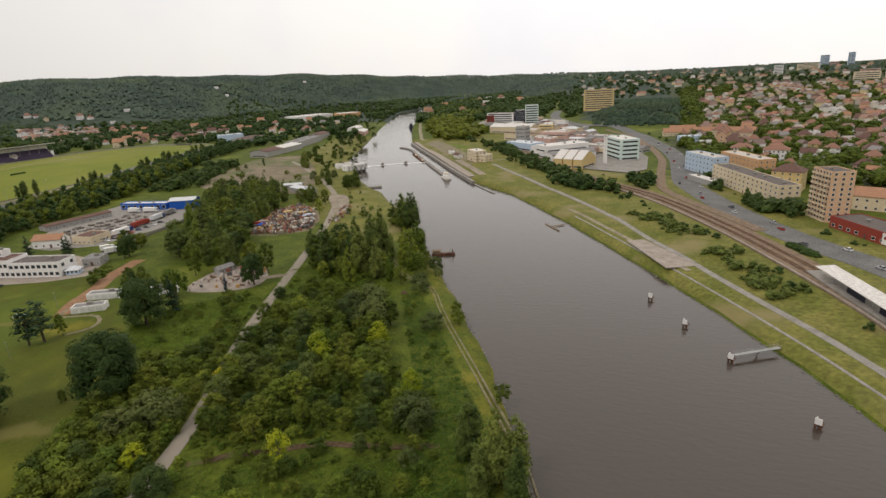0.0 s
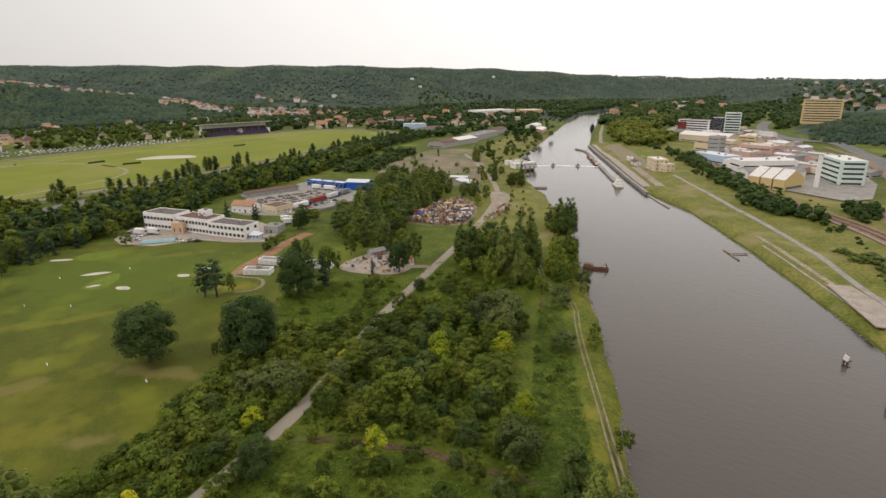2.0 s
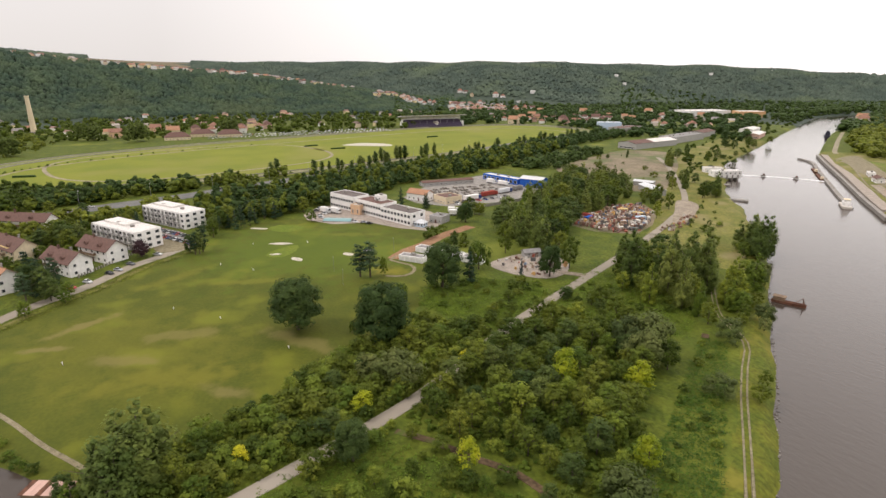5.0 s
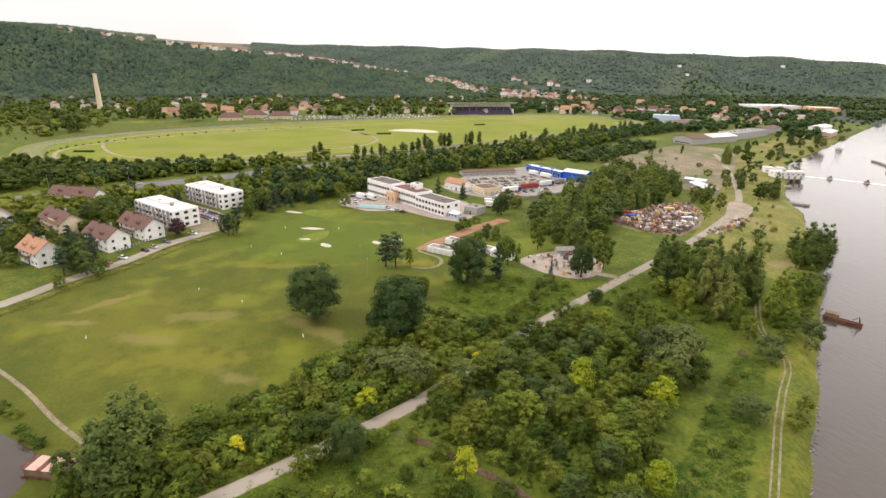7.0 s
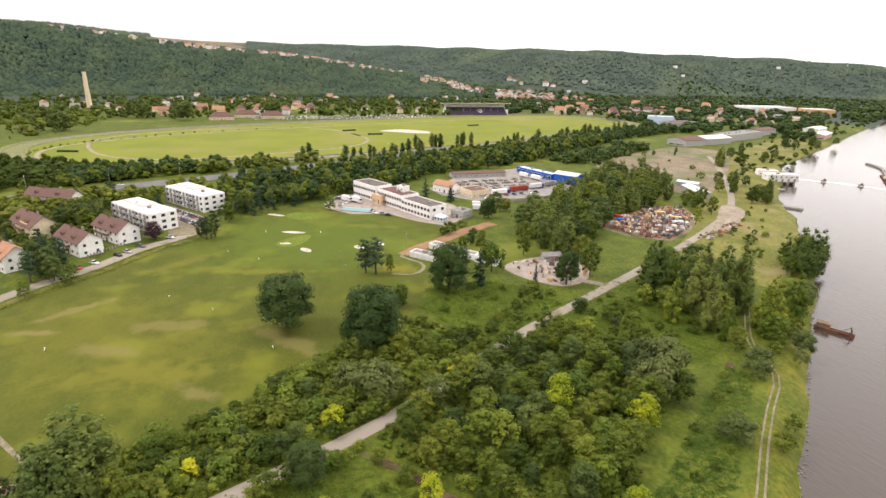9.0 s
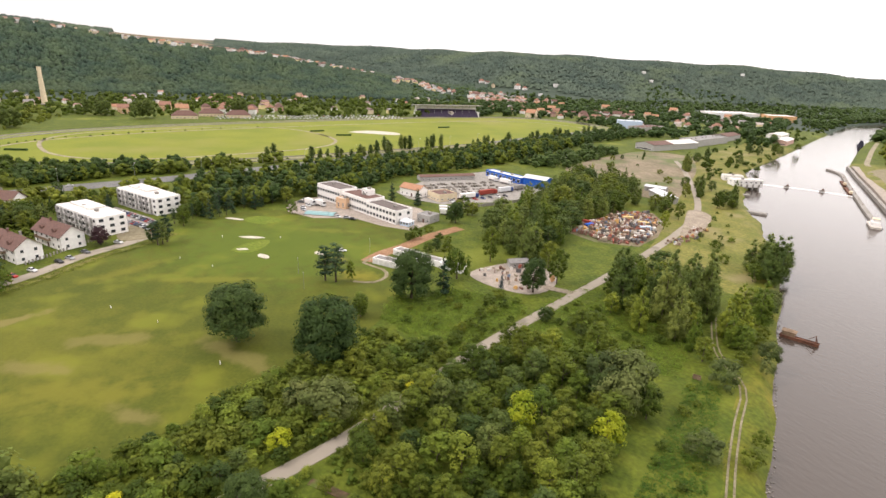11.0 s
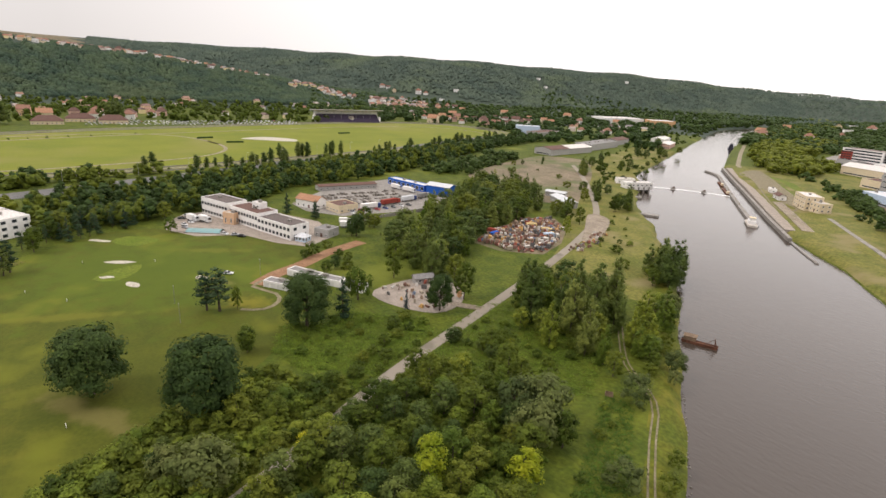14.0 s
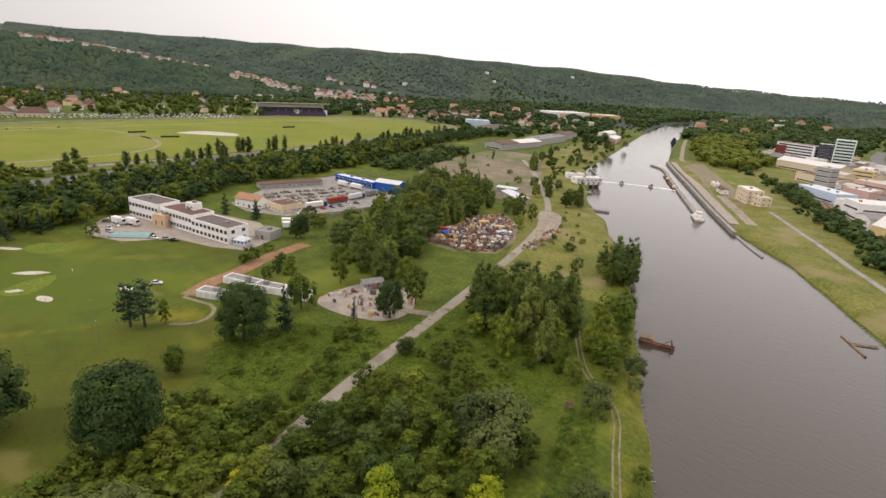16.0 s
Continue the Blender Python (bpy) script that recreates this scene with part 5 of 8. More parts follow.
def along(line, off, a, b):
    """Plan points beside a line, from arc share a to b."""
    c = curve_points(line, 6)
    e = np.gradient(c, axis=0)
    e /= np.linalg.norm(e, axis=1)[:, None]
    c = c + np.stack([e[:, 1], -e[:, 0]], 1) * off
    return c[int(a * len(c)):int(b * len(c))]
ribbon("platform_edge", [tuple(q) for q in along(RAIL, -7.2, 0.0, 0.5)[::4]], 0.8, 0.9, M["paving"], "pale concrete kerb beside the railway", "kerb", clear=0)
can = tagged(new("platform_canopy"), "long pale canopy roof over a station platform", "canopy")
ca, cb = Vector((82, 120)), Vector((56, 224))
ct = math.degrees(math.atan2(cb.y - ca.y, cb.x - ca.x))
cl = (cb - ca).length
can.matrix_basis = pose(ca.x + 3, ca.y, hz(70, 180), 0, 0, ct)
part("roof", joined("roof", [loft([[(0, -3.6, z), (cl, -3.6, z), (cl, 3.2, z - 0.4), (0, 3.2, z - 0.4)] for z in (5.2, 5.45)])], M["white_roof"]), can)
part("platform", joined("platform", [box(-6, -3.2, 0, cl + 6, 3.4, 1.1, 0, 0.08)], M["concrete"]), can)
for k in range(14):
    part("column", joined("column", [tube((3 + k * cl / 14.5, 0, 1.1), (3 + k * cl / 14.5, 0, 5.2), 0.14, 0.12, 7), tube((3 + k * cl / 14.5, -3, 5.1), (3 + k * cl / 14.5, 2.8, 4.8), 0.08, 0.08, 5)], M["steel"]), can)
for k in range(5):
    part("waiting_wall", joined("waiting_wall", [box(8 + k * 18, 0.6, 1.1, 18 + k * 18, 0.85, 3.4)], M["dark_wall"]), can)

tw = block("tower_block", "peach ten-storey tower block with cream balconies", "apartment building", (80, 312), (91, 315), 17, 26, 10, 3, (6, 2), "peach_wall", "flat", "dark_roof", (1.5, 1.5))
for fl_ in range(10):
    for k in range(4):
        part("balcony", joined("balcony", [box(-1.3, 1.0 + k * 4.0, fl_ * 2.6 + 0.2, 0, 3.8 + k * 4.0, fl_ * 2.6 + 0.35), box(-1.3, 1.0 + k * 4.0, fl_ * 2.6 + 0.35, -1.2, 3.8 + k * 4.0, fl_ * 2.6 + 1.3)], M["cream_wall"]), tw)
rh = block("shop_hall", "dark red shop hall with a grey roof", "shop", (80, 304), (96, 268), 16, 5.5, 1, 8, (0, 3), "red_wall", "flat", "dark_roof", (2.2, 1.6))
on_front(rh, "sign_board", [box(32, -0.3, 0.6, 39, -0.05, 5.6, 0, 0.05)], M["white_wall"], label="white sign board with a red bar")
on_front(rh, "sign_bar", [box(33, -0.36, 3.0, 38, -0.3, 4.2)], M["red_wall"])
block("flats", "long cream four-storey block with a flat roof", "apartment building", (36, 424), (64, 346), 13, 12, 4, 16, (2, 3), "cream_wall", "flat", "dark_roof", (1.6, 1.4))
block("flats", "orange four-storey block with a flat roof", "apartment building", (46, 478), (66, 432), 13, 14, 4, 10, (1, 3), "orange_wall", "flat", "flat_roof", (1.5, 1.4))
block("flats", "pale blue-grey four-storey block", "apartment building", (20, 478), (38, 442), 12, 14, 4, 8, (1, 2), "pale_blue", "flat", "flat_roof", (1.5, 1.4))
block("school", "white three-storey villa with a red roof", "house", (60, 540), (77, 537), 12, 9, 3, 6, (1, 2), "white_wall", "hip", "red_roof", (1.3, 1.5))
block("school", "white three-storey villa with a red roof", "house", (82, 518), (101, 514), 12, 10, 3, 6, (1, 2), "white_wall", "hip", "red_roof", (1.3, 1.5))
block("garage_hall", "low garage with a white roof beside the road", "garage", (20, 430), (34, 402), 8, 3.5, 0, 0, (0, 0), "grey_wall", "flat", "white_roof")
yb = block("yellow_house", "yellow four-storey house with an angled roof", "house", (68, 395), (84, 388), 14, 13, 4, 4, (1, 3), "yellow_wall", "hip", "brown_roof", (1.3, 1.4))
block("long_hall", "long house with an orange tiled roof", "house", (100, 345), (136, 330), 14, 8, 2, 9, (0, 2), "cream_wall", "gable", "orange_roof", (1.3, 1.4))
block("blue_house", "pale blue-grey house with a flat roof beside the road", "house", (22, 628), (42, 634), 12, 9, 2, 7, (1, 2), "pale_blue", "flat", "sheet_roof", (1.5, 1.4))
for a, b in (((6, 712), (34, 716)), ((40, 716), (66, 722)), ((14, 744), (44, 748)), ((50, 750), (76, 756)), ((72, 716), (96, 712))):
    block("row_house", "long low house with an orange tiled roof", "house", a, b, 12, 4.6, 1, 8, (1, 2), "cream_wall", "gable", "orange_roof", (1.3, 1.3), group="houses below the knoll", pitch=0.7)
# works
block("mint_block", "pale mint six-storey factory block", "factory", (-50, 553), (-33, 519), 18, 19, 5, 12, (1, 3), "mint_wall", "flat", "white_roof", (2.2, 1.8), band=True)
for x, y, t in ((-46, 500, 26), (-44, 497, 26)):
    st = tagged(new("factory_chimney"), "slim white factory chimney", "chimney", "factory chimneys")
    st.matrix_basis = pose(x, y, hz(x, y))
    part("shaft", joined("shaft", [tube((0, 0, -1), (0, 0, t), 0.9, 0.7, 12)], M["white_wall"]), st)
    part("ring", joined("ring", [tube((0, 0, t - 1), (0, 0, t - 0.3), 0.95, 0.95, 12)], M["grey_wall"]), st)
block("works_hall", "white factory hall with window rows", "factory", (-104, 530), (-66, 560), 22, 12, 2, 14, (2, 3), "white_wall", "flat", "white_roof", (1.8, 1.4), band=True)
block("works_hall", "low hall with a grey sheet roof", "factory", (-92, 500), (-56, 530), 16, 8, 1, 12, (0, 3), "white_wall", "gable", "grey_roof", (1.8, 1.4), pitch=0.3, band=True)
for k in range(3):
    block("works_hall", "yellow factory hall with a pale saw-tooth roof", "factory", (-88 + k * 9, 480 - k * 3), (-80 + k * 9, 477 - k * 3), 26, 8, 1, 3, (4, 4), "yellow_wall", "gable", "white_roof", (1.8, 1.6), group="saw-tooth halls", pitch=0.5, overhang=0.1, band=True)
block("works_hall", "white warehouse with a flat roof", "factory", (-125, 560), (-100, 540), 24, 9, 1, 8, (3, 3), "white_wall", "flat", "white_roof", (1.8, 1.4), band=True)
block("works_hall", "blue-roofed warehouse among the works", "factory", (-165, 610), (-130, 585), 20, 8, 1, 9, (3, 3), "pale_blue", "flat", "sheet_roof", (1.8, 1.4), band=True)
block("works_hall", "brown low warehouse with a flat roof", "factory", (-190, 700), (-150, 680), 24, 8, 1, 10, (3, 3), "cream_wall", "flat", "brown_roof", (1.8, 1.4), band=True)
block("works_hall", "long beige warehouse with a pale roof", "factory", (-235, 790), (-170, 770), 26, 9, 1, 16, (3, 3), "cream_wall", "gable", "white_roof", (1.8, 1.4), pitch=0.3, band=True)
block("works_hall", "pink-beige warehouse with a flat roof", "factory", (-140, 690), (-105, 680), 22, 10, 2, 9, (3, 3), "pink_wall", "flat", "flat_roof", (1.6, 1.3), band=True)
block("works_tower", "grey concrete silo tower", "factory", (-160, 640), (-148, 636), 12, 22, 5, 2, (2, 2), "grey_wall", "flat", "flat_roof", (1.2, 1.2), band=True)
block("cream_block", "cream square office block", "office", (-153, 744), (-134, 744), 16, 14, 4, 5, (2, 2), "yellow_wall", "flat", "flat_roof", (1.6, 1.4), band=True)
ob = block("office_tower", "pale glass office tower", "office", (-201, 882), (-181, 887), 16, 33, 9, 8, (4, 4), "mint_wall", "flat", "white_roof", (2.4, 2.2), door=False, band=True)
block("dark_block", "dark blue-black office block", "office", (-220, 890), (-204, 893), 18, 25, 6, 6, (3, 3), "dark_wall", "flat", "white_roof", (2.2, 1.9), door=False, band=True)
rb = block("red_block", "red and white framed apartment block", "office", (-270, 898), (-223, 889), 18, 21, 6, 14, (4, 4), "white_wall", "flat", "brown_roof", (2.6, 2.0), door=False, band=True)
on_front(rb, "red_bay", [box(0, -1.2, 0, 13, -0.1, 18)] + [box(0.8 + i * 3, -1.3, 1 + j * 3, 2.8 + i * 3, -1.2, 2.8 + j * 3, 1) for i in range(4) for j in range(6)], M["red_wall"], M["pane"])
block("yellow_office", "wide yellow office slab with a brown top floor", "office", (-128, 1040), (-76, 1046), 20, 34, 9, 14, (3, 3), "yellow_wall", "flat", "brown_roof", (2.6, 1.8), base=16, door=False, band=True)
block("lock_house", "cream lock keeper's house with a flat roof", "building", (-187, 535), (-173, 518), 12, 10, 3, 5, (2, 3), "cream_wall", "flat", "white_roof", (1.4, 1.4))
block("lock_house_annex", "yellowish lower annex of the lock house", "building", (-170, 519), (-161, 512), 9, 6.5, 2, 3, (1, 2), "cream_wall", "flat", "flat_roof", (1.4, 1.3))
block("lock_cabin", "dark-roofed cabin on the lock quay", "cabin", (-209, 553), (-201, 543), 6, 3.5, 1, 3, (1, 1), "white_wall", "gable", "brown_roof", (1.2, 1.0))
block("lock_cabin", "low pale cabin on the lock quay", "cabin", (-226, 584), (-220, 574), 5, 3, 1, 2, (1, 1), "white_wall", "flat", "white_roof", (1.2, 1.0))
for k in range(40):
    q = along(ROADR, (-5, -2, 2, 5.5)[k % 4], 0.03, 0.75)
    if 2 * k + 1 < len(q):
        e = q[2 * k + 1] - q[2 * k]
        if k % 3:
            car(CAR_COLOURS[(k * 5 + 1) % 6][0], q[2 * k][0], q[2 * k][1], math.degrees(math.atan2(e[1], e[0])), 0.14)
for k in range(26):
    rr = random.Random(k)
    x, y = -20 - k * 5.2 + rr.uniform(-6, 6), 520 + k * 9 + rr.uniform(-14, 14)
    if not any((x - a) ** 2 + (y - b) ** 2 < (r + 1) ** 2 for a, b, r in BLOCKS):
        car(CAR_COLOURS[(k * 5) % 6][0], x, y, rr.uniform(0, 180), 0.1)

hall_rng = random.Random(17)
for k in range(420):
    t = hall_rng.random()
    x, y = np.interp(t, (0, 0.4, 1), (-40, -110, -250)) + hall_rng.uniform(-45, 45), np.interp(t, (0, 0.4, 1), (560, 660, 960)) + hall_rng.uniform(-60, 60)
    ln, dp = hall_rng.uniform(10, 30), hall_rng.uniform(8, 15)
    if any((x - a) ** 2 + (y - b) ** 2 < (r + 6) ** 2 for a, b, r in BLOCKS) or not inside(x, y, WORKS) or len([1 for o in BLOCKS]) > 900:
        continue
    tn = hall_rng.choice((-25, -30, 65))
    block("works_hall", hall_rng.choice(("low white factory hall with a pale roof", "small grey workshop with a flat roof", "beige storage hall among the works")), "factory", (x - ln / 2 * math.cos(radians(tn)), y - ln / 2 * math.sin(radians(tn))), (x + ln / 2 * math.cos(radians(tn)), y + ln / 2 * math.sin(radians(tn))), dp, hall_rng.uniform(4, 9), 1, 6, (2, 2), hall_rng.choice(("white_wall", "grey_wall", "cream_wall", "pink_wall")), hall_rng.choice(("flat", "gable")), hall_rng.choice(("white_roof", "flat_roof", "grey_roof", "brown_roof", "sheet_roof")), (1.8, 1.4), pitch=0.25, band=True)

# ---- houses of the town and villages ----
FEW = False
def house_proto(wall, roof, shape, L, D, H, label):
    root = block("house", label, "house", (0, 0), (L, 0), D, H, 1 if FEW else 2, 2, (0, 1) if FEW else (1, 1), wall, shape, roof, (1.3, 1.4), base=0, group="houses on the slope", door=not FEW, pitch=0.8, overhang=0.5)
    BLOCKS.pop()
    while BLOCKS and abs(BLOCKS[-1][0]) < 20 and abs(BLOCKS[-1][1]) < 20:
        BLOCKS.pop()
    return root
PROTO = [("white_wall", "red_roof", "hip", 12, 10, 6.5, "white house with a red hipped roof"), ("cream_wall", "orange_roof", "gable", 13, 10, 6.5, "cream house with an orange gabled roof"), ("peach_wall", "red_roof", "gable", 11, 9, 7, "peach house with a red gabled roof"), ("white_wall", "brown_roof", "gable", 12, 9, 6, "white house with a brown gabled roof"),
         ("yellow_wall", "red_roof", "hip", 11, 10, 7, "yellow house with a red hipped roof"), ("pink_wall", "brown_roof", "hip", 13, 10, 6.5, "pinkish house with a brown hipped roof"), ("white_wall", "flat_roof", "flat", 12, 10, 7, "white house with a flat roof"), ("cream_wall", "red_roof", "hip", 15, 11, 8, "large cream house with a red roof")]
house_rng = random.Random(21)
ROOT_HOUSES = {}
def house(i, x, y, turn, k=1.0):
    m = pose(x, y, hz(x, y) - 0.3, 0, 0, turn) @ Matrix.Diagonal((k, k, k, 1))
    key = (i, FEW)
    if key not in ROOT_HOUSES:
        ROOT_HOUSES[key] = house_proto(*PROTO[i])
        ROOT_HOUSES[key].matrix_basis = m
        ob = ROOT_HOUSES[key]
    else:
        root = ROOT_HOUSES[key]
        keep = root.scale.copy()
        root.scale = (1, 1, 1)
        ob = copy_thing(root, m)
        root.scale = keep
    BLOCKS.append((x, y, 9 * k))
    return ob


def settle(n, spot, gap, k=(0.9, 1.25), seed=1, kinds=range(8)):
    rng = random.Random(seed)
    done, tries = [], 0
    while len(done) < n and tries < n * 30:
        tries += 1
        x, y = spot(rng)
        if any((x - a) ** 2 + (y - b) ** 2 < gap * gap for a, b in done) or any((x - a) ** 2 + (y - b) ** 2 < (r + 8) ** 2 for a, b, r in BLOCKS[-420:]) or not free(x, y, 7):
            continue
        done.append((x, y))
        house(rng.choice(list(kinds)), x, y, math.degrees(math.atan2(x, -y)) + rng.choice((0, 0, 90, 15, -20)) + rng.uniform(-8, 8) + 180, rng.uniform(*k))


def polar(a0, a1, r0, r1, bias=1.0):
    def spot(rng):
        a, r = radians(rng.uniform(a0, a1)), r0 + (r1 - r0) * rng.random() ** bias
        return r * math.sin(a), r * math.cos(a)
    return spot


settle(82, polar(7, 22, 440, 900), 20, (0.75, 1.02), 1)
settle(14, polar(2.5, 8, 600, 720), 20, (0.9, 1.3), 4)
FEW = True
settle(42, polar(3, 22, 850, 1500), 24, (0.8, 1.1), 2)
settle(14, polar(-6, 20, 1450, 2300), 34, (1.0, 1.4), 3)
settle(16, polar(-59, -50, 1520, 2000), 24, (1.0, 1.5), 5, (0, 3, 6, 1))
settle(26, polar(-97, -69, 1740, 1850), 22, (0.8, 1.3), 6, (0, 3, 5, 6, 1))
settle(10, lambda r: (r.uniform(-1500, -1400), r.uniform(740, 830)), 22, (0.9, 1.2), 7, (0, 3))
settle(26, lambda r: (r.uniform(-960, -780), r.uniform(690, 1000)), 24, (0.8, 1.2), 8, (0, 1, 2, 3, 5))
settle(16, lambda r: (r.uniform(-1010, -935), r.uniform(-20, 260)), 22, (0.9, 1.4), 9, (0, 1, 2, 3, 5))
settle(14, polar(-58, -34, 1000, 1500), 40, (1.0, 1.5), 10, (0, 1, 3))
settle(10, polar(-24, -8, 1300, 2000), 50, (1.2, 1.8), 11, (0, 1, 3, 6))
for x, y in ((-1592, 1745), (-1456, 2138), (-1500, 1690)):
    house(6, x, y, 200, 1.05)
# high-rises on the plateau
for x, y, w, h, c in ((500, 2230, 26, 40, "pale_blue"), (596, 2300, 20, 42, "pale_blue"), (532, 2240, 24, 18, "pink_wall"), (330, 2000, 24, 26, "white_wall"), (410, 2100, 60, 16, "cream_wall"), (470, 1700, 40, 20, "pink_wall"), (420, 1560, 50, 18, "cream_wall"), (500, 1620, 30, 22, "cream_wall")):
    block("high_rise", "distant plain high-rise block on the plateau", "building", (x, y), (x + w * 0.97, y - w * 0.2), 22, h, max(3, h // 4), 6, (2, 2), c, "flat", "flat_roof", (3.0, 2.0), group="high-rises on the plateau", door=False, band=True)
# warehouses beyond the waste ground
for a, b, dp, h, wall, roof in (((-486, 556), (-488.5, 592), 26, 7, "grey_wall", "brown_roof"), ((-489, 593), (-492, 640), 26, 7, "grey_wall", "white_roof"), ((-500, 648), (-520, 735), 24, 8, "grey_wall", "grey_roof"), ((-530, 750), (-545, 800), 22, 7, "grey_wall", "brown_roof"), ((-520, 860), (-535, 905), 20, 7, "white_wall", "white_roof"), ((-470, 800), (-490, 850), 16, 6, "pink_wall", "white_roof"), ((-880, 1170), (-846, 1272), 60, 12, "white_wall", "white_roof"), ((-792, 1262), (-756, 1304), 50, 12, "orange_wall", "white_roof"), ((-700, 735), (-676, 765), 22, 12, "pale_blue", "sheet_roof"), ((-640, 700), (-650, 760), 26, 8, "grey_wall", "brown_roof")):
    block("warehouse", "long low warehouse with a plain sheet roof", "warehouse", b, a, dp, h, 1, 10, (2, 2), wall, "gable" if h < 8 else "flat", roof, (2.4, 1.4), group="warehouses up the valley", pitch=0.2, door=False, band=True)

# ---- racecourse buildings ----
gs = tagged(new("grandstand"), "long grandstand with dark seats and a pale roof", "grandstand")
ga, gb = Vector((-886, 456)), Vector((-870, 572))
gl = (gb - ga).length
gs.matrix_basis = pose(ga.x, ga.y, 0, 0, 0, math.degrees(math.atan2(gb.y - ga.y, gb.x - ga.x)))
for k in range(10):
    part("terrace_step", joined("seat_row", [loft([[(xx, -2 + k * 1.9, -0.2), (xx, k * 1.9 - 0.1, -0.2), (xx, k * 1.9 - 0.1, 1.6 + k * 1.15), (xx, -1.0 + k * 1.9, 1.6 + k * 1.15), (xx, -1.1 + k * 1.9, 2.3 + k * 1.15), (xx, -1.6 + k * 1.9, 2.2 + k * 1.15), (xx, -2 + k * 1.9, 1.6 + k * 1.15)] for xx in (4, gl - 4)])], M["dark_seat"]), gs)
part("rear_wall", joined("rear_wall", [box(2, 17, -0.2, gl - 2, 24, 17.5), box(0, 4, -0.2, 4, 24, 9), box(gl - 4, 4, -0.2, gl, 24, 9)], M["white_wall"]), gs)
part("roof", joined("roof", [loft([[(-4, 1, z + 2.2), (gl + 4, 1, z + 2.2), (gl + 4, 26, z), (-4, 26, z)] for z in (17.6, 18.6)])], M["white_roof"]), gs)
for k in range(9):
    part("column", joined("column", [tube((6 + k * (gl - 12) / 8, 6, 3), (6 + k * (gl - 12) / 8, 6, 19.4), 0.3, 0.3, 7)], M["steel"]), gs)
for x, y in ((-872, 72), (-880, 145), (-905, 110)):
    block("stable", "low stable with a large red-brown roof", "stable", (x, y), (x + 3, y + 34), 18, 4.5, 1, 7, (2, 2), "cream_wall", "hip", "brown_roof", (1.4, 1.2), group="racecourse stables", pitch=0.7)
ch = tagged(new("chimney_stack"), "tall pale brick chimney stack", "chimney")
ch.matrix_basis = pose(-1087, -98, 0)
part("shaft", joined("shaft", [tube((0, 0, -1), (0, 0, 58), 4.4, 2.8, 18), tube((0, 0, 57), (0, 0, 59), 3.2, 3.2, 18)], M["cream_wall"]), ch)
part("plinth", joined("plinth", [box(-5.5, -5.5, -1, 5.5, 5.5, 4, 0, 0.3)], M["concrete"]), ch)
for k in range(30):
    rr = random.Random(k + 300)
    car(CAR_COLOURS[rr.choice((0, 0, 2, 3, 5))][0], -905 + rr.uniform(-12, 12), 190 + k * 7 + rr.uniform(-2, 2), rr.uniform(-20, 20))
for x, y, t in ((-600, -60, 70), (-700, 230, 100), (-655, 250, 80), (-720, 420, 95)):
    hd = tagged(new("steeplechase_hedge"), "dark clipped hedge jump on the racecourse", "hedge", "jumps on the racecourse")
    hd.matrix_basis = pose(x, y, 0.08, 0, 0, t)
    part("hedge", joined("jump", [loft([[(-9, -1.0, z), (9, -1.0, z), (9, 1.0, z), (-9, 1.0, z)] for z in (0, 1.4)]), box(-8.6, -0.7, 1.4, 8.6, 0.7, 1.7)], M["hedge"]), hd)
area("sand_ring", [(-690, 268), (-668, 290), (-650, 318), (-672, 326), (-700, 300)], 0.2, M["sand"], "pale sandy training ring", "ground")

# ---- rows of small far houses ----
def varied(name, tones, rough=0.85):
    """Each piece takes one of several tones."""
    m = bpy.data.materials.new(name)
    m.use_nodes = True
    n, l = m.node_tree.nodes, m.node_tree.links
    geo, rp = n.new("ShaderNodeNewGeometry"), n.new("ShaderNodeValToRGB")
    rp.color_ramp.interpolation = "CONSTANT"
    for k, c in enumerate(tones):
        e = rp.color_ramp.elements[k] if k < 2 else rp.color_ramp.elements.new(k / len(tones))
        e.position, e.color = k / len(tones), (*c, 1)
    l.new(geo.outputs["Random Per Island"], rp.inputs["Fac"])
    l.new(rp.outputs[0], n["Principled BSDF"].inputs["Base Color"])
    n["Principled BSDF"].inputs["Roughness"].default_value = rough
    return m


FAR_WALL = varied("far_wall", [(0.72, 0.68, 0.6), (0.6, 0.5, 0.36), (0.62, 0.42, 0.28), (0.75, 0.73, 0.7), (0.55, 0.48, 0.42), (0.66, 0.55, 0.3)])
FAR_ROOF = varied("far_roof", [(0.29, 0.17, 0.12), (0.23, 0.14, 0.11), (0.17, 0.12, 0.10), (0.36, 0.31, 0.27), (0.22, 0.2, 0.19), (0.3, 0.14, 0.09)])


def far_houses(name, spots, label, seed, lo=8, hi=13):
    rng = random.Random(seed)
    walls, roofs = [], []
    for x, y in spots:
        L, D, H = rng.uniform(lo, hi), rng.uniform(7, 9.5), rng.uniform(4.5, 8)
        m = pose(x, y, hz(x, y) - 0.6, 0, 0, rng.choice((0, 90)) + 20 + rng.uniform(-15, 15))
        v, f, s = box(-L / 2, -D / 2, 0, L / 2, D / 2, H)
        walls.append(([tuple(m @ Vector(p)) for p in v], f, 0))
        v, f, s = loft([[(t * (L / 2 + 0.5), -D / 2 - 0.5, H), (t * (L / 2 + 0.5), D / 2 + 0.5, H), (t * (L / 2 - 0.2), 0, H + D * 0.42)] for t in (-1, 1)])
        roofs.append(([tuple(m @ Vector(p)) for p in v], f, 0))
    tagged(new(name + "_walls", joined(name + "_walls", walls, FAR_WALL)), label + ", pale walls", "houses", kind="stuff")
    tagged(new(name + "_roofs", joined(name + "_roofs", roofs, FAR_ROOF)), label + ", tiled roofs", "houses", kind="stuff")


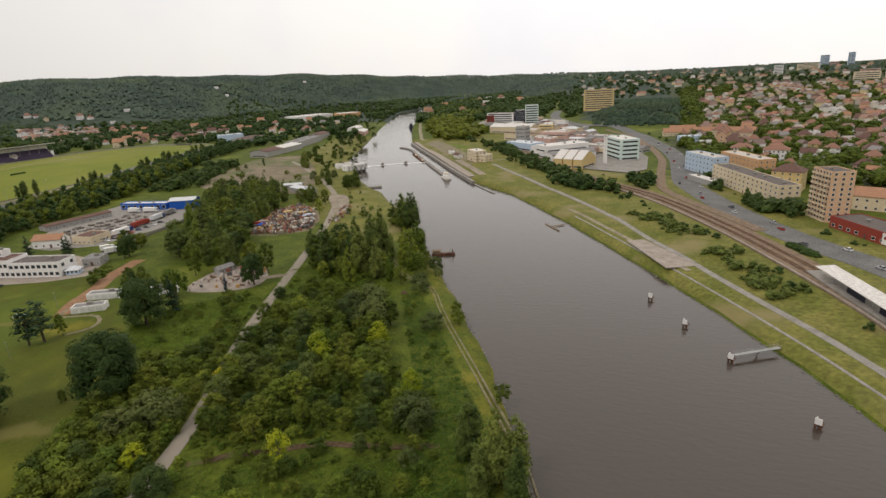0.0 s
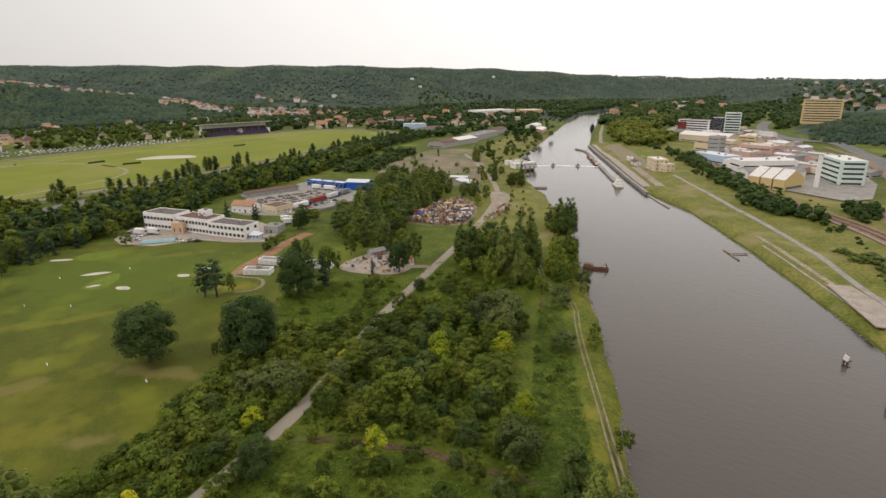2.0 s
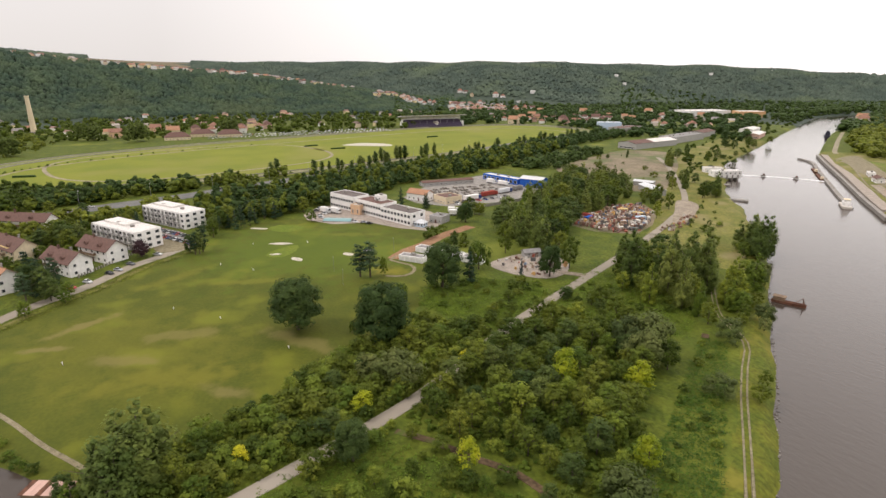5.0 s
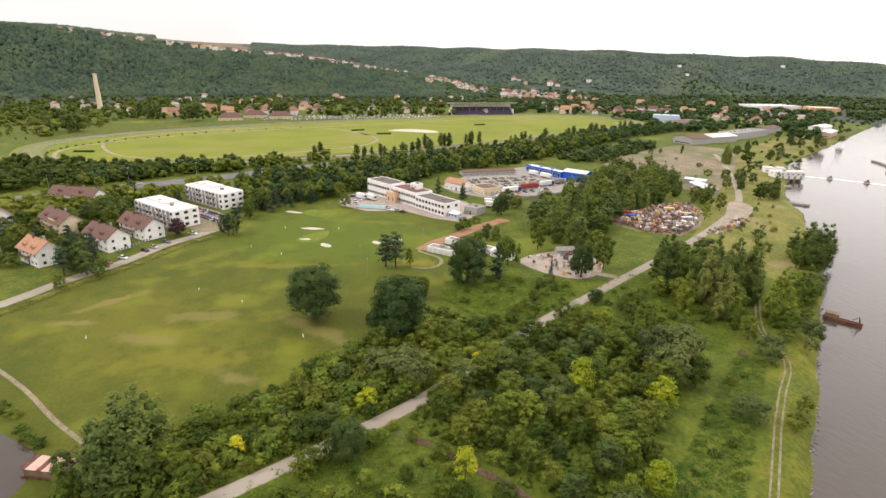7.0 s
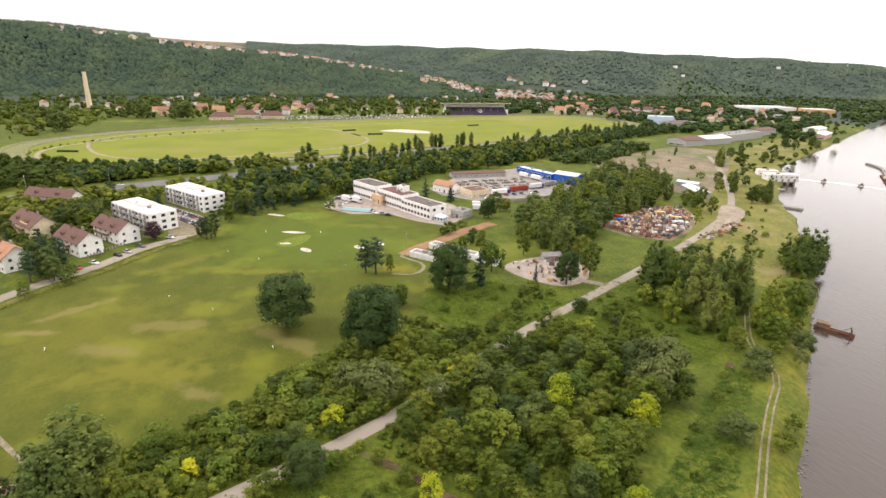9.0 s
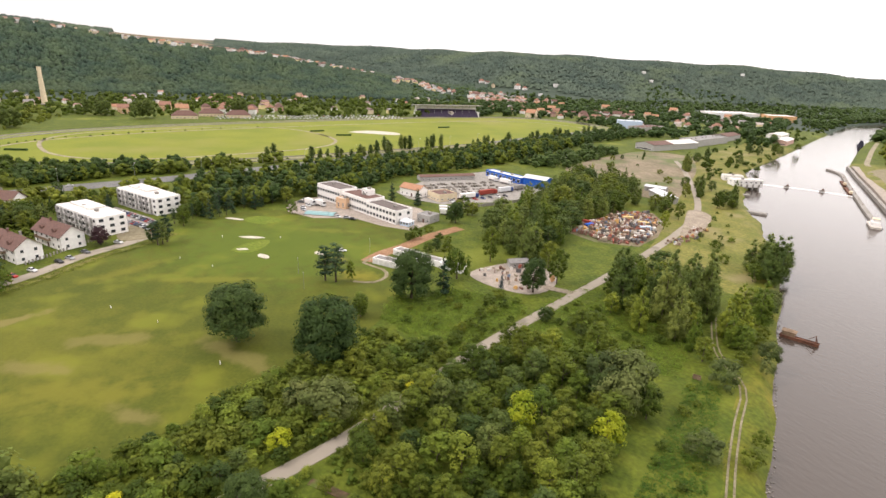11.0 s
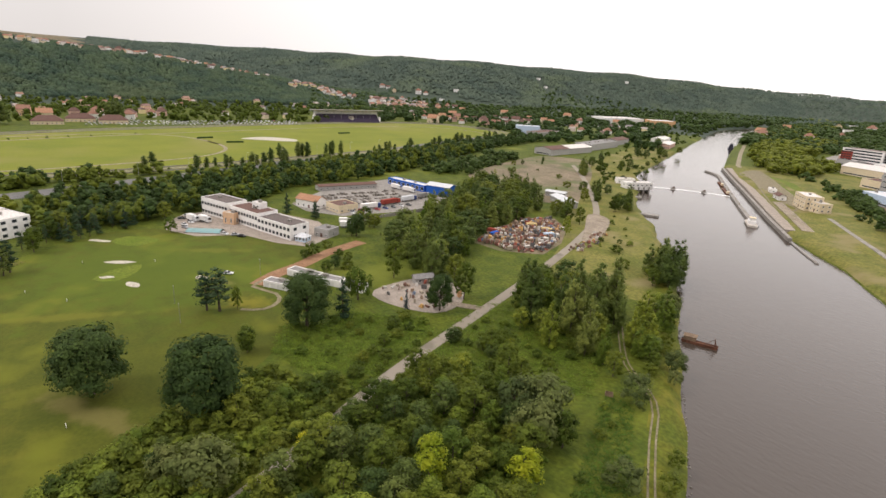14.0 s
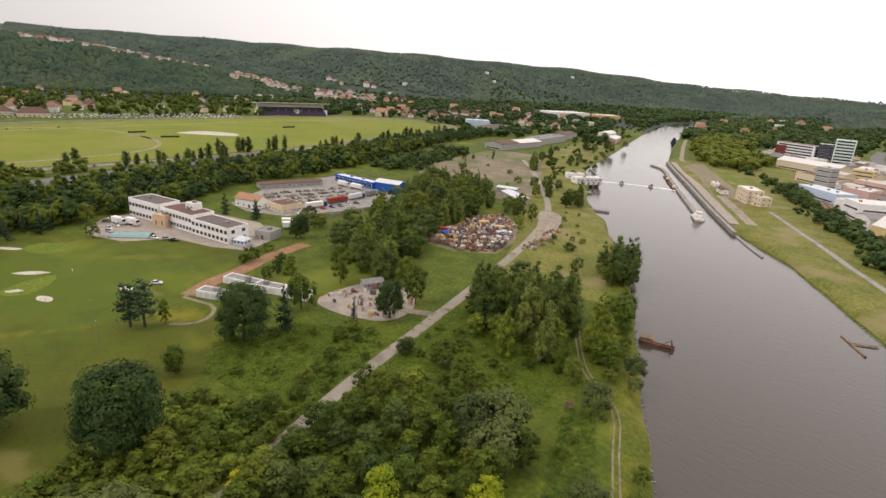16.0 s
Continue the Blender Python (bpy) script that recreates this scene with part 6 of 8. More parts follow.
def town_spots(n, a0, a1, r0, r1, gap, seed):
    rng, out, spot = random.Random(seed), [], polar(a0, a1, r0, r1)
    for _ in range(n * 12):
        x, y = spot(rng)
        if len(out) < n and free(x, y, 1) and not any((x - a) ** 2 + (y - b) ** 2 < gap * gap for a, b in out):
            out.append((x, y))
    BLOCKS.extend((x, y, 6) for x, y in out)
    return out


far_houses("hillside_houses", town_spots(230, 4, 23, 560, 1500, 15, 81), "many small houses on the town's hillside", 81)
far_houses("plateau_houses", town_spots(170, -7, 23, 1450, 2700, 22, 82), "distant houses along the plateau", 82, 10, 22)
far_houses("valley_houses", town_spots(70, -100, -30, 1000, 1400, 20, 83), "scattered houses below the wooded hills", 83, 8, 15)

far_houses("crest_houses", town_spots(110, -98, -68, 1745, 1870, 13, 84), "houses strung along the wooded hill's crest", 84, 8, 14)
far_houses("village_houses", town_spots(90, -58.6, -53, 1480, 1760, 12, 85), "village houses crowded at the foot of the ridge", 85, 8, 15)
far_houses("side_valley_houses", town_spots(26, -66, -62, 1620, 1800, 14, 86), "pale houses in a side valley", 86, 8, 14)

# ---- car park below the hill ----
M["car_paint"] = mat("car_paint", (0.30, 0.30, 0.31), (0.45, 0.45, 0.46), 0.02, rough=0.35, island=0.75)
lot_rng = random.Random(61)
lot = []
for r in range(5):
    for k in range(52):
        if lot_rng.random() < 0.8:
            x, y = -920 + r * 13 + k * 0.4, 130 + k * 5.6 + lot_rng.uniform(-0.4, 0.4)
            m = pose(x, y, hz(x, y), 0, 0, lot_rng.uniform(-6, 6))
            for v, f, s in (box(-2.2, -0.9, 0.25, 2.2, 0.9, 0.85, 0, 0.1), box(-1.2, -0.75, 0.85, 1.1, 0.75, 1.45, 0, 0.2)):
                lot.append(([tuple(m @ Vector(p)) for p in v], f, s))
tagged(new("parked_cars", joined("parked_cars", lot, M["car_paint"])), "rows of parked cars below the wooded hill", "cars", kind="stuff")
crate = tagged(new("wooden_crate", joined("wooden_crate", [box(-1.1, -0.7, 0, 1.1, 0.7, 0.12), box(-1.1, -0.7, 0.12, -0.98, 0.7, 0.9), box(0.98, -0.7, 0.12, 1.1, 0.7, 0.9), box(-0.98, -0.7, 0.12, 0.98, -0.6, 0.9), box(-0.98, 0.6, 0.12, 0.98, 0.7, 0.9)], M["timber"])), "weathered open wooden crate in the grass", "crate")
crate.matrix_basis = pose(-98, 177, hz(-98, 177), 0, 0, 35)

# ---- trees and shrubs ----
def leaf_mat(name, low, high, each=0.36):
    m = mat(name, low, high, 0.35, rough=0.7, island=0.26, each=each, spec=0.12)
    n, l = m.node_tree.nodes, m.node_tree.links
    b = n["Principled BSDF"]
    thin, both = n.new("ShaderNodeBsdfTranslucent"), n.new("ShaderNodeMixShader")
    glow = n.new("ShaderNodeHueSaturation")
    glow.inputs["Hue"].default_value, glow.inputs["Saturation"].default_value, glow.inputs["Value"].default_value = 0.49, 1.05, 1.5
    l.new(b.inputs["Base Color"].links[0].from_socket, glow.inputs["Color"])
    l.new(glow.outputs[0], thin.inputs["Color"])
    both.inputs[0].default_value = 0.12
    l.new(b.outputs[0], both.inputs[1])
    l.new(thin.outputs[0], both.inputs[2])
    l.new(both.outputs[0], n["Material Output"].inputs["Surface"])
    return m


M["leaf"] = leaf_mat("leaf", (0.0477, 0.0695, 0.0076), (0.1043, 0.1321, 0.0135))
M["leaf_dark"] = leaf_mat("leaf_dark", (0.0412, 0.0667, 0.0143), (0.0824, 0.1118, 0.0237))
M["leaf_oak"] = leaf_mat("leaf_oak", (0.0294, 0.0536, 0.0131), (0.0545, 0.0858, 0.0190), 0.14)
M["leaf_poplar"] = leaf_mat("leaf_poplar", (0.0611, 0.0883, 0.0181), (0.1175, 0.1492, 0.0291))
M["leaf_fresh"] = leaf_mat("leaf_fresh", (0.0707, 0.1064, 0.0117), (0.1358, 0.1729, 0.0176))
M["leaf_yellow"] = leaf_mat("leaf_yellow", (0.2205, 0.2625, 0.0084), (0.3465, 0.3465, 0.0126))
M["leaf_grey"] = leaf_mat("leaf_grey", (0.0577, 0.0787, 0.0197), (0.1070, 0.1275, 0.0364))
M["leaf_pine"] = leaf_mat("leaf_pine", (0.0208, 0.0448, 0.0192), (0.0448, 0.0736, 0.0320))
M["leaf_blue"] = leaf_mat("leaf_blue", (0.045, 0.06, 0.06), (0.075, 0.09, 0.09))
M["leaf_maroon"] = leaf_mat("leaf_maroon", (0.0330, 0.0180, 0.0210), (0.0675, 0.0330, 0.0360))
# haze is put into this leaf colour: lighter and bluer than nearer woods
M["ridge_leaf_hazed"] = mat("ridge_leaf_hazed", (0.044, 0.064, 0.050), (0.072, 0.096, 0.068), 0.012, rough=0.9, island=0.16, patch=(0.080, 0.106, 0.062), patch_scale=0.004)
M["herb"] = leaf_mat("herb", (0.0586, 0.1021, 0.0092), (0.0992, 0.1519, 0.0145))
M["bark"] = mat("bark", (0.07, 0.055, 0.04), (0.15, 0.12, 0.09), 1.5, fine=5, bump=0.03)
# hill leaf colour with its blue raised a little to stand for haze
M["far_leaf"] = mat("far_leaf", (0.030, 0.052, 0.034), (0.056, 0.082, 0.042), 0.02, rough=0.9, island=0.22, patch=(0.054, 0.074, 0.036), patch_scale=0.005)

def foliage(name, lobes, per, leaf, m, rng, core=0.6, flat=0.2, droop=0.0, least=8):
    """Leaf clumps set over the skins of several lobes, with a leafy core inside each lobe."""
    vs, fs = [], []
    count = 0
    at = np.array(lobes)
    heart = np.array((at[:, 0].mean(), at[:, 1].mean(), np.percentile(at[:, 2], 30)))
    reach = np.maximum(np.abs(at[:, :3] - heart).max(0) + at[:, 3:].mean(0), 0.5)
    for cx, cy, cz, rx, ry, rz in lobes:
        k = int(per * 1.6 * (rx * ry * rz) ** (2 / 3))
        k = max(k, least)
        d = rng.normal(size=(k, 3))
        d /= np.linalg.norm(d, axis=1)[:, None]
        d[:, 2] = np.where(d[:, 2] < -0.55, -d[:, 2], d[:, 2])
        p = np.array((cx, cy, cz)) + d * (rx, ry, rz) * (0.84 + 0.28 * rng.random((k, 1)))
        n = 0.7 * d + 0.85 * (p - heart) / reach + rng.normal(size=(k, 3)) * 0.22 + (0, 0, flat)
        n /= np.linalg.norm(n, axis=1)[:, None]
        t = np.cross(n, rng.normal(size=(k, 3)))
        t /= np.linalg.norm(t, axis=1)[:, None]
        b = np.cross(n, t)
        w = leaf * (0.55 + 0.8 * rng.random((k, 1)))
        h = w * (0.7 + 0.6 * rng.random((k, 1)))
        t[:, 2] -= droop
        vs.append(np.stack([p - t * w * 0.5 - b * h * 0.3, p + t * w * 0.5 - b * h * 0.3, p + b * h * 0.65 + n * w * 0.1], 1).reshape(-1, 3))
        fs += [(count + 3 * i, count + 3 * i + 1, count + 3 * i + 2) for i in range(k)]
        count += 3 * k
        if core:
            q = np.array((cx, cy, cz)) + BALL_V * (rx, ry, rz) * core * (0.85 + 0.25 * rng.random((len(BALL_V), 1)))
            vs.append(q)
            fs += [tuple(i + count for i in t3) for t3 in BALL_F]
            count += len(q)
    return mesh(name, np.concatenate(vs), fs, m)


def round_lobes(rng, n, w, h, base, size, top=1.0):
    """Lobes spread over a crown of width w, from height base to h."""
    out = []
    for i in range(n):
        a, u = i * 2.4 + rng.random() * 0.8, (i + 0.5) / n
        z = base + (h - base) * (0.12 + 0.74 * u)
        reach = w / 2 * math.sqrt(max(0.05, 1 - ((z - base) / (h - base) * 1.75 - 0.72) ** 2)) * 0.72 * top
        rr = reach * (0.62 + 0.42 * rng.random()) if i < n - 2 else reach * 0.25
        s = size * (0.65 + 0.6 * rng.random())
        out.append((rr * math.cos(a), rr * math.sin(a), z, s, s, s * 0.82))
    return out


def limbs(name, rng, h, r, lean=0.25, n=4, fork=0.35):
    top = (rng.normal() * 0.2, rng.normal() * 0.2, h)
    pieces = [tube((0, 0, -0.4), (top[0] * 0.4, top[1] * 0.4, h * fork), r * 1.25, r * 0.8, 8), tube((top[0] * 0.4, top[1] * 0.4, h * fork - 0.1), top, r * 0.8, r * 0.2, 7)]
    for i in range(n):
        a, z0 = i * 6.28 / n + rng.random(), h * (fork * 0.85 + 0.35 * rng.random())
        e = h * (0.22 + lean * rng.random())
        pieces.append(tube((0, 0, z0), (e * math.cos(a), e * math.sin(a), z0 + e * 1.0), r * 0.45, r * 0.12, 5))
    return joined(name, pieces, M["bark"])


def tree_kind(name, label, category, crown, trunk, group=""):
    if trunk is None or name == "shrub":
        return tagged(new(name, crown), label, category, group)
    root = tagged(new(name), label, category, group)
    part("trunk", trunk, root)
    part("crown", crown, root)
    return root


KINDS = {}
def make_kind(key, name, label, variants, build):
    KINDS[key] = []
    for i in range(variants):
        rng = np.random.default_rng(sum(ord(c) for c in key) * 7 + i)
        KINDS[key].append(build(rng))
    KINDS[key] = [(name, label, c, t) for c, t in KINDS[key]]


make_kind("oak", "oak_tree", "large dark green oak with a broad round crown", 3, lambda g: (foliage("oak_crown", round_lobes(g, 60, 18, 19, 2.0, 2.2), 26, 0.5, M["leaf_oak"], g), limbs("oak_trunk", g, 13, 0.5)))
make_kind("tree", "tree", "leafy green deciduous tree with an uneven crown", 5, lambda g: (foliage("tree_crown", round_lobes(g, 28, 8, 10, 0.8, 1.2), 24, 0.37, M["leaf"], g), limbs("tree_trunk", g, 7, 0.17)))
make_kind("dark", "tree", "dark green deciduous tree with a dense crown", 3, lambda g: (foliage("dark_crown", round_lobes(g, 28, 8, 10, 0.6, 1.2), 25, 0.38, M["leaf_dark"], g), limbs("dark_trunk", g, 7, 0.18)))
make_kind("fresh", "young_tree", "light green young deciduous tree", 3, lambda g: (foliage("fresh_crown", round_lobes(g, 22, 7, 9, 0.6, 1.1), 28, 0.36, M["leaf_fresh"], g), limbs("fresh_trunk", g, 6, 0.14)))
make_kind("yellow", "young_tree", "yellow-green young tree standing out of the scrub", 3, lambda g: (foliage("yellow_crown", round_lobes(g, 18, 6.5, 9, 0.5, 1.1), 34, 0.36, M["leaf_yellow"], g, flat=0.6), limbs("yellow_trunk", g, 6, 0.14)))
make_kind("grey", "willow", "grey-green bushy willow with silvery leaves", 3, lambda g: (foliage("grey_crown", round_lobes(g, 24, 10, 7, 0.5, 1.4), 32, 0.36, M["leaf_grey"], g), limbs("grey_trunk", g, 4.5, 0.2)))
make_kind("weeping", "weeping_willow", "light green weeping willow with hanging branches", 1, lambda g: (foliage("weeping_crown", [(x, y, z - 1.2, r * 0.8, r * 0.8, s * 1.9) for x, y, z, r, _, s in round_lobes(g, 20, 11, 13, 3, 1.6)], 18, 0.5, M["leaf_fresh"], g, flat=0.0, droop=0.9), limbs("weeping_trunk", g, 9, 0.3)))
def spire(g, h, w, n):
    """Upright lobes up a narrow, uneven poplar crown, with side leaders of their own."""
    out = []
    leaders = [(0, 0, 1.0)] + [(g.normal() * w * 0.13, g.normal() * w * 0.13, g.uniform(0.66, 0.9)) for _ in range(3)]
    for i in range(n):
        lx, ly, top = leaders[i % 4]
        u = (i // 4 + g.random()) / (n / 4)
        spread = w * 0.30 * math.sin(math.pi * min(1, 0.22 + 0.8 * u)) ** 0.7
        a = g.random() * 6.28
        r = (0.55 + 0.68 * (1 - u)) * 1.5 * (0.75 + 0.5 * g.random())
        out.append((lx * u + spread * math.cos(a), ly * u + spread * math.sin(a), 0.8 + (h * top - 1.2) * u, r * 1.0, r * 1.0, r * (1.05 + 0.4 * u)))
    return out


make_kind("poplar", "poplar", "tall grey-green poplar with a narrow crown", 4, lambda g: (foliage("poplar_crown", spire(g, 18.6, 7.0, 48), 13, 0.46, M["leaf_poplar"], g), limbs("poplar_trunk", g, 15, 0.24, 0.08)))
make_kind("light", "poplar", "light green poplar by the water", 2, lambda g: (foliage("light_crown", spire(g, 18.6, 7.6, 46), 13, 0.46, M["leaf_fresh"], g), limbs("light_trunk", g, 15, 0.22, 0.08)))
make_kind("dome", "shrub", "round grey-green shrub beside the dirt track", 2, lambda g: (foliage("dome_crown", round_lobes(g, 15, 8, 5.6, 0.0, 1.25), 34, 0.3, M["leaf_grey"], g), None))
make_kind("slim", "poplar", "slim columnar poplar in a row", 2, lambda g: (foliage("slim_crown", [(g.normal() * 0.4, g.normal() * 0.4, 1.6 + i * 1.35, 1.5 * math.sin(0.5 + i * 0.22) + 0.45, 1.5 * math.sin(0.5 + i * 0.22) + 0.45, 1.6) for i in range(11)], 15, 0.7, M["leaf_dark"], g), limbs("slim_trunk", g, 13, 0.2, 0.02)))
make_kind("shrub", "shrub", "dense green shrub in the riverside scrub", 5, lambda g: (foliage("shrub_crown", round_lobes(g, 14, 5.5, 4.2, 0.0, 0.95), 24, 0.36, M["leaf"], g), limbs("shrub_stems", g, 2.6, 0.07, 0.4, 5, 0.1)))
make_kind("brush", "shrub", "pale green low shrub in rough grass", 3, lambda g: (foliage("brush_crown", round_lobes(g, 9, 4.5, 3.2, 0.0, 0.95), 34, 0.31, M["leaf_fresh"], g), limbs("brush_stems", g, 2.0, 0.06, 0.4, 5, 0.1)))
make_kind("pine", "pine_tree", "dark pine with a ragged flat crown", 2, lambda g: (foliage("pine_crown", [(1.7 * math.cos(i * 2.3) * (1 - i / 22), 1.7 * math.sin(i * 2.3) * (1 - i / 22), 4.2 + i * 0.78, 1.7 - 0.05 * i, 1.7 - 0.05 * i, 0.95) for i in range(14)], 20, 0.5, M["leaf_pine"], g), limbs("pine_trunk", g, 13.5, 0.24, 0.05)))
make_kind("spruce", "spruce_tree", "dark narrow conical spruce", 2, lambda g: (foliage("spruce_crown", [(0.5 * math.cos(i * 2.1) * (2.6 - i * 0.18), 0.5 * math.sin(i * 2.1) * (2.6 - i * 0.18), 0.9 + i * 0.8, 2.3 - i * 0.165, 2.3 - i * 0.165, 0.75) for i in range(13)], 20, 0.42, M["leaf_pine"], g), limbs("spruce_trunk", g, 11, 0.2, 0.02)))
make_kind("blue", "spruce_tree", "blue-grey narrow spruce beside the yard", 1, lambda g: (foliage("blue_crown", [(0.3 * math.cos(i * 2.1), 0.3 * math.sin(i * 2.1), 0.9 + i * 0.8, 1.9 - i * 0.135, 1.9 - i * 0.135, 0.75) for i in range(13)], 20, 0.42, M["leaf_blue"], g), limbs("blue_trunk", g, 11, 0.2, 0.02)))
make_kind("maroon", "garden_tree", "dark maroon-leaved round garden tree", 1, lambda g: (foliage("maroon_crown", round_lobes(g, 17, 8, 8.5, 0.6, 1.6), 28, 0.38, M["leaf_maroon"], g), limbs("maroon_trunk", g, 6, 0.16)))
BASE_H = dict(dark=10, oak=19, tree=10, fresh=9, yellow=9, grey=7, weeping=13, poplar=19, light=19, dome=5.6, slim=16, shrub=4.2, brush=3.2, pine=15.5, spruce=11.3, blue=11.3, maroon=8.5)

ROOTS, STANDS = {}, []
tree_rng = random.Random(5)
GROUPS = dict(dark="trees of the valley", shrub="shrubs of the scrub", brush="shrubs of the scrub", tree="trees of the valley", fresh="trees of the valley", poplar="poplars by the river", light="poplars by the river", slim="poplars in rows", yellow="yellow-green young trees", oak="oaks on the golf lawn")


def plant(key, x, y, h, widen=1.0, z=None, label=""):
    i = tree_rng.randrange(len(KINDS[key]))
    k = h / BASE_H[key]
    m = pose(x, y, (hz(x, y) if z is None else z), 0, 0, tree_rng.uniform(0, 360)) @ Matrix.Diagonal((k * widen, k * widen * tree_rng.uniform(0.9, 1.1), k, 1))
    if (key, i) not in ROOTS:
        name, text, c, t = KINDS[key][i]
        ROOTS[key, i] = tree_kind(name, text, "shrub" if name == "shrub" else "tree", c, t, GROUPS.get(key, ""))
        ROOTS[key, i].matrix_basis = m
        ob = ROOTS[key, i]
    else:
        root = ROOTS[key, i]
        keep = root.scale.copy()
        root.scale = (1, 1, 1)
        ob = copy_thing(root, m)
        root.scale = keep
    STANDS.append((x, y, 0.3 * h * widen))
    if label:
        ob["label"] = label
    return ob


LIGHT = {}
def light_tree(key):
    """A lighter leafy tree for groves that are too many to count: (verts, faces)."""
    if key not in LIGHT:
        g = np.random.default_rng(len(LIGHT) + 40)
        shape = dict(round=lambda: round_lobes(g, 9, 8, 10, 0.8, 2.1), tall=lambda: round_lobes(g, 9, 5.5, 14, 0.8, 1.9), low=lambda: round_lobes(g, 6, 5.5, 4.2, 0.0, 1.4), clump=lambda: round_lobes(g, 3, 9, 9, 0.0, 3.1))[key[:-1]]()
        me = foliage("light", shape, 3.6 if key[:-1] != "clump" else 1.0, 0.95 if key[:-1] != "clump" else 2.0, M["leaf"], g, 0.9, least=4)
        LIGHT[key] = (np.array([v.co[:] for v in me.vertices]), [tuple(p.vertices) for p in me.polygons])
        bpy.data.meshes.remove(me)
    return LIGHT[key]


def grove(name, spots, shapes, lo, hi, m, label, seed=1, widen=1.0, category="trees"):
    """Many trees at plan spots (x, y), as one object."""
    rng = np.random.default_rng(seed)
    vs, fs, count = [], [], 0
    for x, y in spots:
        key = shapes[rng.integers(len(shapes))] + str(rng.integers(4))
        v, f = light_tree(key)
        h = rng.uniform(lo, hi) / v[:, 2].max()
        a = rng.uniform(0, 6.28)
        ca, sa = math.cos(a), math.sin(a)
        w = h * widen * rng.uniform(0.85, 1.25)
        vs.append(np.stack([(v[:, 0] * ca - v[:, 1] * sa) * w + x, (v[:, 0] * sa + v[:, 1] * ca) * w + y, v[:, 2] * h + hz(x, y) - 0.3], 1))
        fs += [tuple(i + count for i in q) for q in f]
        count += len(v)
    return tagged(new(name, mesh(name, np.concatenate(vs), fs, m)), label, category, kind="stuff")


def spots_in(poly, n, gap, room=0.5, seed=1):
    rng = random.Random(seed)
    xs, ys = [p[0] for p in poly], [p[1] for p in poly]
    done, tries, grid = [], 0, {}
    while len(done) < n and tries < n * 20:
        tries += 1
        x, y = rng.uniform(min(xs), max(xs)), rng.uniform(min(ys), max(ys))
        if not inside(x, y, poly):
            continue
        i, j = int(x // gap), int(y // gap)
        if any((x - a) ** 2 + (y - b) ** 2 < gap * gap for u in (-1, 0, 1) for w in (-1, 0, 1) for a, b in grid.get((i + u, j + w), ())) or not free(x, y, room):
            continue
        grid.setdefault((i, j), []).append((x, y))
        done.append((x, y))
    return done


def scatter(poly, n, gap, kinds, lo, hi, widen=1.0, room=0.5, seed=1):
    """Plants up to n of the given kinds in a patch of the plan, no two nearer than gap."""
    rng = random.Random(seed)
    xs, ys = [p[0] for p in poly], [p[1] for p in poly]
    done, tries = [], 0
    while len(done) < n and tries < n * 25:
        tries += 1
        x, y = rng.uniform(min(xs), max(xs)), rng.uniform(min(ys), max(ys))
        if not inside(x, y, poly) or any((x - a) ** 2 + (y - b) ** 2 < gap * gap for a, b in done) or not free(x, y, room):
            continue
        if any((x - a) ** 2 + (y - b) ** 2 < (r + 0.4) ** 2 for a, b, r in STANDS[-400:]):
            continue
        done.append((x, y))
        h = rng.uniform(lo, hi)
        k = rng.choice(kinds)
        plant(k, x, y, h, widen * rng.uniform(0.85, 1.2))
    return done


for key, x, y, h, wd in (("oak", -172.5, 61.5, 19.5, 1.12), ("oak", -149.5, 83, 21, 1.05), ("oak", -181, 124, 20, 1.0), ("tree", -173.9, 101.6, 9.5, 1.0), ("shrub", -249, 157, 6.5, 1.0), ("shrub", -240, 166, 5, 1.0), ("tree", -231, 166, 6.5, 1.0), ("pine", -211, 100, 15, 1.5), ("pine", -208, 103.5, 16.5, 1.6), ("fresh", -206, 109, 10, 0.6), ("blue", -175, 160, 9, 1.0), ("spruce", -182, 138, 16, 1.0), ("weeping", -193, 150, 14, 1.0), ("grey", -124, 76, 10.5, 1.1), ("grey", -129, 71, 8, 1.0), ("oak", -99, 53, 11, 0.9), ("yellow", -116, 62.5, 6, 1.5), ("brush", -121, 60, 5, 1.3)):
    plant(key, x, y, h, wd)
for key, x, y, h, wd in (("tree", -140, 88, 9, 1.1), ("tree", -136, 96, 8, 1.1), ("shrub", -161, 77, 4.5, 0.5), ("poplar", -113, 13, 22, 1.7), ("poplar", -108, 8, 18, 1.6), ("poplar", -118, 9, 18, 1.5), ("poplar", -112, 5, 16, 1.6), ("tree", -108, 18, 10, 0.9), ("dark", -117, -2, 7, 1.0), ("light", -109, 0, 10, 1.3), ("brush", -134, -12, 2.6, 1.2), ("brush", -139, -14, 2.2, 1.3), ("shrub", -131, -9, 2.4, 1.2), ("brush", -146, -17, 2.4, 1.4), ("shrub", -150, -20, 3, 1.3), ("yellow", -98, 114.5, 13, 1.05), ("yellow", -86, 130.5, 11, 1.05), ("yellow", -111, 31, 4.5, 1.5), ("dome", -74, 149, 7, 1.1), ("shrub", -71, 165, 4.5, 0.9), ("shrub", -67, 156, 5, 0.9), ("dome", -92.6, 181, 8.5, 1.05), ("tree", -104, 187, 9, 1.0), ("tree", -100, 202, 6, 1.0), ("shrub", -98, 197, 4.5, 1.0)):
    plant(key, x, y, h, wd)
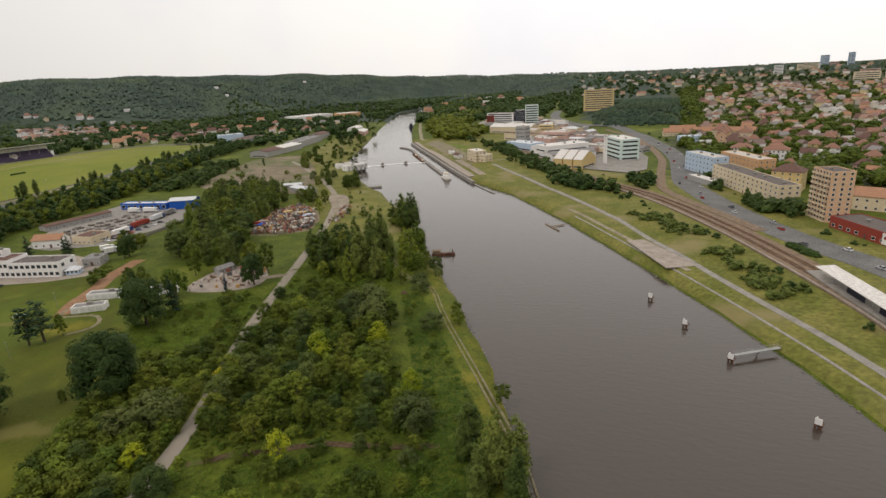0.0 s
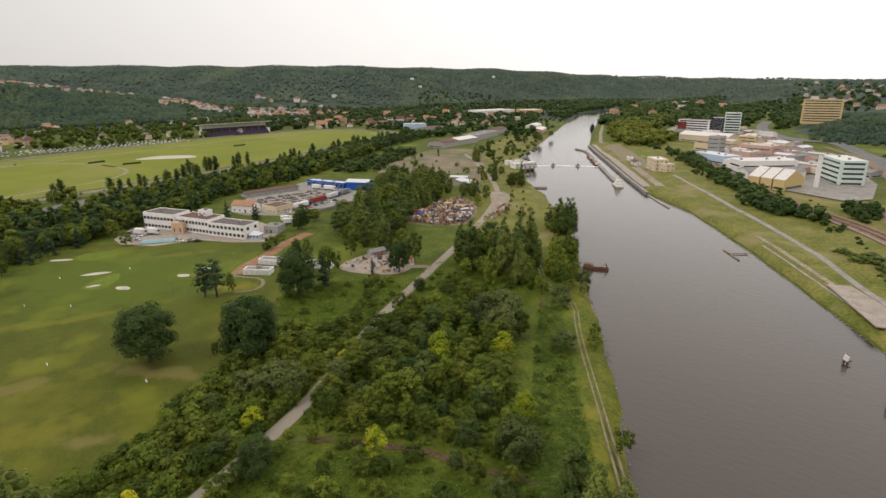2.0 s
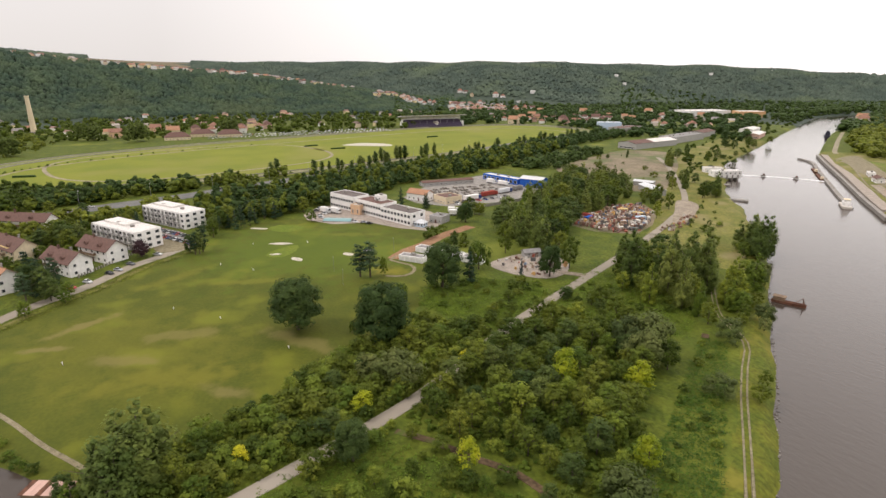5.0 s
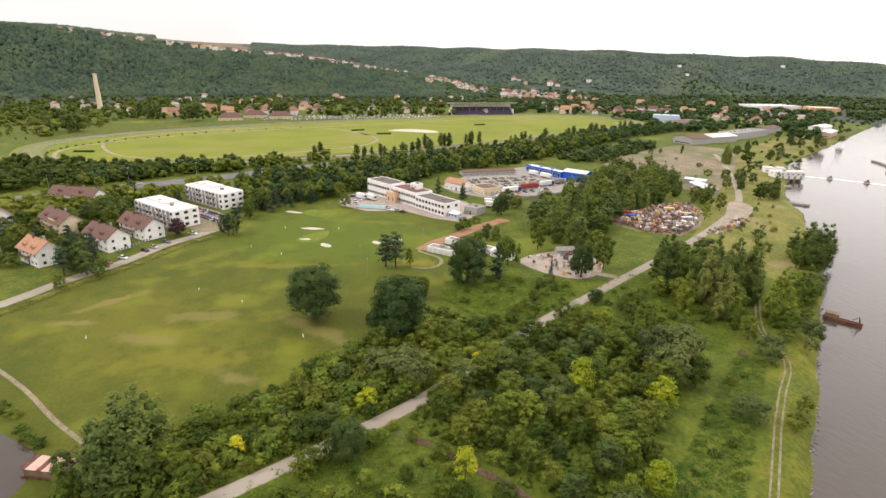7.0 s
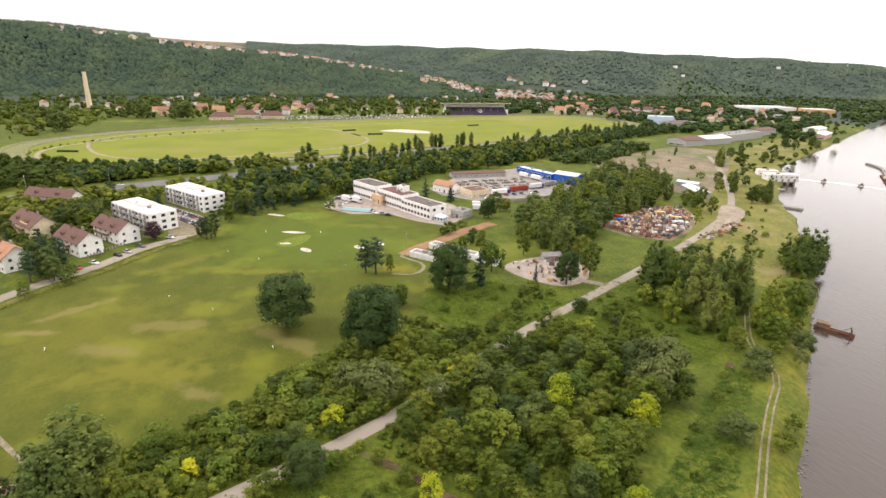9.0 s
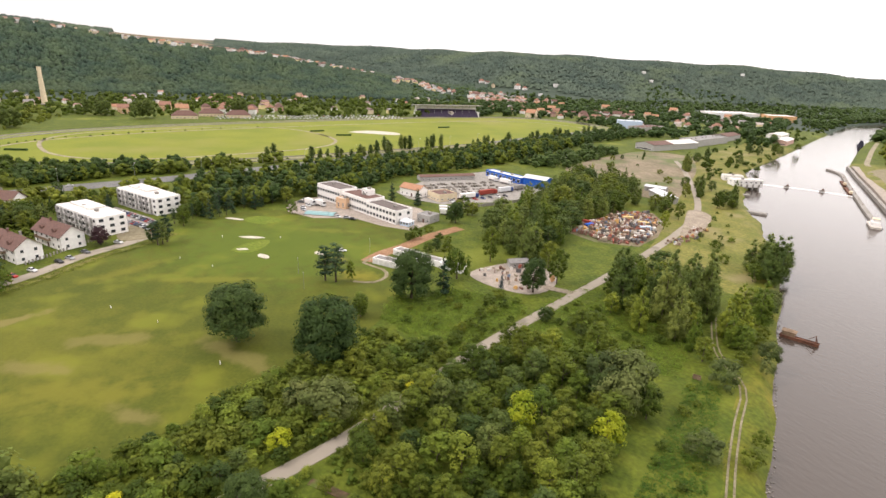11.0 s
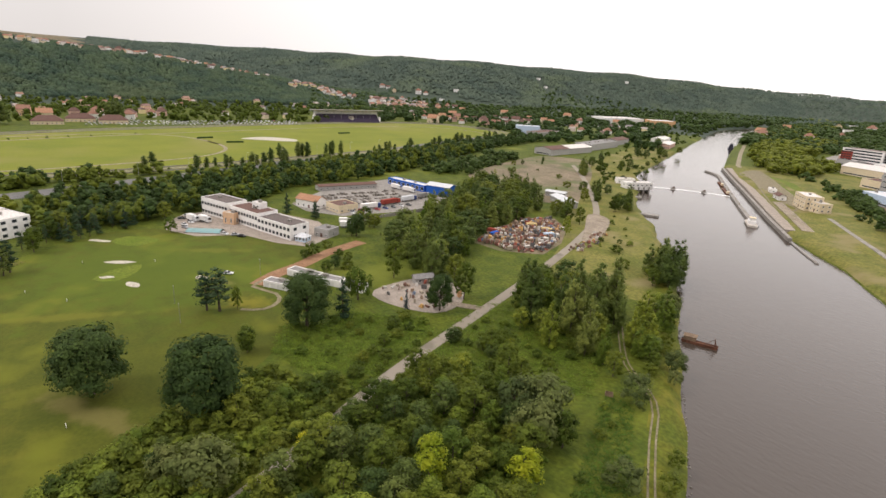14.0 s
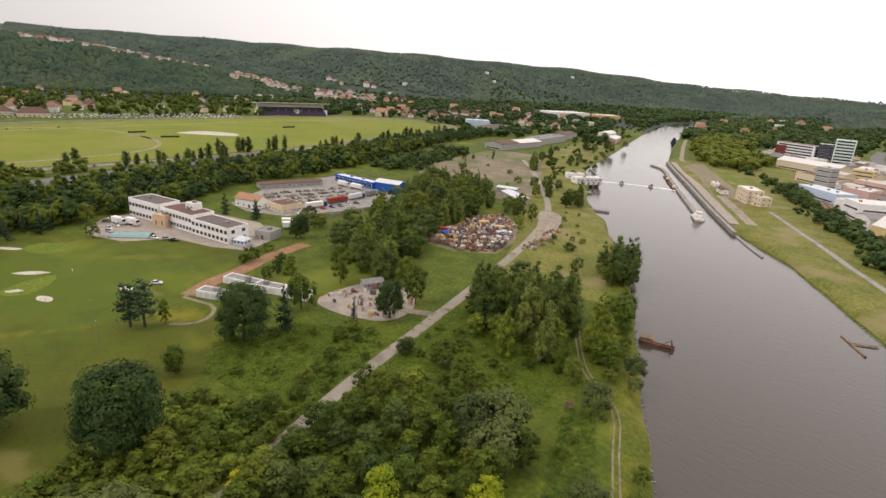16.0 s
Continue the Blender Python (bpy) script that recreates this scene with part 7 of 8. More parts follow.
for key, x, y, h, wd in (("poplar", -40.6, 87, 19, 1.05), ("poplar", -33, 81.5, 19.5, 1.1), ("poplar", -29, 84.5, 16.5, 1.1), ("poplar", -27, 76, 15, 1.1), ("poplar", -35.5, 76, 14, 1.1), ("shrub", -39.5, 112, 5.5, 0.9), ("dome", -53, 81, 5, 0.9), ("grey", -57.5, 94, 10, 0.95), ("tree", -60, 81, 9.5, 0.8), ("grey", -99, 150, 14.5, 0.85), ("grey", -94, 143, 12.5, 0.8), ("grey", -104, 146, 12, 0.85), ("tree", -90, 148, 11, 0.9), ("yellow", -64.4, 109, 8.5, 1.25), ("yellow", -83, 73.5, 9, 0.9), ("shrub", -92, 72, 4, 1.1), ("tree", -99, 68, 5, 1.0), ("shrub", -76, 79, 4, 1.2), ("dark", -66, 82, 6, 1.0), ("shrub", -88, 76, 3, 1.3), ("tree", -54, 86, 5, 1.0), ("yellow", -75, 47, 7, 1.2)):
    plant(key, x, y, h, wd)
for key, x, y, h, wd in (("yellow", -120, 96, 7.5, 1.0), ("poplar", -144, 277, 20, 1.3), ("poplar", -141, 287, 20, 1.3), ("poplar", -150, 290, 17, 1.3), ("poplar", -147, 283, 20, 1.3), ("poplar", -153, 282, 15, 1.4), ("tree", -136, 279, 8, 1.2), ("tree", -146, 297, 9, 1.2), ("tree", -142, 268, 9, 1.0), ("pine", -258, -13, 15, 1.4), ("pine", -263, -19, 14, 1.3), ("spruce", -252, -17, 12, 1.1), ("fresh", -248, -8, 7, 1.0), ("fresh", -233, -21, 7, 1.0), ("spruce", -318, 190, 10, 0.9), ("spruce", -330, 178, 13, 1.0), ("tree", -296, 212, 9, 1.3), ("tree", -290, 205, 8, 1.3)):
    plant(key, x, y, h, wd)
P_SCRUB = [(-90, 5), (-103, 32), (-114, 68), (-124, 92), (-141, 128), (-156, 168), (-172, 205), (-160, 225), (-140, 215), (-120, 200), (-112, 196), (-98, 175), (-86, 152), (-70, 122), (-58, 95), (-50, 60), (-60, 10)]
P_DENSE = [(-112, 71), (-125, 92), (-136, 117), (-137, 136), (-122, 162), (-106, 160), (-92, 146), (-79, 122), (-64, 106), (-54, 93), (-69, 89), (-88, 81), (-104, 71)]
P_CLEAR = [(-94, 8), (-108, 56), (-104, 62), (-88, 71), (-69, 79), (-50, 84), (-42, 70), (-62, 12)]
scatter(P_DENSE, 84, 5.2, ["tree", "tree", "tree", "fresh", "dark"], 5.5, 11, 1.1, 1.2, 11)
scatter(P_DENSE, 64, 2.8, ["shrub", "shrub", "shrub", "brush"], 2.2, 4.2, 1.1, 0.2, 12)
P_OPEN = [(-138, 138), (-153, 156), (-168, 196), (-150, 202), (-134, 206), (-112, 192), (-100, 172), (-108, 166), (-123, 168)]
scatter(P_OPEN, 18, 5.0, ["shrub", "shrub", "brush"], 1.6, 3.4, 1.1, 0.4, 42)
scatter(P_CLEAR, 74, 3.6, ["shrub", "brush", "shrub", "brush", "tree", "fresh"], 1.8, 6, 1.1, 0.4, 43)
P_MEADOW = [(-98, 175), (-86, 152), (-70, 122), (-58, 95), (-50, 60), (-30, 60), (-34, 90), (-52, 118), (-76, 155), (-92, 180)]
scatter(P_MEADOW, 26, 5, ["shrub", "brush"], 1.2, 2.6, 1.1, 0.4, 13)
P_HEDGE = [(-96, 8), (-106, 45), (-116, 75), (-127, 98), (-137, 119), (-148, 116), (-160, 100), (-156, 93), (-151, 78), (-144, 62), (-135, 48), (-130, 34), (-125, 18), (-125, 2), (-108, -8)]
scatter(P_HEDGE, 78, 3.7, ["tree", "shrub", "shrub", "fresh", "brush", "dark"], 3.2, 6.5, 1.2, 0.6, 14)
P_HERBS = [(-137, 119), (-143, 130), (-155, 158), (-166, 160), (-185, 142), (-187, 118), (-172, 108), (-150, 112)]
for x, y, h in ((-150, 128, 4.5), (-156, 139, 5), (-165, 148, 4), (-137, 122, 4.5), (-142, 114, 6), (-149, 135, 3.5), (-169, 155, 4), (-144, 122, 4), (-159, 146, 3.5), (-161, 152, 3), (-153, 133, 3)):
    plant("shrub" if h < 4.4 else "tree", x, y, h, 1.25)
scatter(P_HERBS, 18, 5.0, ["shrub", "brush", "brush"], 1.4, 3.0, 1.2, 0.4, 44)
LANE = curve_points(MAIN, 2)


def beside_lane(y, off):
    """The plan spot at an offset to the river's side of the lane."""
    i = int(np.abs(LANE[:, 1] - y).argmin())
    d = LANE[min(i + 1, len(LANE) - 1)] - LANE[max(i - 1, 0)]
    d = d / np.linalg.norm(d)
    return LANE[i][0] + d[1] * off, LANE[i][1] - d[0] * off


lane_rng = random.Random(91)
for y0, y1, step, lo, hi, kinds in ((44, 58, 4.0, 3.6, 5.5, ("shrub", "tree", "dark")), (59, 74, 3.4, 1.6, 2.6, ("shrub", "brush")), (76, 86, 3.0, 4.0, 6.0, ("tree", "shrub", "fresh")), (87, 92, 3.0, 1.8, 2.6, ("shrub",)), (93, 109, 2.8, 5.5, 8.0, ("tree", "fresh", "dark")), (110, 128, 3.6, 1.6, 3.0, ("shrub", "brush")), (156, 164, 3.0, 4.5, 6.0, ("dark", "tree"))):
    y = y0
    while y < y1:
        x, yy = beside_lane(y, lane_rng.uniform(3.6, 4.8))
        plant(lane_rng.choice(kinds), x, yy, lane_rng.uniform(lo, hi), 1.15)
        y += step * lane_rng.uniform(0.8, 1.2)
for y0, y1, step, lo, hi in ((20, 60, 3.4, 2.0, 4.0), (62, 118, 2.8, 2.4, 4.6), (119, 150, 4.2, 1.2, 2.4)):
    y = y0
    while y < y1:
        x, yy = beside_lane(y, -lane_rng.uniform(3.4, 4.4))
        plant(lane_rng.choice(("shrub", "shrub", "tree", "brush")), x, yy, lane_rng.uniform(lo, hi), 1.15)
        y += step * lane_rng.uniform(0.8, 1.2)
plant("shrub", -135, 131, 3.4, 0.8)
grove("undergrowth", spots_in(P_HEDGE, 330, 2.0, 0.2, 15), ["low"], 1.5, 3.2, M["leaf"], "low dense undergrowth beside the lane", 15, 1.2, "bushes")
grove("fresh_undergrowth", spots_in(P_HEDGE, 110, 3.2, 0.2, 55), ["low"], 1.6, 3.4, M["leaf_fresh"], "light green bushes in the undergrowth", 55, 1.2, "bushes")
grove("scrub_floor", spots_in(P_DENSE, 420, 2.4, 0.2, 56), ["low"], 1.0, 2.6, M["leaf_fresh"], "dense low growth under the scrub trees", 56, 1.2, "bushes")
P_POPLARS = [(-127, 200), (-138, 191), (-155, 198), (-165, 212), (-160, 228), (-142, 230), (-126, 222)]
for key, x, y, h, wd in (("poplar", -144.6, 193.6, 25, 1.0), ("poplar", -129, 197, 25, 0.95), ("poplar", -127.6, 207, 27, 1.0), ("poplar", -128.4, 219, 27, 1.0), ("tree", -149.5, 213, 11, 1.0), ("light", -127, 184, 17, 0.95), ("poplar", -117, 190, 21, 0.9), ("light", -110, 190, 14, 0.9), ("light", -107, 204, 12, 1.1), ("light", -112, 208, 15, 1.0), ("tree", -134, 165, 10, 1.1), ("shrub", -138, 176, 4, 1.3), ("dark", -132, 163, 5.5, 1.2), ("dark", -137, 164, 5, 1.2), ("poplar", -137, 201, 22, 1.0), ("poplar", -139, 212, 24, 1.0), ("poplar", -136, 222, 21, 1.0), ("light", -147, 203, 18, 1.0), ("poplar", -123, 213, 20, 0.9), ("tree", -121, 200, 12, 1.1), ("tree", -134, 188, 11, 1.1), ("fresh", -142, 186, 9, 1.1)):
    plant(key, x, y, h, wd * (1.02 if key in ("poplar", "light") else 1.0))
scatter(P_POPLARS, 16, 4.4, ["poplar", "light", "tree", "dark"], 10, 17, 1.1, 0.6, 16)
grove("thicket", spots_in(P_POPLARS, 50, 2.8, 0.4, 17), ["low"], 3, 5.5, M["leaf"], "thicket of shrubs under the poplars", 17, 1.1, "bushes")
for key, x, y, h, wd in (("light", -114, 230, 17, 1.3), ("light", -119, 226, 15, 1.3), ("light", -109, 212, 14, 1.3), ("fresh", -104, 206, 9, 1.2), ("fresh", -121, 236, 11, 1.2), ("grey", -121, 247, 8, 0.9), ("grey", -117, 241, 5, 0.9), ("shrub", -106, 220, 5, 1.0), ("grey", -95, 206, 7, 0.85), ("grey", -91, 199, 4.5, 0.9), ("shrub", -103, 214, 3.5, 1.0), ("fresh", -127, 250, 6, 1.0)):
    plant(key, x, y, h, wd)
P_COPSE = [(-200, 190), (-232, 188), (-258, 216), (-286, 248), (-306, 284), (-330, 318), (-352, 352), (-325, 362), (-299, 362), (-272, 330), (-257, 300), (-240, 262), (-226, 240), (-208, 212)]
for key, x, y, h, wd in (("tree", -206, 174.5, 18, 0.75), ("poplar", -198, 188.5, 22, 1.1), ("oak", -169, 171, 15, 0.75), ("tree", -173, 186, 16.5, 0.75), ("poplar", -247, 212, 15, 1.1), ("poplar", -258, 245, 19, 1.1), ("poplar", -231, 238.5, 16, 1.1), ("poplar", -245, 278, 18, 1.0), ("poplar", -257, 304, 11, 1.0), ("poplar", -307, 321, 22, 1.1), ("poplar", -315, 366, 16, 1.0), ("poplar", -266.5, 328.5, 18, 1.1), ("oak", -268.5, 191, 12.5, 0.85), ("tree", -279, 208, 9, 1.3), ("spruce", -311, 187.6, 11, 1.2), ("fresh", -215.6, 296.7, 12, 0.8)):
    plant(key, x, y, h, wd)
for key, x, y, h, wd in (("tree", -228, 324, 12.5, 0.8), ("poplar", -269, 395, 18, 1.1), ("tree", -240, 376, 12.5, 0.9), ("tree", -272.6, 384.5, 11.5, 0.9), ("poplar", -239, 390, 19, 1.1), ("poplar", -351, 482, 20, 1.1), ("poplar", -137.8, 274, 22, 1.3), ("shrub", -149, 278, 7, 0.9), ("shrub", -163.5, 278, 4.6, 1.1), ("shrub", -181, 295, 4.5, 1.1), ("poplar", -213, 190, 19, 1.1), ("poplar", -222, 202, 18, 1.15), ("tree", -190, 195, 13, 0.9), ("light", -236, 226, 17, 1.0), ("fresh", -250, 283, 13, 0.8)):
    plant(key, x, y, h, wd)
scatter(P_COPSE, 120, 4.6, ["poplar", "light", "poplar", "tree", "dark"], 10, 18, 1.25, 0.8, 19)
scatter([(-196, 300), (-206, 318), (-224, 340), (-236, 372), (-226, 378), (-205, 352), (-186, 318), (-170, 292), (-182, 286)], 12, 6, ["shrub", "brush", "shrub"], 1.2, 3.2, 1.0, 0.4, 20)
scatter([(-226, 300), (-236, 322), (-250, 345), (-262, 350), (-258, 330), (-246, 322)], 9, 4, ["poplar", "tree"], 7, 12, 1.1, 0.4, 21)
for key, x, y, h, wd in (("dark", -286, 416, 12, 1.1), ("tree", -296, 412, 10, 1.1), ("dark", -281, 424, 9, 1.1), ("tree", -240, 378, 10, 1.0), ("dark", -243, 392, 11, 1.2), ("tree", -250, 398, 9, 1.2), ("grey", -256, 404, 8, 1.0), ("tree", -236, 386, 7, 1.1), ("poplar", -358, 489, 18, 1.3), ("poplar", -364, 496, 15, 1.3), ("tree", -383, 535, 12, 1.0), ("poplar", -400, 573, 15, 1.2), ("tree", -366, 563, 9, 1.2), ("dark", -361, 571, 12, 1.0), ("tree", -361, 604, 7, 1.2), ("dark", -414, 666, 14, 1.1), ("dark", -406, 672, 12, 1.1), ("tree", -412, 712, 13, 1.2), ("dark", -397, 697, 12, 1.1), ("tree", -419, 770, 10, 1.2), ("dark", -470, 800, 14, 1.2), ("dark", -480, 815, 14, 1.2)):
    plant(key, x, y, h, wd)
grove("riverside_trees", spots_in([(-300, 440), (-330, 470), (-380, 540), (-420, 640), (-400, 700), (-370, 640), (-330, 560), (-300, 500)], 22, 9, 0.5, 23), ["round", "low", "low"], 2, 6, M["leaf"], "scattered trees on the grassy river bank", 23, 1.1)
P_BELT = [(-333, 62), (-345, 100), (-356, 130), (-362, 170), (-398, 212), (-414, 290), (-440, 350), (-480, 430), (-520, 510), (-548, 480), (-500, 350), (-466, 240), (-440, 160), (-418, 90), (-408, 60), (-370, 50)]
grove("tree_belt", spots_in(P_BELT, 420, 4.6, 0.5, 25), ["round", "tall", "tall"], 7, 13.5, M["leaf_oak"], "dense dark belt of trees along the road", 25, 1.05)
grove("light_belt", spots_in(P_BELT, 190, 6, 0.5, 57), ["round", "tall"], 8, 15, M["leaf"], "lighter green trees in the belt along the road", 57, 1.05)
P_EDGE = [(-286, 48), (-297, 53), (-313, 68), (-332, 88), (-334, 106), (-350, 108), (-358, 84), (-338, 62), (-302, 42)]
scatter(P_EDGE, 30, 4.6, ["tree", "tree", "spruce", "pine"], 7, 13, 1.05, 0.3, 58)
P_ROADWOOD = [(-422, -112), (-440, -30), (-452, 10), (-500, 5), (-535, -95), (-470, -170)]
grove("roadside_wood", spots_in(P_ROADWOOD, 170, 5.5, 0.5, 59), ["round", "round", "tall"], 7, 13, M["leaf"], "mixed wood between the wide road and the racecourse", 59, 1.15)
P_WEST = [(-428, -60), (-446, 0), (-466, 80), (-496, 170), (-540, 280), (-600, 440), (-660, 600), (-690, 600), (-625, 420), (-566, 262), (-516, 150), (-484, 62), (-462, -15), (-442, -70)]
grove("roadside_trees", spots_in(P_WEST, 230, 4.6, 0.5, 26), ["round", "tall", "low"], 5, 11, M["leaf"], "mixed trees and bushes beside the racecourse", 26, 1.1)
slim_rng = random.Random(77)
SLIM_ROW = [(-497, 134), (-476, 168), (-474, 190), (-482, 220), (-513, 251), (-518, 271), (-520, 300), (-512, 354), (-528, 408), (-548, 454), (-566, 510), (-585, 573), (-603, 645)]
for i, (x, y) in enumerate(SLIM_ROW):
    for k in range(2 + (i * 5) % 4):
        plant("slim", x + slim_rng.uniform(-4, 4) - 14, y + k * 6.5 + slim_rng.uniform(-2, 2), slim_rng.uniform(9, 15.5), slim_rng.uniform(1.4, 2.1))
grove("garden_trees", spots_in([(-340, -80), (-352, -30), (-376, 20), (-384, 48), (-412, 46), (-402, 0), (-394, -60), (-380, -150)], 90, 5, 0.6, 27), ["round", "low", "round"], 4.5, 10, M["leaf"], "garden trees between the flats and the wide road", 27, 1.15)
for key, x, y, h, wd in (("tree", -331, -14, 15, 1.1), ("tree", -322, -12, 12, 1.1), ("tree", -295, -46, 12, 1.1), ("pine", -285, -25, 12, 1.3), ("tree", -279, -27, 9, 1.2), ("dark", -252, -16, 14, 0.9), ("dark", -257, -21, 14, 0.9), ("pine", -248, -22, 13, 1.5), ("dark", -246, -14, 11, 1.0), ("fresh", -240, -9, 6, 1.2), ("dark", -324, -13, 14, 1.1), ("dark", -332, -8, 12, 1.0), ("tree", -300, -47, 11, 1.2), ("dark", -282, 44, 12, 0.9), ("dark", -286, 40, 10, 0.9), ("maroon", -291, 19, 9, 1.1), ("pine", -285, 46, 14, 1.3), ("pine", -281, 42, 12, 1.3), ("tree", -309, -22, 8, 1.2), ("tree", -300, -34, 7, 1.2)):
    plant(key, x, y, h, wd)
scatter([(-248, -70), (-268, -34), (-300, -38), (-345, -20), (-368, -60), (-345, -130), (-280, -120)], 60, 6, ["tree", "tree", "spruce", "fresh", "shrub"], 4, 10, 1.1, 1.0, 28)
scatter([(-318, -10), (-335, -14), (-352, 10), (-350, 50), (-385, 40), (-382, 5), (-360, -30), (-330, -40)], 26, 5, ["tree", "spruce"], 6, 10, 1.0, 3.0, 29)
grove("belt_end", spots_in([(-500, 450), (-535, 540), (-585, 690), (-612, 690), (-575, 540), (-540, 450)], 110, 5, 0.5, 33), ["round", "tall"], 8, 14, M["leaf_oak"], "dark trees where the belt runs out", 33, 1.1)
scatter([(-275, 370), (-345, 366), (-390, 376), (-425, 432), (-448, 490), (-420, 565), (-340, 478)], 14, 9, ["shrub", "shrub", "tree", "poplar"], 2, 7, 1.1, 0.6, 34)
grove("waste_trees", spots_in([(-404, 350), (-392, 374), (-425, 430), (-452, 500), (-470, 470), (-440, 400), (-425, 350)], 60, 4.5, 0.5, 35), ["tall", "round", "low"], 5, 12, M["leaf_oak"], "trees at the edge of the waste ground", 35, 1.1)

for key, x, y, h, wd in (("fresh", -316, 111, 9, 1.1), ("tree", -343, 114, 11, 1.1), ("tree", -247, 152, 5, 1.1), ("shrub", -258, 169, 4, 1.2), ("tree", -224, 152, 7, 1.0), ("dark", -228, 158, 7, 1.0), ("shrub", -226, 163, 5, 1.1), ("dark", -270, 189, 11, 1.0), ("dark", -281, 206, 9, 1.1), ("fresh", -175, 102, 9.5, 0.9), ("tree", -342, -19, 13, 1.1), ("dark", -331, -24, 11, 1.1), ("tree", -403, -25, 13, 1.0), ("dark", -396, -8, 11, 1.0)):
    plant(key, x, y, h, wd)
P_NEARWEST = [(-436, -40), (-450, 0), (-466, 50), (-480, 92), (-494, 134), (-520, 170), (-532, 164), (-508, 100), (-490, 48), (-474, 0), (-456, -45)]
grove("racecourse_trees", spots_in(P_NEARWEST, 95, 5.2, 0.5, 71), ["round", "tall", "round"], 7, 13, M["leaf_oak"], "row of tall trees between road and racecourse", 71, 1.05)
P_GARDENS = [(-262, -14), (-300, 12), (-330, 2), (-352, -40), (-330, -85), (-280, -66)]
grove("garden_bushes", spots_in(P_GARDENS, 110, 3.4, 1.0, 72), ["low", "low", "round"], 1.6, 6, M["leaf"], "garden bushes and small trees round the villas", 72, 1.2, "bushes")
clump_rng = random.Random(73)
grove("tall_clumps", [(cx + clump_rng.gauss(0, 9), cy + clump_rng.gauss(0, 9)) for cx, cy in ((-774, -96), (-880, 40), (-915, 160), (-930, -20)) for _ in range(9)], ["tall"], 20, 29, M["leaf_dark"], "clumps of tall dark poplars below the hill", 73, 0.8)
ring = oval(378, 124, 120, SAND_MID)
grove("rail_bushes", [(x + clump_rng.uniform(-2, 2), y + clump_rng.uniform(-2, 2)) for x, y in ring if y < 200], ["low"], 1.4, 2.4, M["leaf_dark"], "small clipped bushes along the sand track", 74, 1.0, "bushes")

grove("rough_shrubs", [c for c in spots_in([(-1010, -215), (-1015, -95), (-900, -60), (-790, -75), (-700, -118), (-760, -230)], 130, 9, 0.5, 75)], ["low", "low", "round", "tall"], 3, 11, M["leaf"], "shrubs and trees on rough ground beside the racecourse", 75, 1.2)

# ---- far woods ----
def hill_spots(a0, a1, r0, r1, n, seed, keep=lambda x, y: True):
    rng = random.Random(seed)
    out = []
    spot = polar(a0, a1, r0, r1, 0.9)
    while len(out) < n:
        x, y = spot(rng)
        if (int(x // 5), int(y // 5)) not in TAKEN and keep(x, y):
            out.append((x, y))
    return out


HOUSE_SPOTS = [(a * (1 - k / math.hypot(a, b)), b * (1 - k / math.hypot(a, b)), r * 1.1 + 3) for a, b, r in BLOCKS if math.hypot(a, b) > 900 for k in ((0, 18, 38, 60) if hz(a, b) > 4 else (0,))]
TAKEN = set()
for a, b, r in HOUSE_SPOTS:
    for i in range(int((a - r) // 5), int((a + r) // 5) + 1):
        for j in range(int((b - r) // 5), int((b + r) // 5) + 1):
            if (i * 5 + 2.5 - a) ** 2 + (j * 5 + 2.5 - b) ** 2 < r * r:
                TAKEN.add((i, j))
def dome(n, lower):
    """A small leafy crown: a top, a ragged shoulder ring and, where asked, a skirt: (verts, faces)."""
    v = [(0, 0, 1.0)] + [(0.72 * math.cos(6.283 * k / n), 0.72 * math.sin(6.283 * k / n), 0.45) for k in range(n)]
    f = [(0, 1 + k, 1 + (k + 1) % n) for k in range(n)]
    if lower:
        v += [(1.0 * math.cos(6.283 * (k + 0.5) / n), 1.0 * math.sin(6.283 * (k + 0.5) / n), -0.75) for k in range(n)]
        f += [q for k in range(n) for q in ((1 + k, 1 + n + k, 1 + (k + 1) % n), (1 + (k + 1) % n, 1 + n + k, 1 + n + (k + 1) % n))]
    else:
        v = [(x * 1.35, y * 1.35, z if z > 0.9 else -0.5) for x, y, z in v]
    return np.array(v), np.array(f)


DOMES = {True: dome(4, True), False: dome(5, False)}


def woods(name, spots, lo, hi, m, label, seed, fine=True):
    """A closed far wood as one object: each tree a ragged rounded crown."""
    rng = np.random.default_rng(seed)
    n = len(spots)
    xy = np.array(spots)
    h = rng.uniform(lo, hi, n)
    z = height(xy[:, 0], xy[:, 1])
    bv, bf = DOMES[fine]
    v = bv[None] * rng.uniform(0.72, 1.25, (n, len(bv), 1))
    turn = rng.uniform(0, 6.28, n)[:, None]
    x, y = v[:, :, 0] * np.cos(turn) - v[:, :, 1] * np.sin(turn), v[:, :, 0] * np.sin(turn) + v[:, :, 1] * np.cos(turn)
    w = (h * rng.uniform(0.42, 0.62, n))[:, None]
    v = np.stack([x * w + xy[:, None, 0], y * w + xy[:, None, 1], v[:, :, 2] * (h * 0.42)[:, None] + (z + h * 0.42)[:, None]], 2)
    f = (bf[None] + (np.arange(n) * len(bv))[:, None, None]).reshape(-1, 3)
    me = mesh(name, v.reshape(-1, 3), f.tolist(), m)
    me.polygons.foreach_set("use_smooth", [True] * len(f))
    return tagged(new(name, me), label, "forest", kind="stuff")


def wooded(x, y):
    a, r = math.degrees(math.atan2(x, y)), math.hypot(x, y)
    return hz(x, y) > 4 and not (-91 < a < -83 and r > 2400)


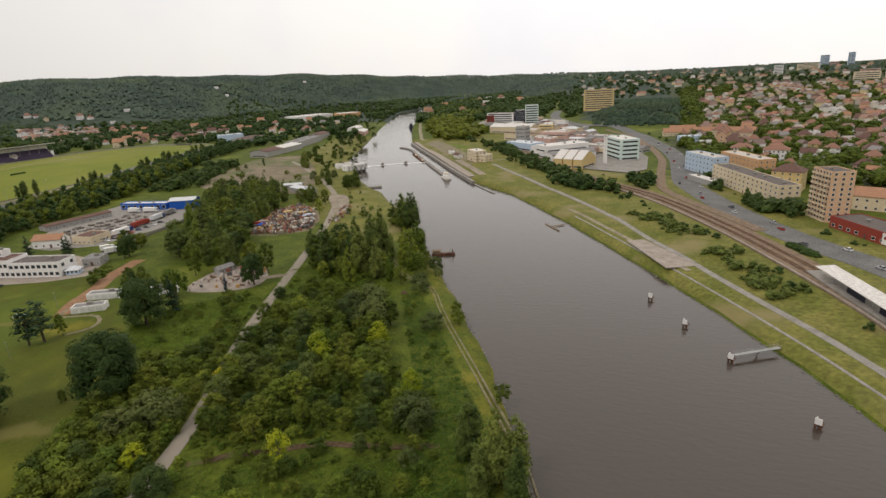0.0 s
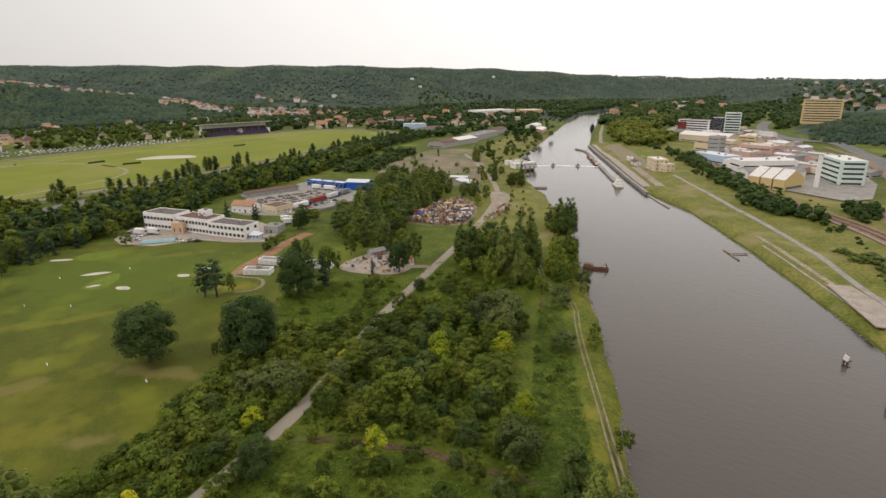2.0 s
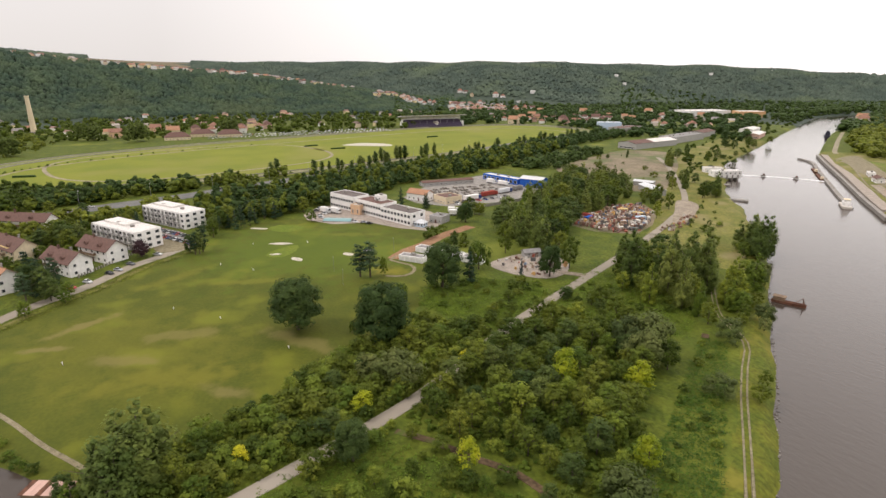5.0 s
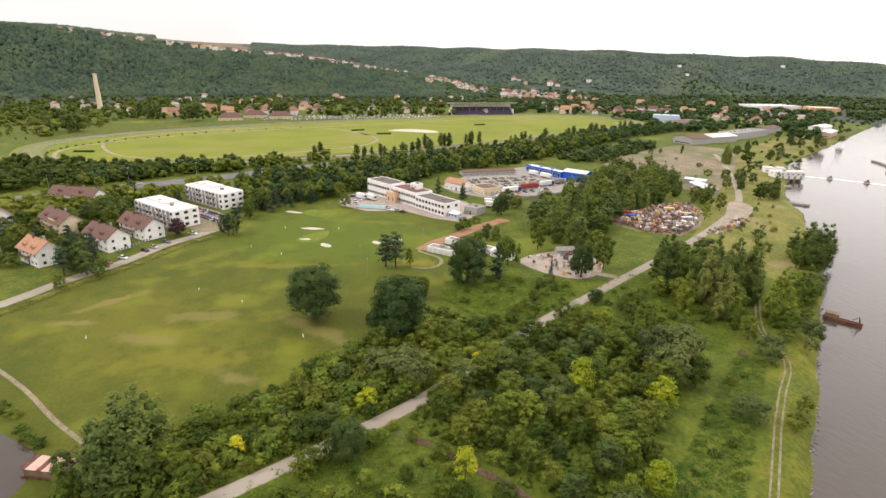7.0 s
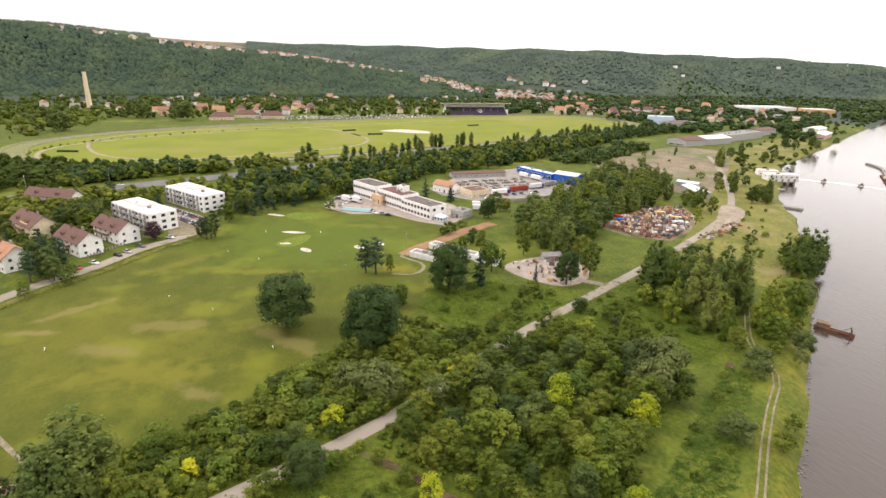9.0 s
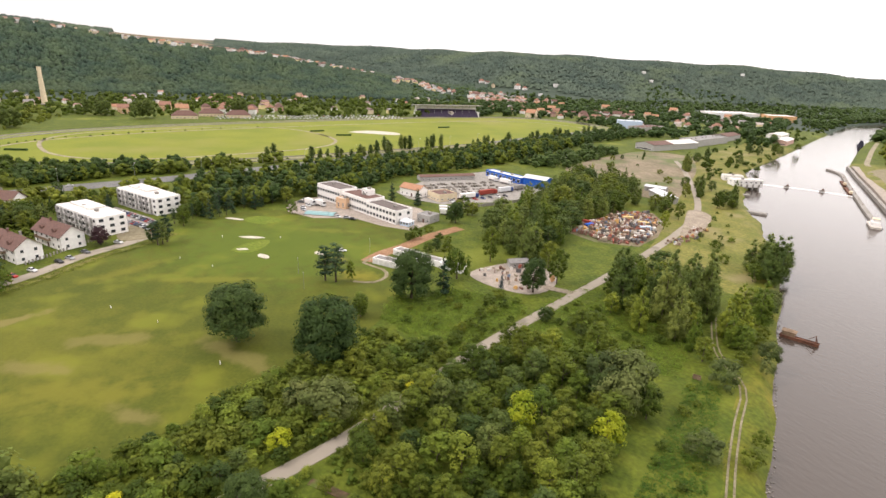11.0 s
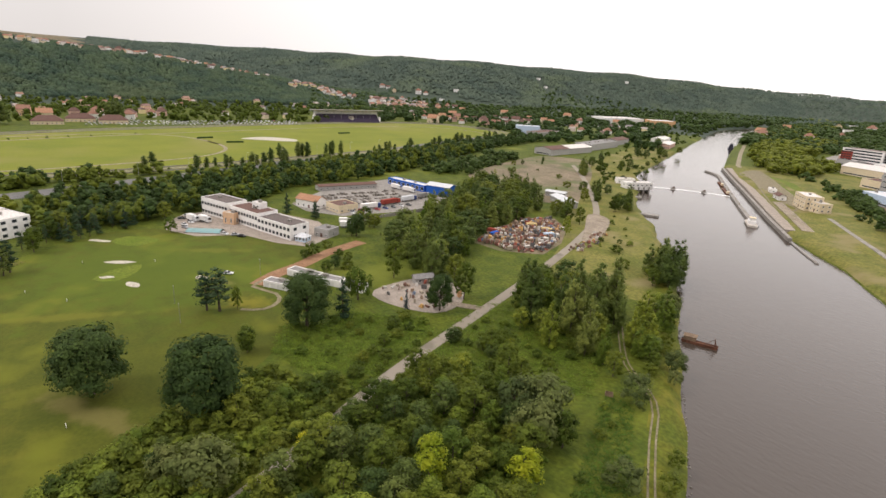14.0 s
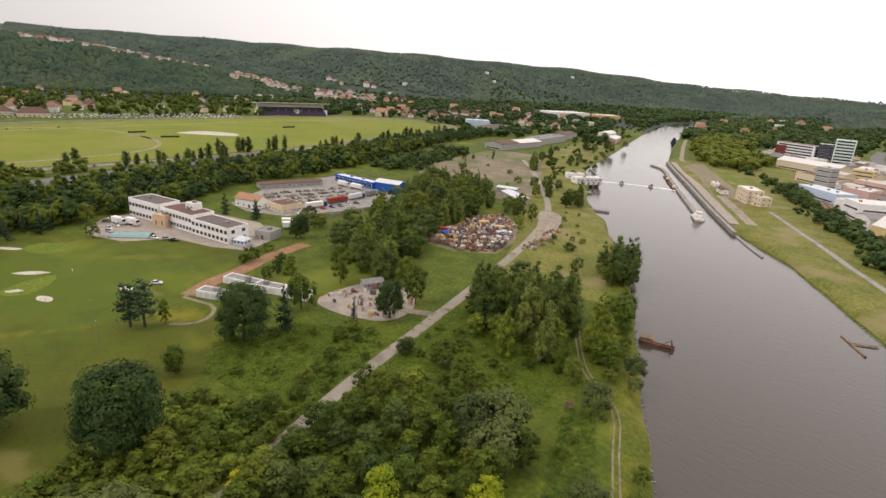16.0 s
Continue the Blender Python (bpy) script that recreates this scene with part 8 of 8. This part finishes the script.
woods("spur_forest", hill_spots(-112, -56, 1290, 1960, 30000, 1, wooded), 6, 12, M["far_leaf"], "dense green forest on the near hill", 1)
# the ridge and the far hills carry painted haze in their leaf colour
woods("ridge_forest", hill_spots(-112, -20, 1900, 3050, 36000, 2, wooded), 9, 14, M["ridge_leaf_hazed"], "dense dark forest on the long ridge", 2, False)
woods("far_forest", hill_spots(-26, 24, 2000, 3600, 6000, 3), 10, 16, M["ridge_leaf_hazed"], "distant wooded hills behind the town", 3, False)
woods("knoll_wood", hill_spots(-6.2, 3.4, 800, 1250, 1800, 4, lambda x, y: hz(x, y) > 6), 3, 7, M["far_leaf"], "green bushes covering the knoll", 4)
def off_race(x, y):
    s, c = x * ALONG[0] + y * ALONG[1], x * ACROSS[0] + y * ACROSS[1]
    return free(x, y, 4) and not np.interp(s, LEFT_S, LEFT_C) - 6 < c < np.interp(s, RIGHT_S, RIGHT_C) + 6
grove("valley_trees", hill_spots(-104, -57, 920, 1360, 900, 5, off_race), ["clump"], 7, 13, M["leaf"], "trees among the houses below the hill", 5, 1.1)
grove("valley_woods", hill_spots(-57, -30, 880, 1420, 560, 6, off_race), ["clump"], 8, 14, M["leaf_oak"], "trees on the valley floor up the river", 6, 1.2)
grove("ridge_foot_woods", hill_spots(-64, -42, 1240, 1820, 620, 16, off_race), ["clump"], 8, 14, M["leaf_oak"], "dark woods at the foot of the ridge", 16, 1.3)
grove("upriver_woods", hill_spots(-26, -13, 1050, 2400, 900, 7, off_race), ["clump"], 10, 16, M["leaf_oak"], "woods on both banks up the river", 7, 1.3)
sb = []
rngb = random.Random(9)
while len(sb) < 130:
    sv, off = rngb.uniform(560, 1700), rngb.uniform(2, 60) ** 1.0
    cv = np.interp(sv, LEFT_S, LEFT_C) - off - 3
    x, y = sv * ALONG[0] + cv * ACROSS[0], sv * ALONG[1] + cv * ACROSS[1]
    if free(x, y, 3):
        sb.append((x, y))
grove("left_bank_trees", sb[:90], ["low", "low", "round"], 2.5, 7, M["leaf"], "bushes and trees along the river bank", 8, 1.2)
sb = []
while len(sb) < 300:
    sv, off = rngb.uniform(800, 1900), rngb.uniform(26, 120)
    cv = np.interp(sv, RIGHT_S, RIGHT_C) + off
    x, y = sv * ALONG[0] + cv * ACROSS[0], sv * ALONG[1] + cv * ACROSS[1]
    if free(x, y, 3):
        sb.append((x, y))
grove("right_bank_trees", sb, ["clump", "tall", "clump"], 7, 13, M["leaf"], "wood on the far bank above the lock", 9, 1.2)
grove("valley_head_woods", hill_spots(-13, -7, 1060, 1900, 330, 14, off_race) + hill_spots(-42, -25, 1300, 2250, 620, 15, off_race), ["clump"], 8, 15, M["leaf_oak"], "woods at the head of the valley", 14, 1.3)
grove("town_trees", hill_spots(2, 23, 420, 1500, 2500, 10, off_race), ["clump"], 6, 12, M["leaf"], "garden trees among the town houses", 10, 1.1)
grove("plateau_trees", hill_spots(-8, 22, 1400, 2500, 700, 11, off_race), ["clump"], 8, 14, M["leaf_oak"], "trees among the far houses", 11, 1.3)
# bushes between path, railway and road on the far bank
fb = []
for line, off, a, b, n, wv in ((RAIL, -15, 0.02, 0.4, 40, 5), (RAIL, 13, 0.3, 0.7, 70, 4), (ROADR, 14, 0.1, 0.55, 50, 5)):
    q = along(line, off, a, b)
    for k in range(n):
        t = (k * 0.618) % 1
        c = q[min(int(t * len(q)), len(q) - 1)]
        fb.append((c[0] + rngb.uniform(-wv, wv), c[1] + rngb.uniform(-wv, wv)))
fb = [c for c in fb if free(c[0], c[1], 0.0) and math.sin(c[0] * 0.11 + 1.3) * math.cos(c[1] * 0.075) + 0.4 * math.sin(c[0] * 0.31 + c[1] * 0.23) > -0.35]
grove("railway_bushes", fb, ["low"], 1.2, 3.4, M["leaf_oak"], "dark bushes between footpath and railway", 12, 1.2, "bushes")
grove("works_trees", [(x, y) for x, y in [(-60 - k * 5.5 + rngb.uniform(-8, 8), 440 + k * 8 + rngb.uniform(-9, 9)) for k in range(44)]], ["round", "low", "tall"], 4, 9, M["leaf_oak"], "dark trees along the works' fence", 13, 1.1)

def verge(line, n, spread, seed):
    """Plan spots strewn along a line, thicker in some places."""
    r = random.Random(seed)
    q = curve_points(line, 6)
    out = []
    while len(out) < n:
        i = r.randrange(len(q))
        if math.sin(i * 0.55 + seed) < -0.6:
            continue
        x, y = q[i][0] + r.gauss(0, spread), q[i][1] + r.gauss(0, spread)
        if free(x, y, 0.0):
            out.append((x, y))
    return out


grove("works_hedge", verge([(-165, 610), (-130, 545), (-99, 490), (-70, 445), (-45, 405), (-20, 385), (-5, 376)], 150, 6, 3), ["round", "low", "tall"], 4, 10, M["leaf_oak"], "dark band of trees between railway and works", 61, 1.1)
grove("works_grove", verge([(-70, 408), (-56, 402), (-44, 400), (-23, 408), (-8, 416), (-14, 430)], 70, 5, 7), ["round", "low", "tall"], 4, 9, M["leaf_oak"], "dense trees between railway and tram line", 66, 1.1)
grove("path_bushes", verge([(-34, 334), (-22, 314), (-4, 310), (8, 290), (16, 270), (25, 248), (33, 228), (42, 205)], 90, 3.2, 4), ["low", "low", "round"], 1.8, 4.4, M["leaf_dark"], "clumps of bushes beside the riverside path", 62, 1.2, "bushes")
grove("rail_hedge", verge([(-2, 372), (11, 345), (37, 298), (54, 272), (68, 245)], 70, 2.6, 5), ["low"], 1.4, 3.0, M["leaf_oak"], "continuous hedge between railway and road", 63, 1.2, "bushes")
grove("street_trees", verge([(29, 432), (34, 395), (38, 366), (45, 352), (60, 340), (76, 320), (92, 300)], 60, 4, 6), ["round", "low", "tall"], 4, 9, M["leaf_oak"], "street trees in front of the flats", 64, 1.1)
grove("lock_woods", [c for c in spots_in([(-300, 735), (-268, 694), (-228, 715), (-270, 800), (-335, 957), (-370, 1300), (-430, 1060)], 420, 7, 0.5, 65) if off_race(*c)], ["clump", "clump", "tall"], 7, 14, M["leaf"], "dense light green wood on the bank above the lock", 65, 1.2)

# ---- herbs and reeds near the camera ----
def tufts(name, poly, n, lo, hi, m, label, seed, pieces=7):
    rng = np.random.default_rng(seed)
    pr = random.Random(seed)
    xs, ys = [p[0] for p in poly], [p[1] for p in poly]
    pts = []
    while len(pts) < n:
        x, y = pr.uniform(min(xs), max(xs)), pr.uniform(min(ys), max(ys))
        if inside(x, y, poly) and min(((q - (x, y)) ** 2).sum(1).min() - h2 * h2 for q, h2 in LINES[:4]) > 0:
            pts.append((x, y))
    pts = np.array(pts)
    z = np.array([hz(x, y) for x, y in pts])
    k = pieces
    base = np.repeat(np.column_stack([pts, z]), k, 0)
    size = np.repeat(rng.uniform(lo, hi, n), k)[:, None]
    p = base + rng.normal(size=(n * k, 3)) * (0.5, 0.5, 0.18) * size + (0, 0, 0.25) * size
    nn_ = rng.normal(size=(n * k, 3)) * 0.45 + (0, 0, 1.6)
    nn_ /= np.linalg.norm(nn_, axis=1)[:, None]
    t = np.cross(nn_, rng.normal(size=(n * k, 3)))
    t /= np.linalg.norm(t, axis=1)[:, None]
    b = np.cross(nn_, t)
    w = size * rng.uniform(0.14, 0.3, (n * k, 1))
    v = np.stack([p - t * w, p - b * w * 0.7, p + t * w, p + b * w * 0.7], 1).reshape(-1, 3)
    f = np.arange(len(v)).reshape(-1, 4).tolist()
    return tagged(new(name, mesh(name, v, f, m)), label, "herbs", kind="stuff")


tufts("scrub_herbs", P_OPEN, 4200, 0.4, 1.2, M["herb"], "bright green nettles and herbs between the shrubs", 31)
tufts("clearing_herbs", P_CLEAR, 4200, 0.4, 1.2, M["herb"], "green herbs in a clearing of the scrub", 34)
tufts("hedge_herbs", P_HERBS, 4800, 0.5, 1.4, M["herb"], "green herbs beside the lane", 32)
tufts("verge_herbs", [(-196, -64), (-223, -35), (-240, -19), (-254, -2), (-273, 15), (-286, 31), (-300, 47), (-296, 52), (-282, 38), (-270, 22), (-250, 5), (-236, -12), (-219, -28), (-193, -57)], 1500, 0.5, 1.3, M["leaf"], "low weeds and bushes along the street verge", 35)
tufts("meadow_herbs", P_MEADOW, 4600, 0.4, 1.1, M["herb"], "tall meadow grass by the dirt track", 33)
riprap("bank_stones", "left", 60, 300, 300, 41, "pale stones along the river's edge")
riprap("shore_stones", "right", 60, 420, 420, 42, "stones along the far waterline")
